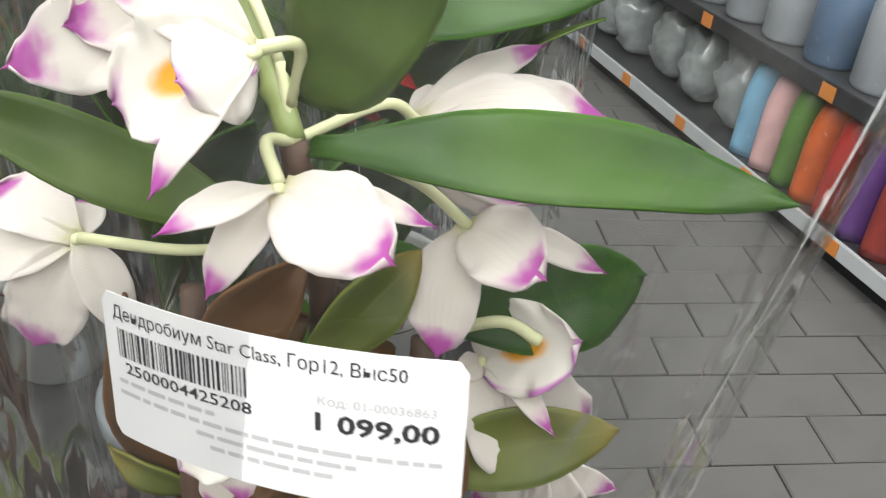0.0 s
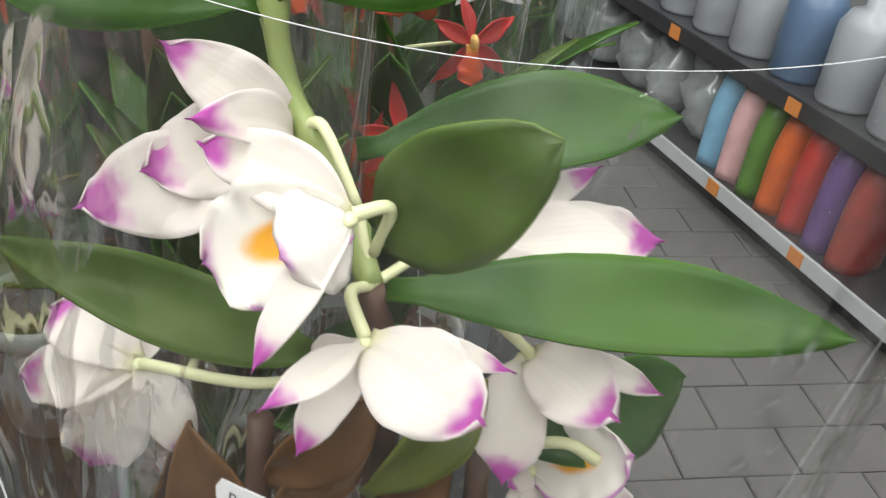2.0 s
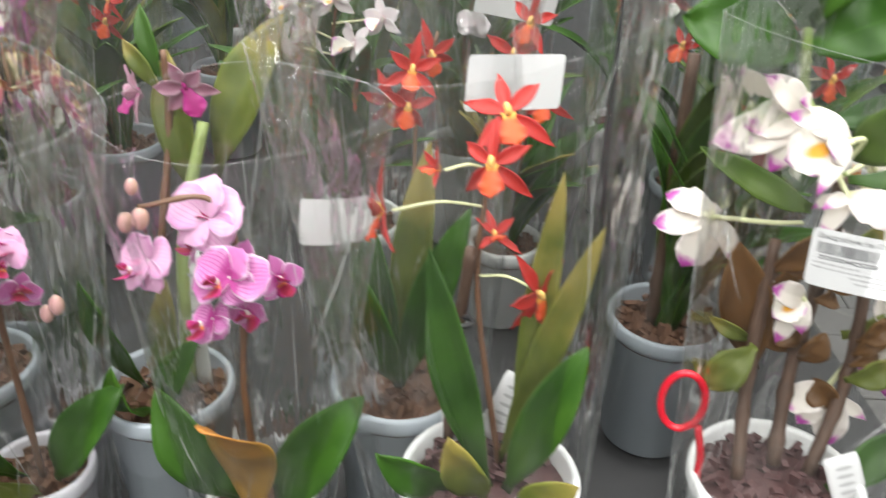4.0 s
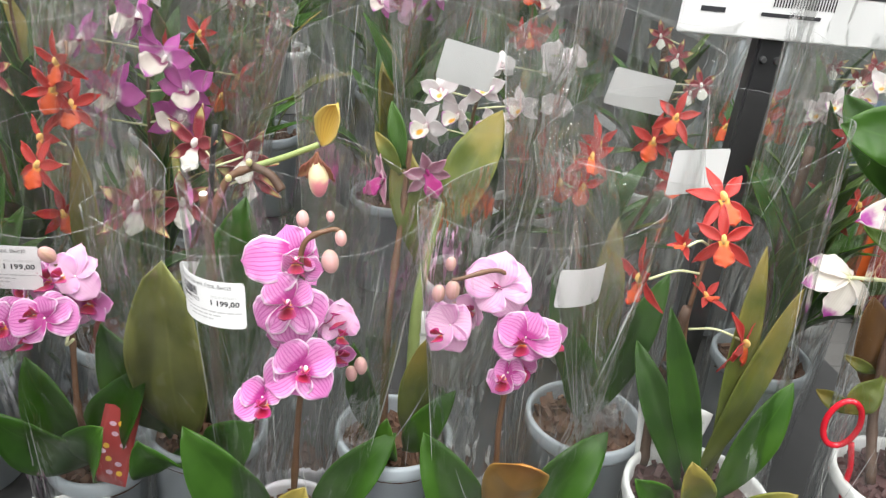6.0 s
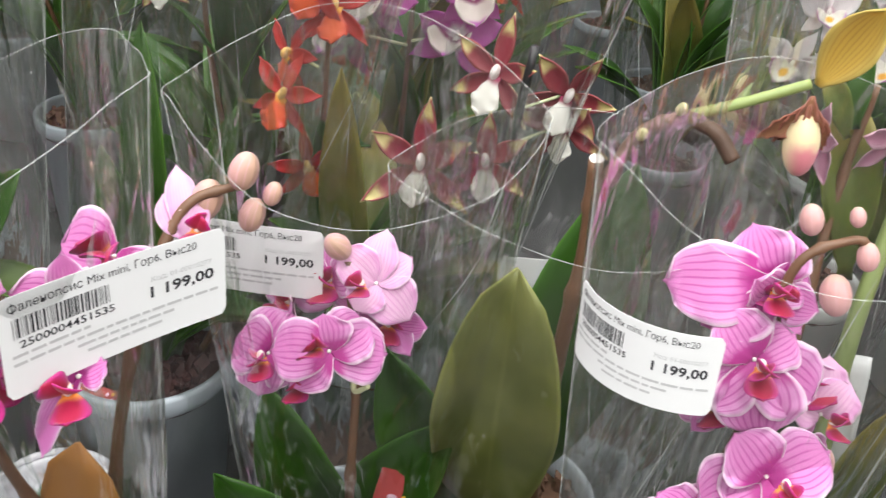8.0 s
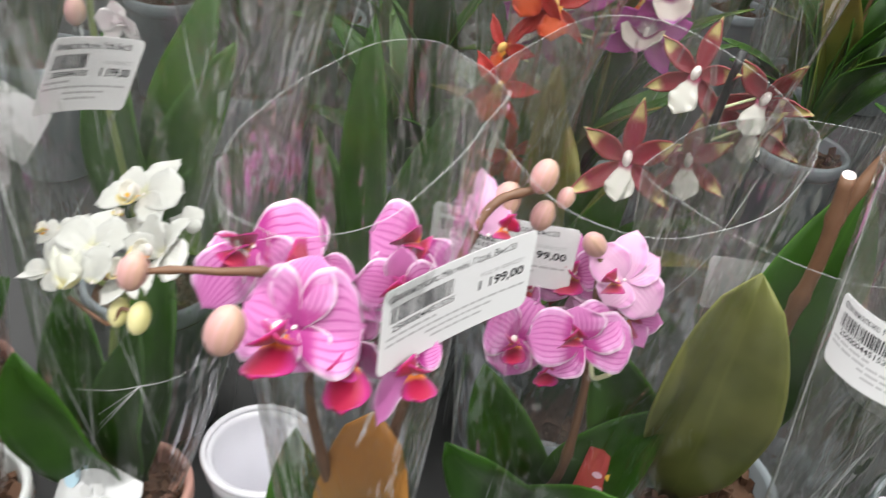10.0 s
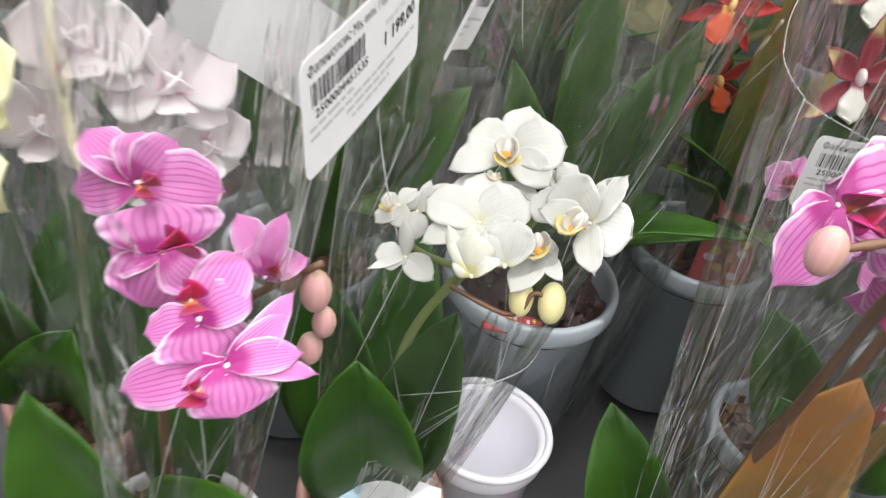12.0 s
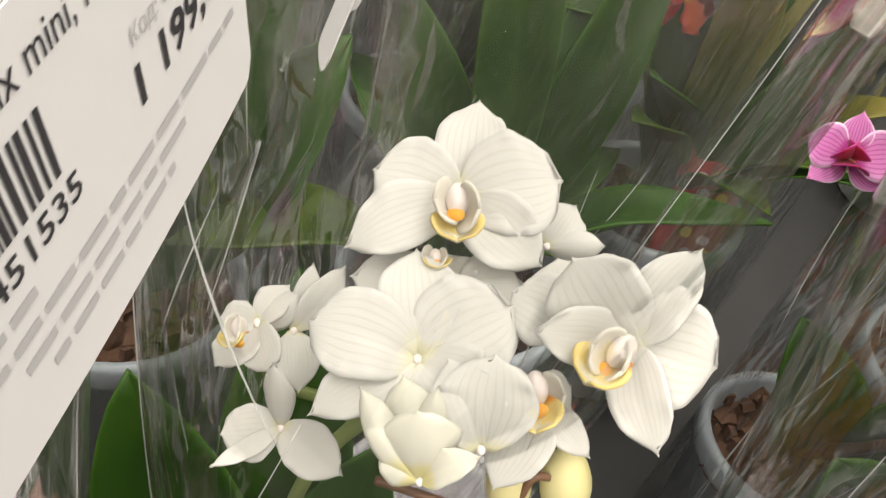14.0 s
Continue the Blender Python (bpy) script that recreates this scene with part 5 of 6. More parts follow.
# dark magenta and mauve orchid
p = Plant(0.004, 0.485, "mauve orchid with magenta lip in a blue-grey pot", 0.043, 0.115, GREY_POT)
p.flower("mauve", (-0.002, 0.553, 0.930), (0.5, -0.8, -0.1), 20, 0.95)
p.flower("mauve", (-0.030, 0.545, 0.925), (-0.8, -0.5, 0.1), -10, 0.9, 10)
p.stalk([p.base(-0.01, 0.01), (-0.014, 0.52, 0.82), (-0.016, 0.55, 0.90), (-0.016, 0.555, 0.95)], 0.0030, 0.0018, STEM_BR, knots=5)
p.stalk([p.base(0.01, 0.01), (0.006, 0.52, 0.84), (0.010, 0.55, 0.91)], 0.0048, 0.0036, STEM)
p.leaf((-0.018, 0.552, 0.93), (-0.032, 0.560, 0.975), 0.012, LEAF_B, 0.004)
p.leaf((-0.02, 0.552, 0.925), (-0.04, 0.550, 0.955), 0.011, LEAF_O, 0.003)
p.leaf((0.008, 0.560, 0.87), (0.042, 0.600, 0.968), 0.036, LEAF_O, 0.008, (-0.2, -1, 0.1), label="upright olive leaf")
p.leaf((0.0, 0.545, 0.86), (-0.025, 0.57, 0.945), 0.026, LEAF_O, 0.006)
p.leaf(p.base(0.01, -0.01), (0.045, 0.47, 0.81), 0.022, LEAF_B, 0.012)
p.leaf(p.base(0.0, -0.015), (0.005, 0.44, 0.80), 0.020, LEAF_B, 0.012)
p.leaf(p.base(-0.015, 0.0), (-0.025, 0.46, 0.84), 0.020, LEAF, 0.006)
p.leaf(p.base(0.01, 0.0), (0.02, 0.48, 0.84), 0.022, LEAF_O, 0.006)
care_tag(p.ob, p.r((0.020, 0.50, 0.745)), (0, -1, 0.2), 0.016, 0.095, 6, "plain")
p.sleeve((0.0, 0.545, 1.02), 0.095, 0.055, rb=0.045, seed=17)

# striped pink phalaenopsis with a curled label
p = Plant(-0.052, 0.425, "striped pink phalaenopsis orchid in film with a curled label", 0.033, 0.078, LILAC_POT)
p.bloom((-0.0535, 0.4241, 0.9170), (-0.17, -0.83, 0.53), [((-0.0870, 0.4199, 0.9102), 0.0285, "r"), ((-0.0639, 0.4316, 0.9329), 0.0229, "s"), ((-0.0519, 0.4326, 0.9328), 0.0222, "s"), ((-0.0714, 0.4146, 0.8998), 0.0265, "s"), ((-0.0415, 0.4252, 0.9188), 0.0181, "r")], PHAL)
p.flower("pink_lip", (-0.0528, 0.4172, 0.9179), (0.25, -0.87, 0.42), 0, 0.66, 0, (-0.17, 0.44, 0.88))
p.bloom((-0.0530, 0.4086, 0.8961), (0.02, -0.78, 0.62), [((-0.0691, 0.3999, 0.8811), 0.0250, "r"), ((-0.0666, 0.4135, 0.9084), 0.0233, "s"), ((-0.0315, 0.4080, 0.8866), 0.0280, "r"), ((-0.0446, 0.3992, 0.8716), 0.0298, "s"), ((-0.0428, 0.4145, 0.9058), 0.0191, "r")], PHAL)
p.flower("pink_lip", (-0.0517, 0.4024, 0.8981), (0.05, -0.89, 0.46), 0, 0.72, 0, (-0.17, 0.44, 0.88))
p.bloom((-0.0400, 0.3913, 0.8641), (0.08, -0.71, 0.70), [((-0.0589, 0.3837, 0.8519), 0.0237, "r"), ((-0.0535, 0.3950, 0.8749), 0.0246, "s"), ((-0.0226, 0.4002, 0.8743), 0.0237, "r"), ((-0.0222, 0.3875, 0.8497), 0.0226, "s"), ((-0.0453, 0.3830, 0.8500), 0.0254, "s")], PHAL)
p.flower("pink_lip", (-0.0358, 0.3860, 0.8670), (0.30, -0.77, 0.56), 0, 0.64, 0, (0.01, 0.47, 0.88))
p.bloom((-0.0597, 0.3829, 0.8447), (-0.23, -0.77, 0.59), [((-0.0739, 0.3758, 0.8348), 0.0197, "r"), ((-0.0719, 0.3833, 0.8510), 0.0199, "s"), ((-0.0500, 0.3862, 0.8514), 0.0180, "r")], PHAL)
p.flower("pink_lip", (-0.0556, 0.3774, 0.8452), (-0.02, -0.88, 0.48), 0, 0.66, 0, (-0.17, 0.44, 0.88))
p.bloom((-0.0247, 0.4174, 0.8750), (0.30, -0.61, 0.73), [((-0.0268, 0.4271, 0.8930), 0.0176, "s"), ((-0.0180, 0.4235, 0.8866), 0.0183, "s"), ((-0.0351, 0.4167, 0.8799), 0.0185, "r")], PHAL_PALE)
p.flower("pink_lip", (-0.0226, 0.4113, 0.8770), (0.43, -0.69, 0.58), 0, 0.53, 0, (-0.17, 0.44, 0.88))
p.flower("phal_pink", (-0.052, 0.424, 0.912), (0.3, -0.8, 0.4), -20, 0.72, 10)
p.flower("phal_pink", (-0.034, 0.424, 0.88), (0.6, -0.6, 0.2), 10, 0.74, 12)
p.flower("phal_pink", (-0.056, 0.424, 0.862), (-0.2, -0.9, 0.1), 25, 0.74, 8)
p.flower("phal_pink", (-0.028, 0.422, 0.856), (0.6, -0.6, 0.0), -15, 0.66, 14)
p.stalk([p.base(), (-0.050, 0.424, 0.80), (-0.046, 0.420, 0.87), (-0.050, 0.418, 0.925), (-0.036, 0.424, 0.938), (-0.028, 0.427, 0.936)], 0.0022, 0.0013, STEM_BR, knots=5)
for q, s in (((-0.034, 0.422, 0.919), 1.25), ((-0.050, 0.418, 0.945), 0.9), ((-0.029, 0.424, 0.934), 0.85), ((-0.013, 0.430, 0.845), 1.0), ((-0.018, 0.427, 0.840), 0.9), ((-0.036, 0.425, 0.946), 0.6)):
    p.bud(q, (0.3, -0.4, -1), s)
p.leaf(p.base(0.005, -0.01), (-0.030, 0.375, 0.79), 0.036, LEAF_O, 0.012)
p.leaf(p.base(-0.01, -0.005), (-0.115, 0.395, 0.80), 0.040, LEAF, 0.012)
p.leaf(p.base(0.01, 0.0), (0.012, 0.44, 0.79), 0.030, LEAF, 0.010)
p.sleeve((-0.048, 0.427, 0.958), 0.074, 0.042, rb=0.034, seed=19, slant=-0.004)
p.label((-0.1110, 0.3970, 0.9176), (-0.0677, 0.3768, 0.9221), (-0.1105, 0.3963, 0.8900), w=0.054, h=0.0278, bend=0.034, **MINI)

# deep pink phalaenopsis, its label turned sideways
p = Plant(-0.258, 0.335, "deep pink phalaenopsis orchid with dark red lips, in film", 0.033, 0.078, WHITE_POT)
p.bloom((-0.2574, 0.2812, 0.9246), (0.13, -0.74, 0.66), [((-0.2406, 0.2899, 0.9259), 0.0311, "r"), ((-0.2725, 0.2802, 0.9276), 0.0283, "r"), ((-0.2579, 0.2958, 0.9402), 0.0182, "s"), ((-0.2479, 0.2781, 0.9154), 0.0154, "s"), ((-0.2629, 0.2739, 0.9165), 0.0144, "s")], PHAL)
p.flower("pink_lip", (-0.2579, 0.2747, 0.9272), (0.20, -0.84, 0.50), 0, 0.90, 0, (-0.26, 0.51, 0.82))
p.bloom((-0.2845, 0.3036, 0.9279), (0.21, -0.77, 0.61), [((-0.2657, 0.3135, 0.9296), 0.0272, "r"), ((-0.2945, 0.2913, 0.9087), 0.0187, "s"), ((-0.2930, 0.2958, 0.9200), 0.0182, "r"), ((-0.2714, 0.3031, 0.9206), 0.0182, "s")], PHAL)
p.flower("pink_lip", (-0.2833, 0.2972, 0.9299), (0.12, -0.79, 0.59), 0, 0.80, 0, (0.35, -0.47, -0.81))
p.bloom((-0.2501, 0.3501, 0.9129), (0.08, -0.81, 0.59), [((-0.2665, 0.3469, 0.9144), 0.0268, "r"), ((-0.2503, 0.3400, 0.8968), 0.0239, "r"), ((-0.2447, 0.3391, 0.8897), 0.0187, "s"), ((-0.2401, 0.3478, 0.9068), 0.0204, "r")], PHAL)
p.flower("pink_lip", (-0.2480, 0.3448, 0.9161), (0.17, -0.78, 0.61), 0, 0.80, 0, (0.74, -0.23, -0.64))
p.bloom((-0.2306, 0.3060, 0.9064), (0.03, -0.75, 0.66), [((-0.2358, 0.2940, 0.8858), 0.0083, "s"), ((-0.2241, 0.3094, 0.9109), 0.0120, "s"), ((-0.2385, 0.3050, 0.9107), 0.0156, "r")], PHAL)
p.flower("pink_lip", (-0.2282, 0.2995, 0.9078), (0.31, -0.83, 0.46), 0, 0.66, 0, (-0.48, 0.41, 0.78))
p.bloom((-0.2273, 0.3535, 0.9238), (0.57, -0.47, 0.68), [((-0.2368, 0.3655, 0.9407), 0.0096, "s"), ((-0.2371, 0.3581, 0.9341), 0.0102, "s"), ((-0.2254, 0.3607, 0.9340), 0.0096, "s")], PHAL_PALE)
p.flower("pink_lip", (-0.2223, 0.3518, 0.9291), (0.60, -0.53, 0.60), 0, 0.53, 0, (0.01, 0.58, 0.81))
p.flower("pink_lip", (-0.2450, 0.2887, 0.9129), (0.18, -0.88, 0.43), 0, 0.90, 0, (-0.32, 0.48, 0.82))
p.flower("phal_pink", (-0.268, 0.312, 0.922), (-0.2, -0.8, 0.4), 150, 0.78, 10)
p.flower("phal_pink", (-0.243, 0.322, 0.916), (0.2, -0.8, 0.4), 10, 0.78, 10)
p.flower("phal_pink", (-0.252, 0.31, 0.9), (0.0, -0.9, 0.0), -20, 0.72, 12)
p.stalk([p.base(-0.004, 0.0), (-0.262, 0.322, 0.80), (-0.264, 0.305, 0.87), (-0.264, 0.296, 0.925), (-0.280, 0.276, 0.938), (-0.298, 0.268, 0.936)], 0.0024, 0.0008, STEM_BR, knots=5)
p.stalk([p.base(0.006, 0.0), (-0.246, 0.330, 0.82), (-0.236, 0.335, 0.89), (-0.230, 0.355, 0.930), (-0.217, 0.368, 0.938)], 0.0024, 0.0014, STEM_BR, knots=5)
for q, s in (((-0.266, 0.262, 0.934), 1.25), ((-0.298, 0.268, 0.936), 1.0), ((-0.226, 0.364, 0.932), 1.2), ((-0.216, 0.369, 0.942), 1.1), ((-0.214, 0.370, 0.927), 1.0), ((-0.208, 0.372, 0.935), 0.7)):
    p.bud(q, (-0.2, -0.4, -1), s)
p.leaf(p.base(0.006, -0.008, -0.02), (-0.246, 0.318, 0.865), 0.040, LEAF_Y, 0.004, (0.1, -1, 0.2), fold=0.1, point=0.45)
p.leaf(p.base(-0.004, -0.016, -0.02), (-0.264, 0.312, 0.765), 0.022, LEAF_B, 0.004, (0, -1, 0.2))
p.leaf(p.base(0.01, 0.01), (-0.215, 0.350, 0.80), 0.034, LEAF, 0.01)
p.leaf(p.base(-0.01, 0.01), (-0.300, 0.360, 0.79), 0.034, LEAF, 0.01)
p.sleeve((-0.264, 0.325, 0.965), 0.040, 0.052, rb=0.018, z0=0.05, seed=23, slant=0.016, dip=0.004, knots=((0.68, 0.42),))
p.label((-0.2365, 0.2855, 0.940), (-0.2105, 0.346, 0.936), (-0.234, 0.287, 0.912), w=0.064, h=0.028, bend=-0.3, **MINI)

# paler pink phalaenopsis behind it
p = Plant(-0.196, 0.432, "pale pink phalaenopsis orchid in a blue-grey pot, wrapped in film", 0.036, 0.09, GREY_POT)
p.bloom((-0.1839, 0.4053, 0.8887), (-0.04, -0.74, 0.67), [((-0.1692, 0.4028, 0.8783), 0.0196, "s"), ((-0.1852, 0.4172, 0.9047), 0.0151, "s"), ((-0.1738, 0.4144, 0.8974), 0.0151, "s"), ((-0.1994, 0.4072, 0.8974), 0.0171, "s"), ((-0.1884, 0.3968, 0.8804), 0.0163, "s")], PHAL_PALE)
p.flower("pink_lip", (-0.1866, 0.3984, 0.8918), (-0.23, -0.87, 0.43), 0, 0.59, 0, (-0.32, 0.48, 0.82))
p.bloom((-0.1920, 0.3837, 0.8706), (-0.08, -0.78, 0.63), [((-0.2118, 0.3777, 0.8687), 0.0227, "r"), ((-0.1814, 0.3936, 0.8798), 0.0227, "r"), ((-0.2021, 0.3731, 0.8590), 0.0200, "s"), ((-0.1972, 0.3890, 0.8817), 0.0214, "s"), ((-0.1729, 0.3906, 0.8707), 0.0239, "r")], PHAL)
p.flower("pink_lip", (-0.1940, 0.3787, 0.8760), (-0.08, -0.78, 0.62), 0, 0.64, 0, (-0.32, 0.48, 0.82))
p.bloom((-0.2171, 0.3868, 0.8589), (-0.02, -0.77, 0.64), [((-0.2134, 0.3974, 0.8722), 0.0249, "r"), ((-0.2294, 0.3848, 0.8631), 0.0235, "r"), ((-0.2166, 0.3774, 0.8459), 0.0201, "s"), ((-0.2027, 0.3876, 0.8548), 0.0215, "s")], PHAL)
p.flower("pink_lip", (-0.2159, 0.3801, 0.8624), (-0.08, -0.84, 0.54), 0, 0.64, 0, (-0.32, 0.48, 0.82))
p.bloom((-0.2035, 0.4164, 0.8683), (-0.05, -0.80, 0.60), [((-0.2191, 0.4164, 0.8752), 0.0231, "r"), ((-0.1906, 0.4193, 0.8685), 0.0231, "r"), ((-0.2099, 0.4232, 0.8813), 0.0174, "s")], PHAL_PALE)
p.flower("pink_lip", (-0.2005, 0.3803, 0.8561), (0.00, -0.86, 0.50), 0, 0.64, 0, (-0.32, 0.48, 0.82))
p.flower("phal_pink", (-0.2500, 0.4240, 0.8680), (-0.35, -0.75, 0.55), 10, 0.62, 8)
p.flower("phal_pink", (-0.204, 0.412, 0.88), (-0.2, -0.8, 0.4), 15, 0.76, 10)
p.flower("phal_pink", (-0.18, 0.412, 0.868), (0.3, -0.8, 0.2), -15, 0.74, 10)
p.flower("phal_pale", (-0.196, 0.414, 0.856), (0.0, -0.9, 0.1), 30, 0.70, 12)
p.flower("phal_pink", (-0.218, 0.408, 0.868), (-0.6, -0.6, 0.2), 0, 0.66, 14)
p.bud((-0.198, 0.402, 0.902), (-0.3, -0.4, 0.6), 1.1)
p.stalk([p.base(), (-0.186, 0.398, 0.79), (-0.188, 0.402, 0.85), (-0.195, 0.405, 0.895)], 0.0024, 0.0014, STEM_BR, knots=4)
p.stalk([(-0.188, 0.40, 0.852), (-0.184, 0.390, 0.850), (-0.178, 0.388, 0.856)], 0.0010, 0.0010, NECK, "pedicel")
for b in ((-0.235, 0.375, 0.80), (-0.16, 0.38, 0.80), (-0.15, 0.42, 0.82), (-0.235, 0.42, 0.81)):
    p.leaf(p.base(), b, 0.036, LEAF, 0.012)
care_tag(p.ob, p.r((-0.172, 0.400, 0.735)), (0.1, -1, 0.3), 0.024, 0.062, -8, "red")
p.sleeve((-0.192, 0.405, 0.955), 0.062, 0.045, rb=0.038, seed=29)
p.label((-0.2625, 0.394, 0.9045), (-0.205, 0.404, 0.905), (-0.260, 0.394, 0.8755), w=0.058, h=0.029, bend=0.2, **MINI)

# white phalaenopsis
p = Plant(-0.386, 0.345, "white mini phalaenopsis orchid with yellow throats, in clear film", 0.032, 0.080, ROSE_POT)
p.bloom((-0.3635, 0.3508, 0.8947), (-0.17, -0.58, 0.79), [((-0.3607, 0.3707, 0.9018), 0.0122, "s"), ((-0.3782, 0.3553, 0.8951), 0.0149, "r"), ((-0.3468, 0.3537, 0.8996), 0.0183, "r"), ((-0.3813, 0.3435, 0.8877), 0.0112, "s"), ((-0.3494, 0.3410, 0.8913), 0.0122, "s")], PHAL_WHITE)
p.flower("white_lip", (-0.3642, 0.3474, 0.8960), (-0.16, -0.65, 0.74), 0, 1.00, 0, (-0.06, 0.68, 0.73))
p.bloom((-0.3683, 0.3258, 0.8830), (-0.14, -0.47, 0.87), [((-0.3700, 0.3417, 0.8909), 0.0124, "r"), ((-0.3857, 0.3300, 0.8841), 0.0144, "r"), ((-0.3546, 0.3318, 0.8907), 0.0171, "r"), ((-0.3837, 0.3183, 0.8763), 0.0092, "s"), ((-0.3585, 0.3176, 0.8820), 0.0134, "s")], PHAL_WHITE)
p.bloom((-0.3627, 0.3391, 0.8837), (-0.18, -0.45, 0.87), [((-0.3797, 0.3417, 0.8831), 0.0104, "r"), ((-0.3514, 0.3403, 0.8872), 0.0112, "r"), ((-0.3646, 0.3463, 0.8866), 0.0098, "s")], PHAL_WHITE)
p.flower("white_lip", (-0.3666, 0.3409, 0.8893), (-0.17, -0.26, 0.95), 0, 0.50, 0, (-0.13, 0.69, 0.72))
p.bloom((-0.3366, 0.3265, 0.8914), (-0.58, -0.60, 0.55), [((-0.3294, 0.3336, 0.9058), 0.0100, "s"), ((-0.3477, 0.3340, 0.9004), 0.0165, "r"), ((-0.3244, 0.3225, 0.8926), 0.0161, "r"), ((-0.3526, 0.3252, 0.8928), 0.0092, "s"), ((-0.3330, 0.3114, 0.8847), 0.0095, "s")], PHAL_WHITE)
p.flower("white_lip", (-0.3390, 0.3230, 0.8925), (-0.60, -0.61, 0.51), 0, 1.00, 0, (0.51, 0.53, 0.68))
p.bloom((-0.3447, 0.3305, 0.8882), (-0.30, -0.49, 0.82), [((-0.3545, 0.3355, 0.8903), 0.0122, "r"), ((-0.3473, 0.3412, 0.8934), 0.0110, "r")], PHAL_WHITE)
p.bloom((-0.3463, 0.3513, 0.8867), (0.22, -0.62, 0.76), [((-0.3415, 0.3577, 0.8916), 0.0092, "s"), ((-0.3367, 0.3497, 0.8899), 0.0060, "c"), ((-0.3504, 0.3559, 0.8879), 0.0098, "r")], PHAL_WHITE)
p.bloom((-0.3666, 0.3092, 0.8757), (-0.14, -0.44, 0.89), [((-0.3770, 0.3167, 0.8863), 0.0055, "c"), ((-0.3708, 0.3204, 0.8855), 0.0099, "c"), ((-0.3658, 0.3179, 0.8869), 0.0055, "c"), ((-0.3691, 0.3120, 0.8888), 0.0119, "c"), ((-0.3593, 0.3087, 0.8841), 0.0051, "s"), ((-0.3728, 0.3112, 0.8797), 0.0060, "c")], WHITE_CUP)
p.bloom((-0.3580, 0.3133, 0.8789), (-0.21, -0.43, 0.88), [((-0.3577, 0.3229, 0.8894), 0.0144, "r"), ((-0.3643, 0.3232, 0.8869), 0.0110, "s")], PHAL_WHITE)
p.bloom((-0.3487, 0.3235, 0.8799), (-0.26, -0.59, 0.76), [((-0.3521, 0.3167, 0.8763), 0.0073, "s"), ((-0.3404, 0.3151, 0.8769), 0.0055, "s"), ((-0.3506, 0.3252, 0.8828), 0.0055, "s"), ((-0.3545, 0.3119, 0.8707), 0.0098, "s"), ((-0.3430, 0.3256, 0.8803), 0.0073, "r")], PHAL_WHITE)
p.flower("white_lip", (-0.3494, 0.3223, 0.8822), (-0.26, -0.60, 0.76), 0, 0.95, 0, (-0.26, 0.68, 0.68))
p.bloom((-0.3939, 0.3359, 0.8755), (-0.42, -0.56, 0.71), [((-0.3895, 0.3415, 0.8795), 0.0061, "s"), ((-0.3997, 0.3353, 0.8766), 0.0071, "r"), ((-0.3995, 0.3292, 0.8716), 0.0076, "s"), ((-0.3905, 0.3278, 0.8734), 0.0073, "r"), ((-0.3878, 0.3390, 0.8801), 0.0066, "c")], PHAL_WHITE)
p.bloom((-0.3878, 0.3356, 0.8749), (0.28, -0.53, 0.80), [((-0.3806, 0.3450, 0.8820), 0.0055, "s"), ((-0.3857, 0.3262, 0.8710), 0.0073, "s"), ((-0.3860, 0.3454, 0.8814), 0.0046, "s")], PHAL_WHITE)
p.flower("white_lip", (-0.3954, 0.3323, 0.8773), (-0.49, -0.61, 0.63), 0, 0.62, 0, (-0.13, 0.69, 0.72))
p.bloom((-0.3878, 0.3223, 0.8665), (-0.27, -0.57, 0.78), [((-0.3969, 0.3199, 0.8666), 0.0090, "r"), ((-0.3901, 0.3255, 0.8784), 0.0051, "c"), ((-0.3774, 0.3147, 0.8663), 0.0085, "s"), ((-0.3976, 0.3153, 0.8644), 0.0032, "s"), ((-0.3821, 0.3192, 0.8657), 0.0067, "s")], PHAL_WHITE)
p.stalk([p.base(), (-0.385, 0.345, 0.80), (-0.372, 0.342, 0.845), (-0.358, 0.334, 0.868), (-0.350, 0.338, 0.885)], 0.0020, 0.0013, STEM, knots=3)
p.stalk([(-0.366, 0.336, 0.856), (-0.385, 0.333, 0.862), (-0.393, 0.331, 0.872)], 0.0012, 0.0010, STEM, "branch")
for q, s in (((-0.3413, 0.3163, 0.8672), 0.95), ((-0.3505, 0.3165, 0.8660), 0.85)):
    p.bud(q, (0.1, -0.6, -1), s, BUD_Y_MESH)
p.stalk([(-0.3720, 0.3150, 0.8655), (-0.3560, 0.3140, 0.8610), (-0.3500, 0.3130, 0.8640), (-0.3476, 0.3150, 0.8700), (-0.3430, 0.3160, 0.8690)], 0.0008, 0.0007, STEM_BR, "pedicel")
p.leaf(p.base(0.0, -0.005), (-0.395, 0.305, 0.835), 0.044, LEAF, 0.006, (0.2, -1, 0.2))
p.leaf(p.base(0.005, 0.0), (-0.368, 0.345, 0.83), 0.034, LEAF, 0.008, (-0.2, -1, 0.2))
p.leaf(p.base(-0.01, 0.01), (-0.425, 0.365, 0.82), 0.040, LEAF, 0.008)
p.leaf(p.base(0.0, 0.01), (-0.39, 0.395, 0.83), 0.036, LEAF, 0.008)
care_tag(p.ob, p.r((-0.382, 0.306, 0.716)), (0.05, -1, 0.45), 0.040, 0.048, -8, "gift")
p.sleeve((-0.355, 0.354, 0.990), 0.060, 0.046, rb=0.020, z0=0.07, seed=31, slant=-0.004, dip=-0.012, bulge=-0.2, knots=((0.72, 0.26), (0.80, 0.40)))
p.label((-0.3785, 0.3366, 0.9585), (-0.3762, 0.3687, 0.9484), (-0.3867, 0.3315, 0.9279), w=0.044, h=0.030, bend=-0.09, **MINI)

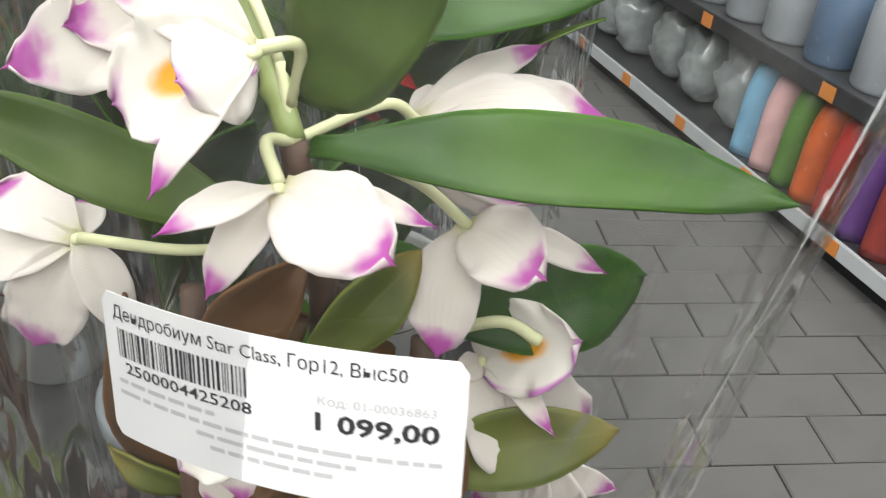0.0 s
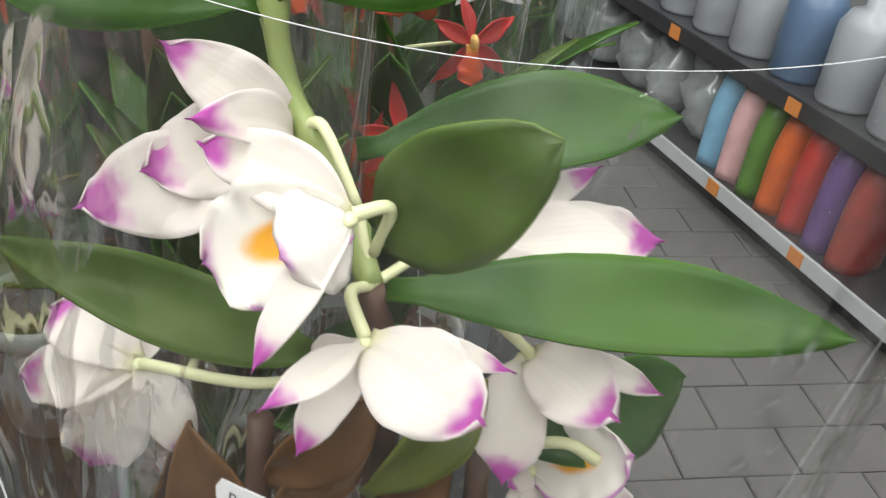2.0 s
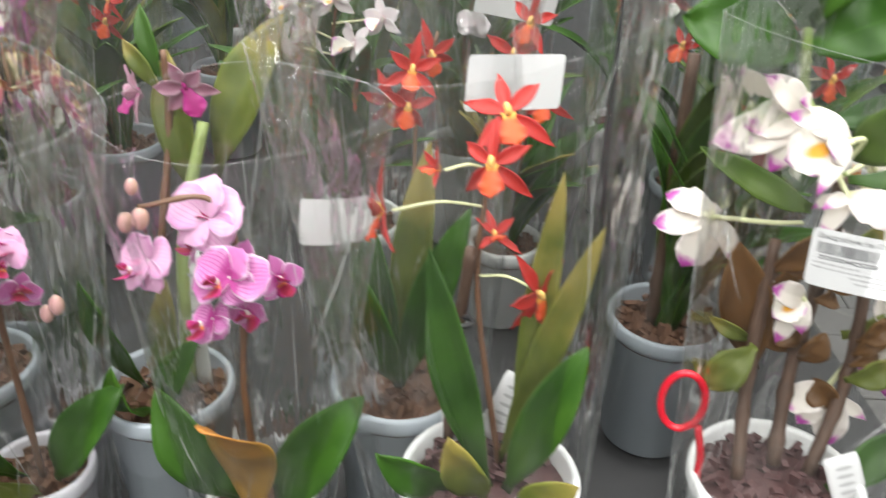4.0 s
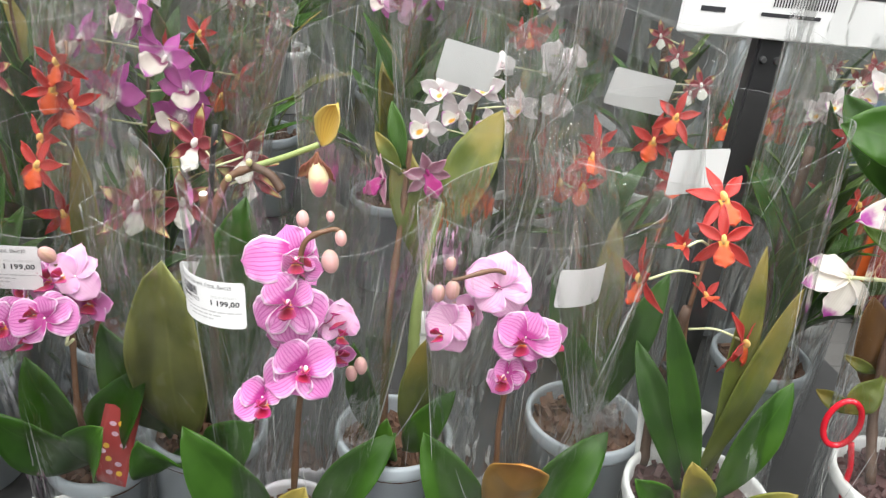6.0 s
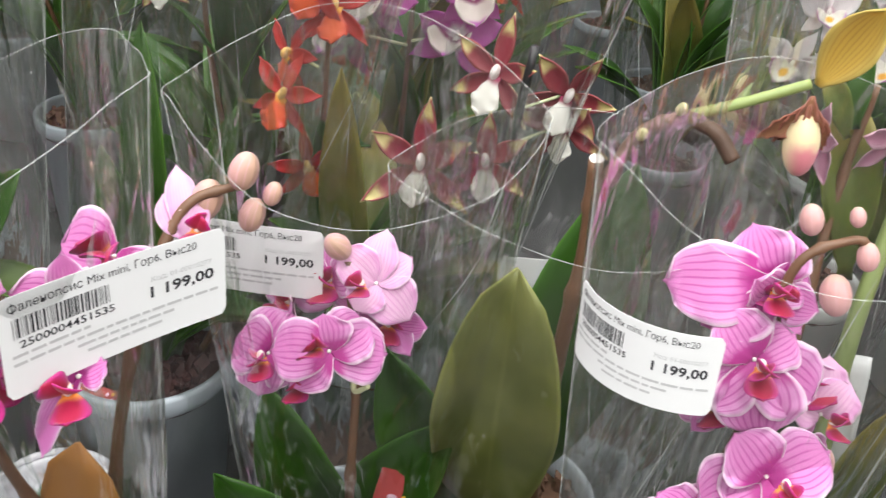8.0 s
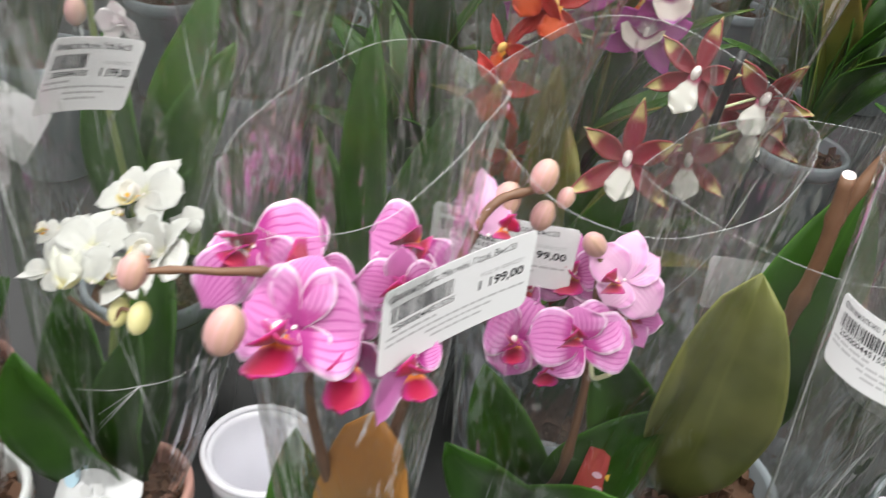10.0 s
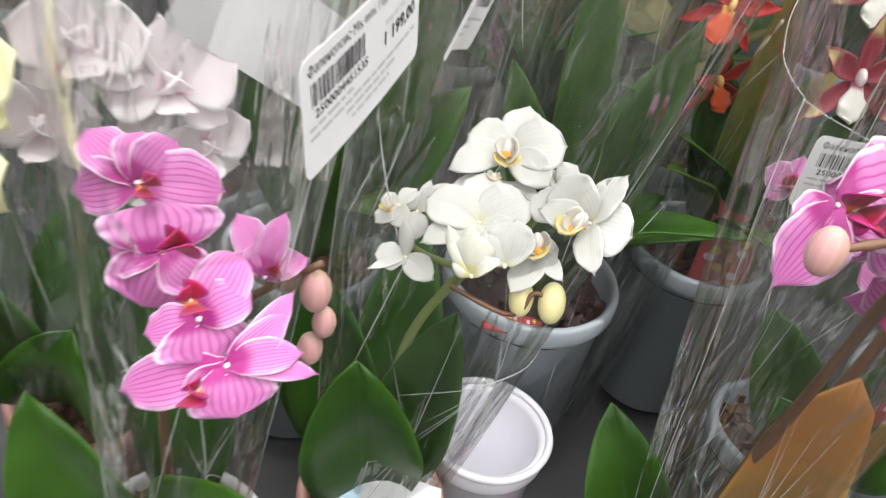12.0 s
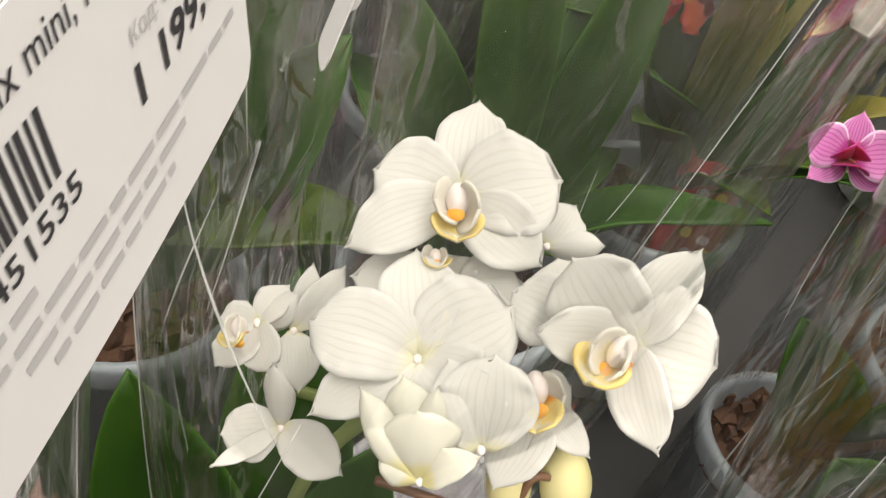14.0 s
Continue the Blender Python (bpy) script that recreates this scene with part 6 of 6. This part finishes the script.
# striped pink phalaenopsis at the bench's front
p = Plant(-0.455, 0.302, "striped pink phalaenopsis orchid with buds, in labelled clear film", 0.036, 0.080, WHITE_POT)
p.bloom((-0.4517, 0.2796, 0.9031), (0.66, -0.47, 0.58), [((-0.4690, 0.2881, 0.9088), 0.0142, "r"), ((-0.4677, 0.2779, 0.8970), 0.0145, "s"), ((-0.4541, 0.2881, 0.9123), 0.0155, "r"), ((-0.4319, 0.2860, 0.9018), 0.0178, "r"), ((-0.4456, 0.2890, 0.9118), 0.0145, "r")], PHAL)
p.flower("pink_lip", (-0.4484, 0.2751, 0.9062), (0.76, -0.37, 0.53), 0, 0.40, 0, (-0.06, 0.60, 0.80))
p.bloom((-0.4398, 0.2670, 0.8941), (0.33, -0.48, 0.81), [((-0.4448, 0.2749, 0.9024), 0.0293, "r"), ((-0.4533, 0.2667, 0.8915), 0.0151, "s"), ((-0.4425, 0.2602, 0.8817), 0.0214, "r"), ((-0.4288, 0.2651, 0.8883), 0.0133, "r")], PHAL)
p.flower("pink_lip", (-0.4368, 0.2639, 0.8990), (0.43, -0.51, 0.74), 0, 0.60, 0, (-0.23, 0.58, 0.78))
p.bloom((-0.4269, 0.2571, 0.8853), (0.32, -0.35, 0.88), [((-0.4217, 0.2712, 0.8964), 0.0140, "r"), ((-0.4168, 0.2643, 0.8906), 0.0122, "r"), ((-0.4227, 0.2520, 0.8771), 0.0237, "r"), ((-0.4394, 0.2543, 0.8789), 0.0105, "s")], PHAL)
p.flower("pink_lip", (-0.4288, 0.2560, 0.8915), (0.37, -0.42, 0.83), 0, 0.48, 0, (-0.40, 0.54, 0.74))
p.bloom((-0.4180, 0.2519, 0.8779), (0.37, -0.52, 0.77), [((-0.4018, 0.2596, 0.8802), 0.0092, "s"), ((-0.3975, 0.2581, 0.8757), 0.0063, "s"), ((-0.4079, 0.2695, 0.8898), 0.0077, "s"), ((-0.4074, 0.2649, 0.8868), 0.0084, "s"), ((-0.4133, 0.2462, 0.8674), 0.0210, "r"), ((-0.4438, 0.2493, 0.8630), 0.0137, "s"), ((-0.4246, 0.2453, 0.8651), 0.0122, "s")], PHAL)
p.flower("pink_lip", (-0.4222, 0.2447, 0.8761), (0.12, -0.81, 0.58), 0, 0.44, 0, (-0.23, 0.58, 0.78))
p.bloom((-0.4216, 0.2900, 0.8738), (0.07, -0.32, 0.94), [((-0.4341, 0.3015, 0.8841), 0.0110, "s"), ((-0.4207, 0.3038, 0.8867), 0.0085, "s"), ((-0.4114, 0.2956, 0.8791), 0.0102, "s"), ((-0.4260, 0.2958, 0.8816), 0.0106, "s")], PHAL)
p.flower("pink_lip", (-0.4193, 0.2879, 0.8768), (0.42, -0.35, 0.84), 0, 0.32, 0, (0.28, 0.58, 0.76))
p.stalk([p.base(), (-0.455, 0.295, 0.80), (-0.448, 0.288, 0.86), (-0.446, 0.286, 0.90)], 0.0022, 0.0014, STEM_BR, knots=4)
p.stalk([(-0.449, 0.289, 0.84), (-0.425, 0.296, 0.862), (-0.408, 0.299, 0.876)], 0.0014, 0.0011, STEM_BR)
for q, s in (((-0.409, 0.298, 0.866), 1.15), ((-0.409, 0.298, 0.843), 0.95), ((-0.406, 0.300, 0.853), 0.9)):
    p.bud(q, (0.1, -0.3, -1), s)
p.leaf(p.base(0.005, -0.01), (-0.408, 0.258, 0.812), 0.052, LEAF_B, 0.012, (-0.3, -0.6, 0.8), peak=0.5)
p.leaf(p.base(0.0, -0.01), (-0.430, 0.240, 0.765), 0.042, LEAF_O, 0.012)
p.leaf(p.base(-0.01, 0.0), (-0.50, 0.290, 0.80), 0.042, LEAF, 0.012)
p.leaf(p.base(0.0, 0.01), (-0.46, 0.345, 0.83), 0.040, LEAF, 0.010)
p.sleeve((-0.440, 0.298, 0.985), 0.040, 0.046, rb=0.022, z0=0.06, seed=37, bulge=-0.1, pinch=0.006, turn=5, knots=((0.74, 0.20), (0.84, 0.34)))
p.label((-0.4075, 0.257, 0.954), (-0.396, 0.310, 0.9635), (-0.405, 0.2625, 0.928), w=0.056, h=0.029, bend=0.6, **MINI)
p.label((-0.457, 0.334, 0.948), (-0.410, 0.350, 0.918), (-0.462, 0.334, 0.920), w=0.06, h=0.032, flip=True)

def glaze_rim(parent, r, mat):
    """The rounded, slightly thicker lip of a ceramic cup."""
    vs, fs = tube([(r * math.cos(k * math.pi / 24), r * math.sin(k * math.pi / 24), 0.0772) for k in range(49)], 0.0019, 8, False)
    mesh_ob("rim", vs, fs, mat, parent)


# empty lilac cup
cup = thing("ceramic_cup", -0.341, 0.398, TABLE + 0.0005, "empty pale lilac ceramic cup standing between wrapped orchids", "cup", "empty cups")
pot(cup, 0, 0, 0.031, 0.0765, LILAC_POT, None, 0.82, 0.003)
glaze_rim(cup, 0.031, LILAC_POT)
cup2 = thing("ceramic_cup", -0.525, 0.262, TABLE + 0.0005, "empty white ceramic cup at the front of the bench", "cup", "empty cups")
pot(cup2, 0, 0, 0.032, 0.0765, WHITE_POT, None, 0.82, 0.003)
glaze_rim(cup2, 0.032, WHITE_POT)

cup3 = thing("ceramic_cup", -0.183, 0.372, TABLE + 0.0005, "white ceramic cup with a printed gift tag", "cup", "empty cups")
pot(cup3, 0, 0, 0.032, 0.0765, WHITE_POT, None, 0.82, 0.003)
glaze_rim(cup3, 0.032, WHITE_POT)
care_tag(cup3, (-0.002, -0.030, 0.068), (0.05, -1, 0.5), 0.042, 0.045, -6, "gift")

# blush white and yellow phalaenopsis
p = Plant(-0.522, 0.362, "blush white phalaenopsis orchid in a dusty rose pot", 0.036, 0.080, ROSE_POT)
for q, d, s in (((-0.488, 0.324, 0.912), (0.2, -0.8, 0.3), 1.0), ((-0.466, 0.332, 0.900), (0.4, -0.7, 0.4), 1.0), ((-0.500, 0.322, 0.884), (0.0, -0.9, 0.2), 1.0), ((-0.474, 0.330, 0.872), (0.3, -0.9, 0.1), 1.0), ((-0.458, 0.338, 0.878), (0.6, -0.6, 0.2), 0.8)):
    p.flower("phal_blush", q, d, 5, s)
p.stalk([p.base(), (-0.51, 0.35, 0.82), (-0.492, 0.338, 0.90), (-0.488, 0.335, 0.93)], 0.0022, 0.0013, STEM, knots=4)
p.bud((-0.492, 0.335, 0.938), (0, 0, 1), 0.8, BUD_Y_MESH)
for b in ((-0.50, 0.320, 0.80), (-0.56, 0.34, 0.80), (-0.53, 0.41, 0.81), (-0.48, 0.38, 0.79)):
    p.leaf(p.base(), b, 0.046, LEAF, 0.012)
p.sleeve((-0.492, 0.345, 0.972), 0.058, 0.040, rb=0.030, z0=0.05, seed=41)
p.label((-0.515, 0.300, 0.972), (-0.482, 0.312, 0.962), (-0.512, 0.300, 0.940), w=0.024, h=0.030, bend=0.04)
p = Plant(-0.580, 0.305, "pale yellow phalaenopsis orchid with a spotted lip", 0.034, 0.080, WHITE_POT)
for q, d, s in (((-0.515, 0.295, 0.910), (0.4, -0.8, 0.3), 1.0), ((-0.508, 0.278, 0.892), (0.3, -0.9, 0.2), 0.9), ((-0.54, 0.285, 0.885), (0.0, -0.9, 0.2), 1.0), ((-0.545, 0.29, 0.92), (0.0, -0.8, 0.4), 1.0)):
    p.flower("phal_yellow", q, d, 0, s)
p.stalk([p.base(), (-0.57, 0.30, 0.82), (-0.54, 0.295, 0.90), (-0.52, 0.297, 0.925)], 0.0022, 0.0013, STEM)
for b in ((-0.53, 0.275, 0.78), (-0.62, 0.28, 0.80), (-0.56, 0.36, 0.80)):
    p.leaf(p.base(), b, 0.046, LEAF_B if b[0] > -0.54 else LEAF, 0.012)
p.sleeve((-0.545, 0.305, 0.97), 0.055, 0.042, rb=0.030, z0=0.05, seed=43)


def stars(p, kind, spots, foot, seed, mat=STEM_BR, size=1.0):
    """Flowers at spots, joined to one upright stem that rises from foot."""
    rng = random.Random(seed)
    top = max(spots, key=lambda q: q[2])
    cx = sum(q[0] for q in spots) / len(spots)
    cy = sum(q[1] for q in spots) / len(spots) + 0.012
    mid = (cx, cy, min(q[2] for q in spots) - 0.01)
    end = (top[0], top[1] + 0.012, top[2] + 0.012)
    p.stalk([foot, ((foot[0] + mid[0]) / 2, (foot[1] + mid[1]) / 2, (foot[2] + mid[2]) / 2), mid, end], 0.0022, 0.0012, mat, knots=5)
    for q in spots:
        p.flower(kind, q, (rng.uniform(-0.6, 0.6), -0.9, rng.uniform(-0.1, 0.5)), rng.uniform(-20, 20), size * rng.uniform(0.9, 1.1))
        p.stalk([(mid[0], mid[1], q[2] - 0.008), (q[0], q[1] + 0.004, q[2])], 0.0009, 0.0009, NECK, "pedicel")


# second row
p = Plant(-0.238, 0.545, "maroon and cream cambria orchid on a black stake", 0.043, 0.115, GREY_POT)
stars(p, "cambria", [(-0.187, 0.587, 0.908), (-0.150, 0.600, 0.900), (-0.150, 0.605, 0.880), (-0.178, 0.540, 0.880), (-0.206, 0.525, 0.878)], p.base(0.02, 0.02), 3, size=1.4)
p.stalk([p.base(0.03, 0.01), (-0.178, 0.572, 0.83), (-0.168, 0.578, 0.930)], 0.0026, 0.0024, STICK, "stake")
for b, mt in (((-0.25, 0.526, 0.918), LEAF_O), ((-0.27, 0.55, 0.88), LEAF), ((-0.20, 0.52, 0.87), LEAF), ((-0.215, 0.56, 0.86), LEAF_B)):
    p.leaf(p.base(), b, 0.026, mt, 0.008)
p.fan(10, 0.17, 0.028, [LEAF, LEAF_M, LEAF_O], 72, 0.6)
care_tag(p.ob, p.r((-0.232, 0.510, 0.742)), (0.1, -1, 0.4), 0.032, 0.062, -8, "red")
p.sleeve((-0.20, 0.575, 1.02), 0.09, 0.055, rb=0.045, seed=51)
p.label((-0.145, 0.48, 0.865), (-0.115, 0.485, 0.868), (-0.150, 0.48, 0.84), w=0.04, h=0.03)

p = Plant(-0.334, 0.475, "red oncidium orchid spike in a large blue-grey pot", 0.047, 0.118, GREY_POT, BARK_V)
stars(p, "oncidium", [(-0.267, 0.541, 0.972), (-0.271, 0.540, 0.952), (-0.282, 0.536, 0.915), (-0.277, 0.520, 0.900), (-0.262, 0.545, 0.94), (-0.268, 0.530, 0.86)], p.base(0.02, 0.02), 7, size=1.15)
for b, mt in (((-0.34, 0.50, 0.93), LEAF_B), ((-0.29, 0.50, 0.90), LEAF), ((-0.30, 0.53, 0.86), LEAF), ((-0.37, 0.50, 0.86), LEAF_B)):
    p.leaf(p.base(0.01, 0.01), b, 0.026, mt, 0.008)
p.fan(9, 0.15, 0.028, [LEAF, LEAF_M, LEAF_B], 71, 0.45)
care_tag(p.ob, p.r((-0.325, 0.436, 0.752)), (0.1, -0.4, 1), 0.012, 0.03, 80, "red")
p.sleeve((-0.29, 0.53, 1.03), 0.085, 0.05, rb=0.049, seed=53)

p = Plant(-0.262, 0.665, "purple dendrobium orchid with white throats, wrapped in film", 0.045, 0.115, GREY_POT)
stars(p, "dendrobium_purple", [(-0.273, 0.624, 0.925), (-0.293, 0.617, 0.968), (-0.235, 0.638, 0.955), (-0.218, 0.640, 0.932), (-0.284, 0.620, 0.902), (-0.225, 0.642, 0.905), (-0.255, 0.64, 0.985)], p.base(), 9, size=1.0)
p.fan(16, 0.20, 0.030, [LEAF, LEAF_O, LEAF], 5, 0.78)
p.sleeve((-0.255, 0.655, 1.06), 0.10, 0.06, rb=0.047, seed=57)

p = Plant(0.022, 0.735, "small white dendrobium orchid with yellow throats, wrapped in film", 0.045, 0.115, WHITE_POT)
stars(p, "dendrobium_pale", [(-0.020, 0.716, 0.940), (-0.002, 0.723, 0.918), (0.015, 0.725, 0.945), (-0.03, 0.72, 0.905), (0.03, 0.73, 0.91), (0.05, 0.74, 0.93)], p.base(), 12)
p.fan(16, 0.20, 0.030, [LEAF, LEAF_B, LEAF], 6, 0.78)
p.sleeve((0.01, 0.735, 1.05), 0.09, 0.055, rb=0.047, seed=59)
p.label((-0.019, 0.684, 0.9935), (0.030, 0.690, 0.985), (-0.023, 0.684, 0.962), w=0.046, h=0.034)

p = Plant(0.142, 0.545, "red oncidium orchid in a grey pot behind the front row", 0.046, 0.115, GREY_POT)
stars(p, "oncidium", [(0.118, 0.660, 0.935), (0.093, 0.651, 0.900), (0.113, 0.637, 0.930), (0.111, 0.636, 0.905)], p.base(0, 0.03), 15, size=1.1)
for b, mt in (((0.10, 0.58, 0.86), LEAF), ((0.18, 0.56, 0.88), LEAF), ((0.14, 0.60, 0.90), LEAF_O), ((0.12, 0.53, 0.84), LEAF)):
    p.leaf(p.base(), b, 0.026, mt, 0.008)
p.sleeve((0.118, 0.62, 1.02), 0.085, 0.05, rb=0.048, seed=61)

p = Plant(0.145, 0.800, "red oncidium and pale orchid spikes in a white pot", 0.036, 0.085, WHITE_POT)
stars(p, "oncidium", [(0.178, 0.690, 0.956), (0.165, 0.70, 0.93), (0.19, 0.70, 0.90)], p.base(), 18, size=1.1)
p.fan(16, 0.20, 0.030, [LEAF, LEAF_O, LEAF], 8, 0.78)
p.sleeve((0.165, 0.74, 1.05), 0.085, 0.05, rb=0.045, seed=63)
p.label((0.125, 0.745, 0.975), (0.180, 0.765, 0.965), (0.122, 0.745, 0.945), w=0.06, h=0.034)

p = Plant(-0.452, 0.455, "pink budding phalaenopsis orchid with tall green leaves", 0.042, 0.115, GREY_POT)
p.stalk([p.base(), (-0.455, 0.44, 0.85), (-0.452, 0.43, 0.93), (-0.434, 0.43, 0.94)], 0.0020, 0.0012, STEM)
p.bud((-0.453, 0.421, 0.926), (0, -0.2, -1), 1.2)
p.flower("phal_blush", (-0.432, 0.427, 0.925), (0.3, -0.9, 0), 10, 0.6, 20)
for b, mt in (((-0.40, 0.47, 0.91), LEAF_B), ((-0.385, 0.46, 0.86), LEAF), ((-0.48, 0.47, 0.90), LEAF), ((-0.43, 0.50, 0.93), LEAF_B)):
    p.leaf(p.base(), b, 0.038, mt, 0.01)
p.sleeve((-0.445, 0.455, 1.0), 0.08, 0.05, rb=0.045, seed=67)

p = Plant(-0.345, 0.60, "white and maroon cambria orchid spike in clear film", 0.043, 0.115, GREY_POT)
stars(p, "cambria", [(-0.331, 0.56, 0.950), (-0.36, 0.57, 0.94), (-0.345, 0.565, 0.975), (-0.38, 0.575, 0.925)], p.base(), 21, size=1.0)
p.fan(16, 0.20, 0.030, [LEAF, LEAF_B, LEAF], 10, 0.78)
p.sleeve((-0.35, 0.59, 1.05), 0.09, 0.055, rb=0.045, seed=69)

# rows further back
KINDS = [("oncidium", "red oncidium", 1.1), ("dendrobium_purple", "purple dendrobium", 0.9), ("cambria", "maroon cambria", 1.0), ("dendrobium_pale", "white dendrobium", 1.0), ("phal_blush", "blush white phalaenopsis", 0.8), ("phal_pale", "pale pink phalaenopsis", 1.0)]
rng = random.Random(77)
for row, v in enumerate((0.86, 1.06, 1.28, 1.52)):
    n = 0
    u = -0.95 + 0.06 * (row % 2)
    while u < 0.46:
        kind, word, size = KINDS[(n * 5 + row * 2) % len(KINDS)]
        q = uvw(u + rng.uniform(-0.02, 0.02), v + rng.uniform(-0.02, 0.02))
        n += 1
        u += 0.165 if row < 2 else 0.2
        p = Plant(q.x, q.y, word + " orchid wrapped in clear film among the back rows", 0.044, 0.115, GREY_POT if n % 3 else WHITE_POT)
        z0 = rng.uniform(0.90, 1.0)
        stars(p, kind, [(q.x + rng.uniform(-0.05, 0.05), q.y - 0.02 + rng.uniform(-0.04, 0.02), z0 + rng.uniform(-0.05, 0.05)) for _ in range(5)], p.base(), n + 100 * row, size=size)
        p.fan(20, 0.23, 0.034, [LEAF, LEAF, LEAF_M, LEAF_B, LEAF_O], n + 31 * row, 0.78)
        if row < 3:
            p.sleeve((q.x, q.y, 1.06 + rng.uniform(-0.03, 0.03)), 0.085, 0.055, rb=0.046, seed=200 + n + 20 * row, seams=row < 2)

# right end of the bench, behind the dendrobium
for x, y, kind, word, seed in ((0.300, 0.685, "", "budless green", 301), (0.345, 0.790, "oncidium", "orange-red oncidium", 302), (0.300, 0.930, "oncidium", "red oncidium", 303), (0.215, 1.06, "cambria", "maroon cambria", 304), (0.365, 0.905, "dendrobium_pale", "white dendrobium", 305), (0.395, 1.05, "cambria", "maroon cambria", 306)):
    p = Plant(x, y, word + " orchid in film near the end of the bench", 0.044, 0.115, GREY_POT if seed % 2 else WHITE_POT)
    rng = random.Random(seed)
    if kind:
        stars(p, kind, [(x + rng.uniform(-0.035, 0.035), y - 0.02 + rng.uniform(-0.03, 0.02), 0.915 + rng.uniform(-0.05, 0.05)) for _ in range(5)], p.base(), seed, size=1.0)
    p.fan(16, 0.22, 0.034, [LEAF, LEAF, LEAF_M, LEAF_B], seed, 0.8)
    p.stalk([p.base(-0.01, 0.0), (x - 0.012, y, 0.82), (x - 0.015, y, 0.95)], 0.005, 0.004, CANE, "cane", 6)
    p.sleeve((x - 0.005, y, 1.05), 0.062, 0.05, rb=0.046, seed=seed)


# loose things on the bench
fallen = hang("fallen_flower", SPECIES["phal_pink"][1][3][1], None, "", pose(-0.30, 0.392, TABLE + 0.004, 12, 8, 40))
tagged(fallen, "single fallen magenta petal lying on the dark bench", "petal")

# ---------- paving ----------
bm = box_bm(-0.1055, -0.0535, -0.05, 0.1055, 0.0535, 0.0, 0.0)
top_edges = [e for e in bm.edges if all(v.co.z > -0.001 for v in e.verts)]
bmesh.ops.bevel(bm, geom=top_edges, offset=0.003, segments=1, affect="EDGES")
stone = bpy.data.meshes.new("paving_stone")
bm.to_mesh(stone)
bm.free()
stone.materials.append(PAVER)
paving = tagged(new("pavement"), "grey concrete paving stones in a running bond", "pavement", "", "structure")
paving.matrix_basis = pose(0.62, 1.15, 0, 0, 0, 16.0)
rng = random.Random(5)
V, F = [], []
sv = [tuple(v.co) for v in stone.vertices]
sf = [tuple(f.vertices) for f in stone.polygons]
for j in range(-28, 48):
    for i in range(-22, 22):
        m = pose((i + 0.5 * (j % 2)) * 0.214, j * 0.110, rng.uniform(-0.0012, 0.0012), rng.uniform(-0.3, 0.3), rng.uniform(-0.3, 0.3), rng.uniform(-0.4, 0.4))
        if 0 <= j < 33 and -4 <= i < 5:
            hang("paving_stone", stone, paving, "", m)
        else:
            o = len(V)
            V += [m @ Vector(c) for c in sv]
            F += [tuple(o + k for k in f) for f in sf]
rest = mesh_ob("paving_field", V, F, PAVER, paving, None, False)
rest["kind"] = "stuff"
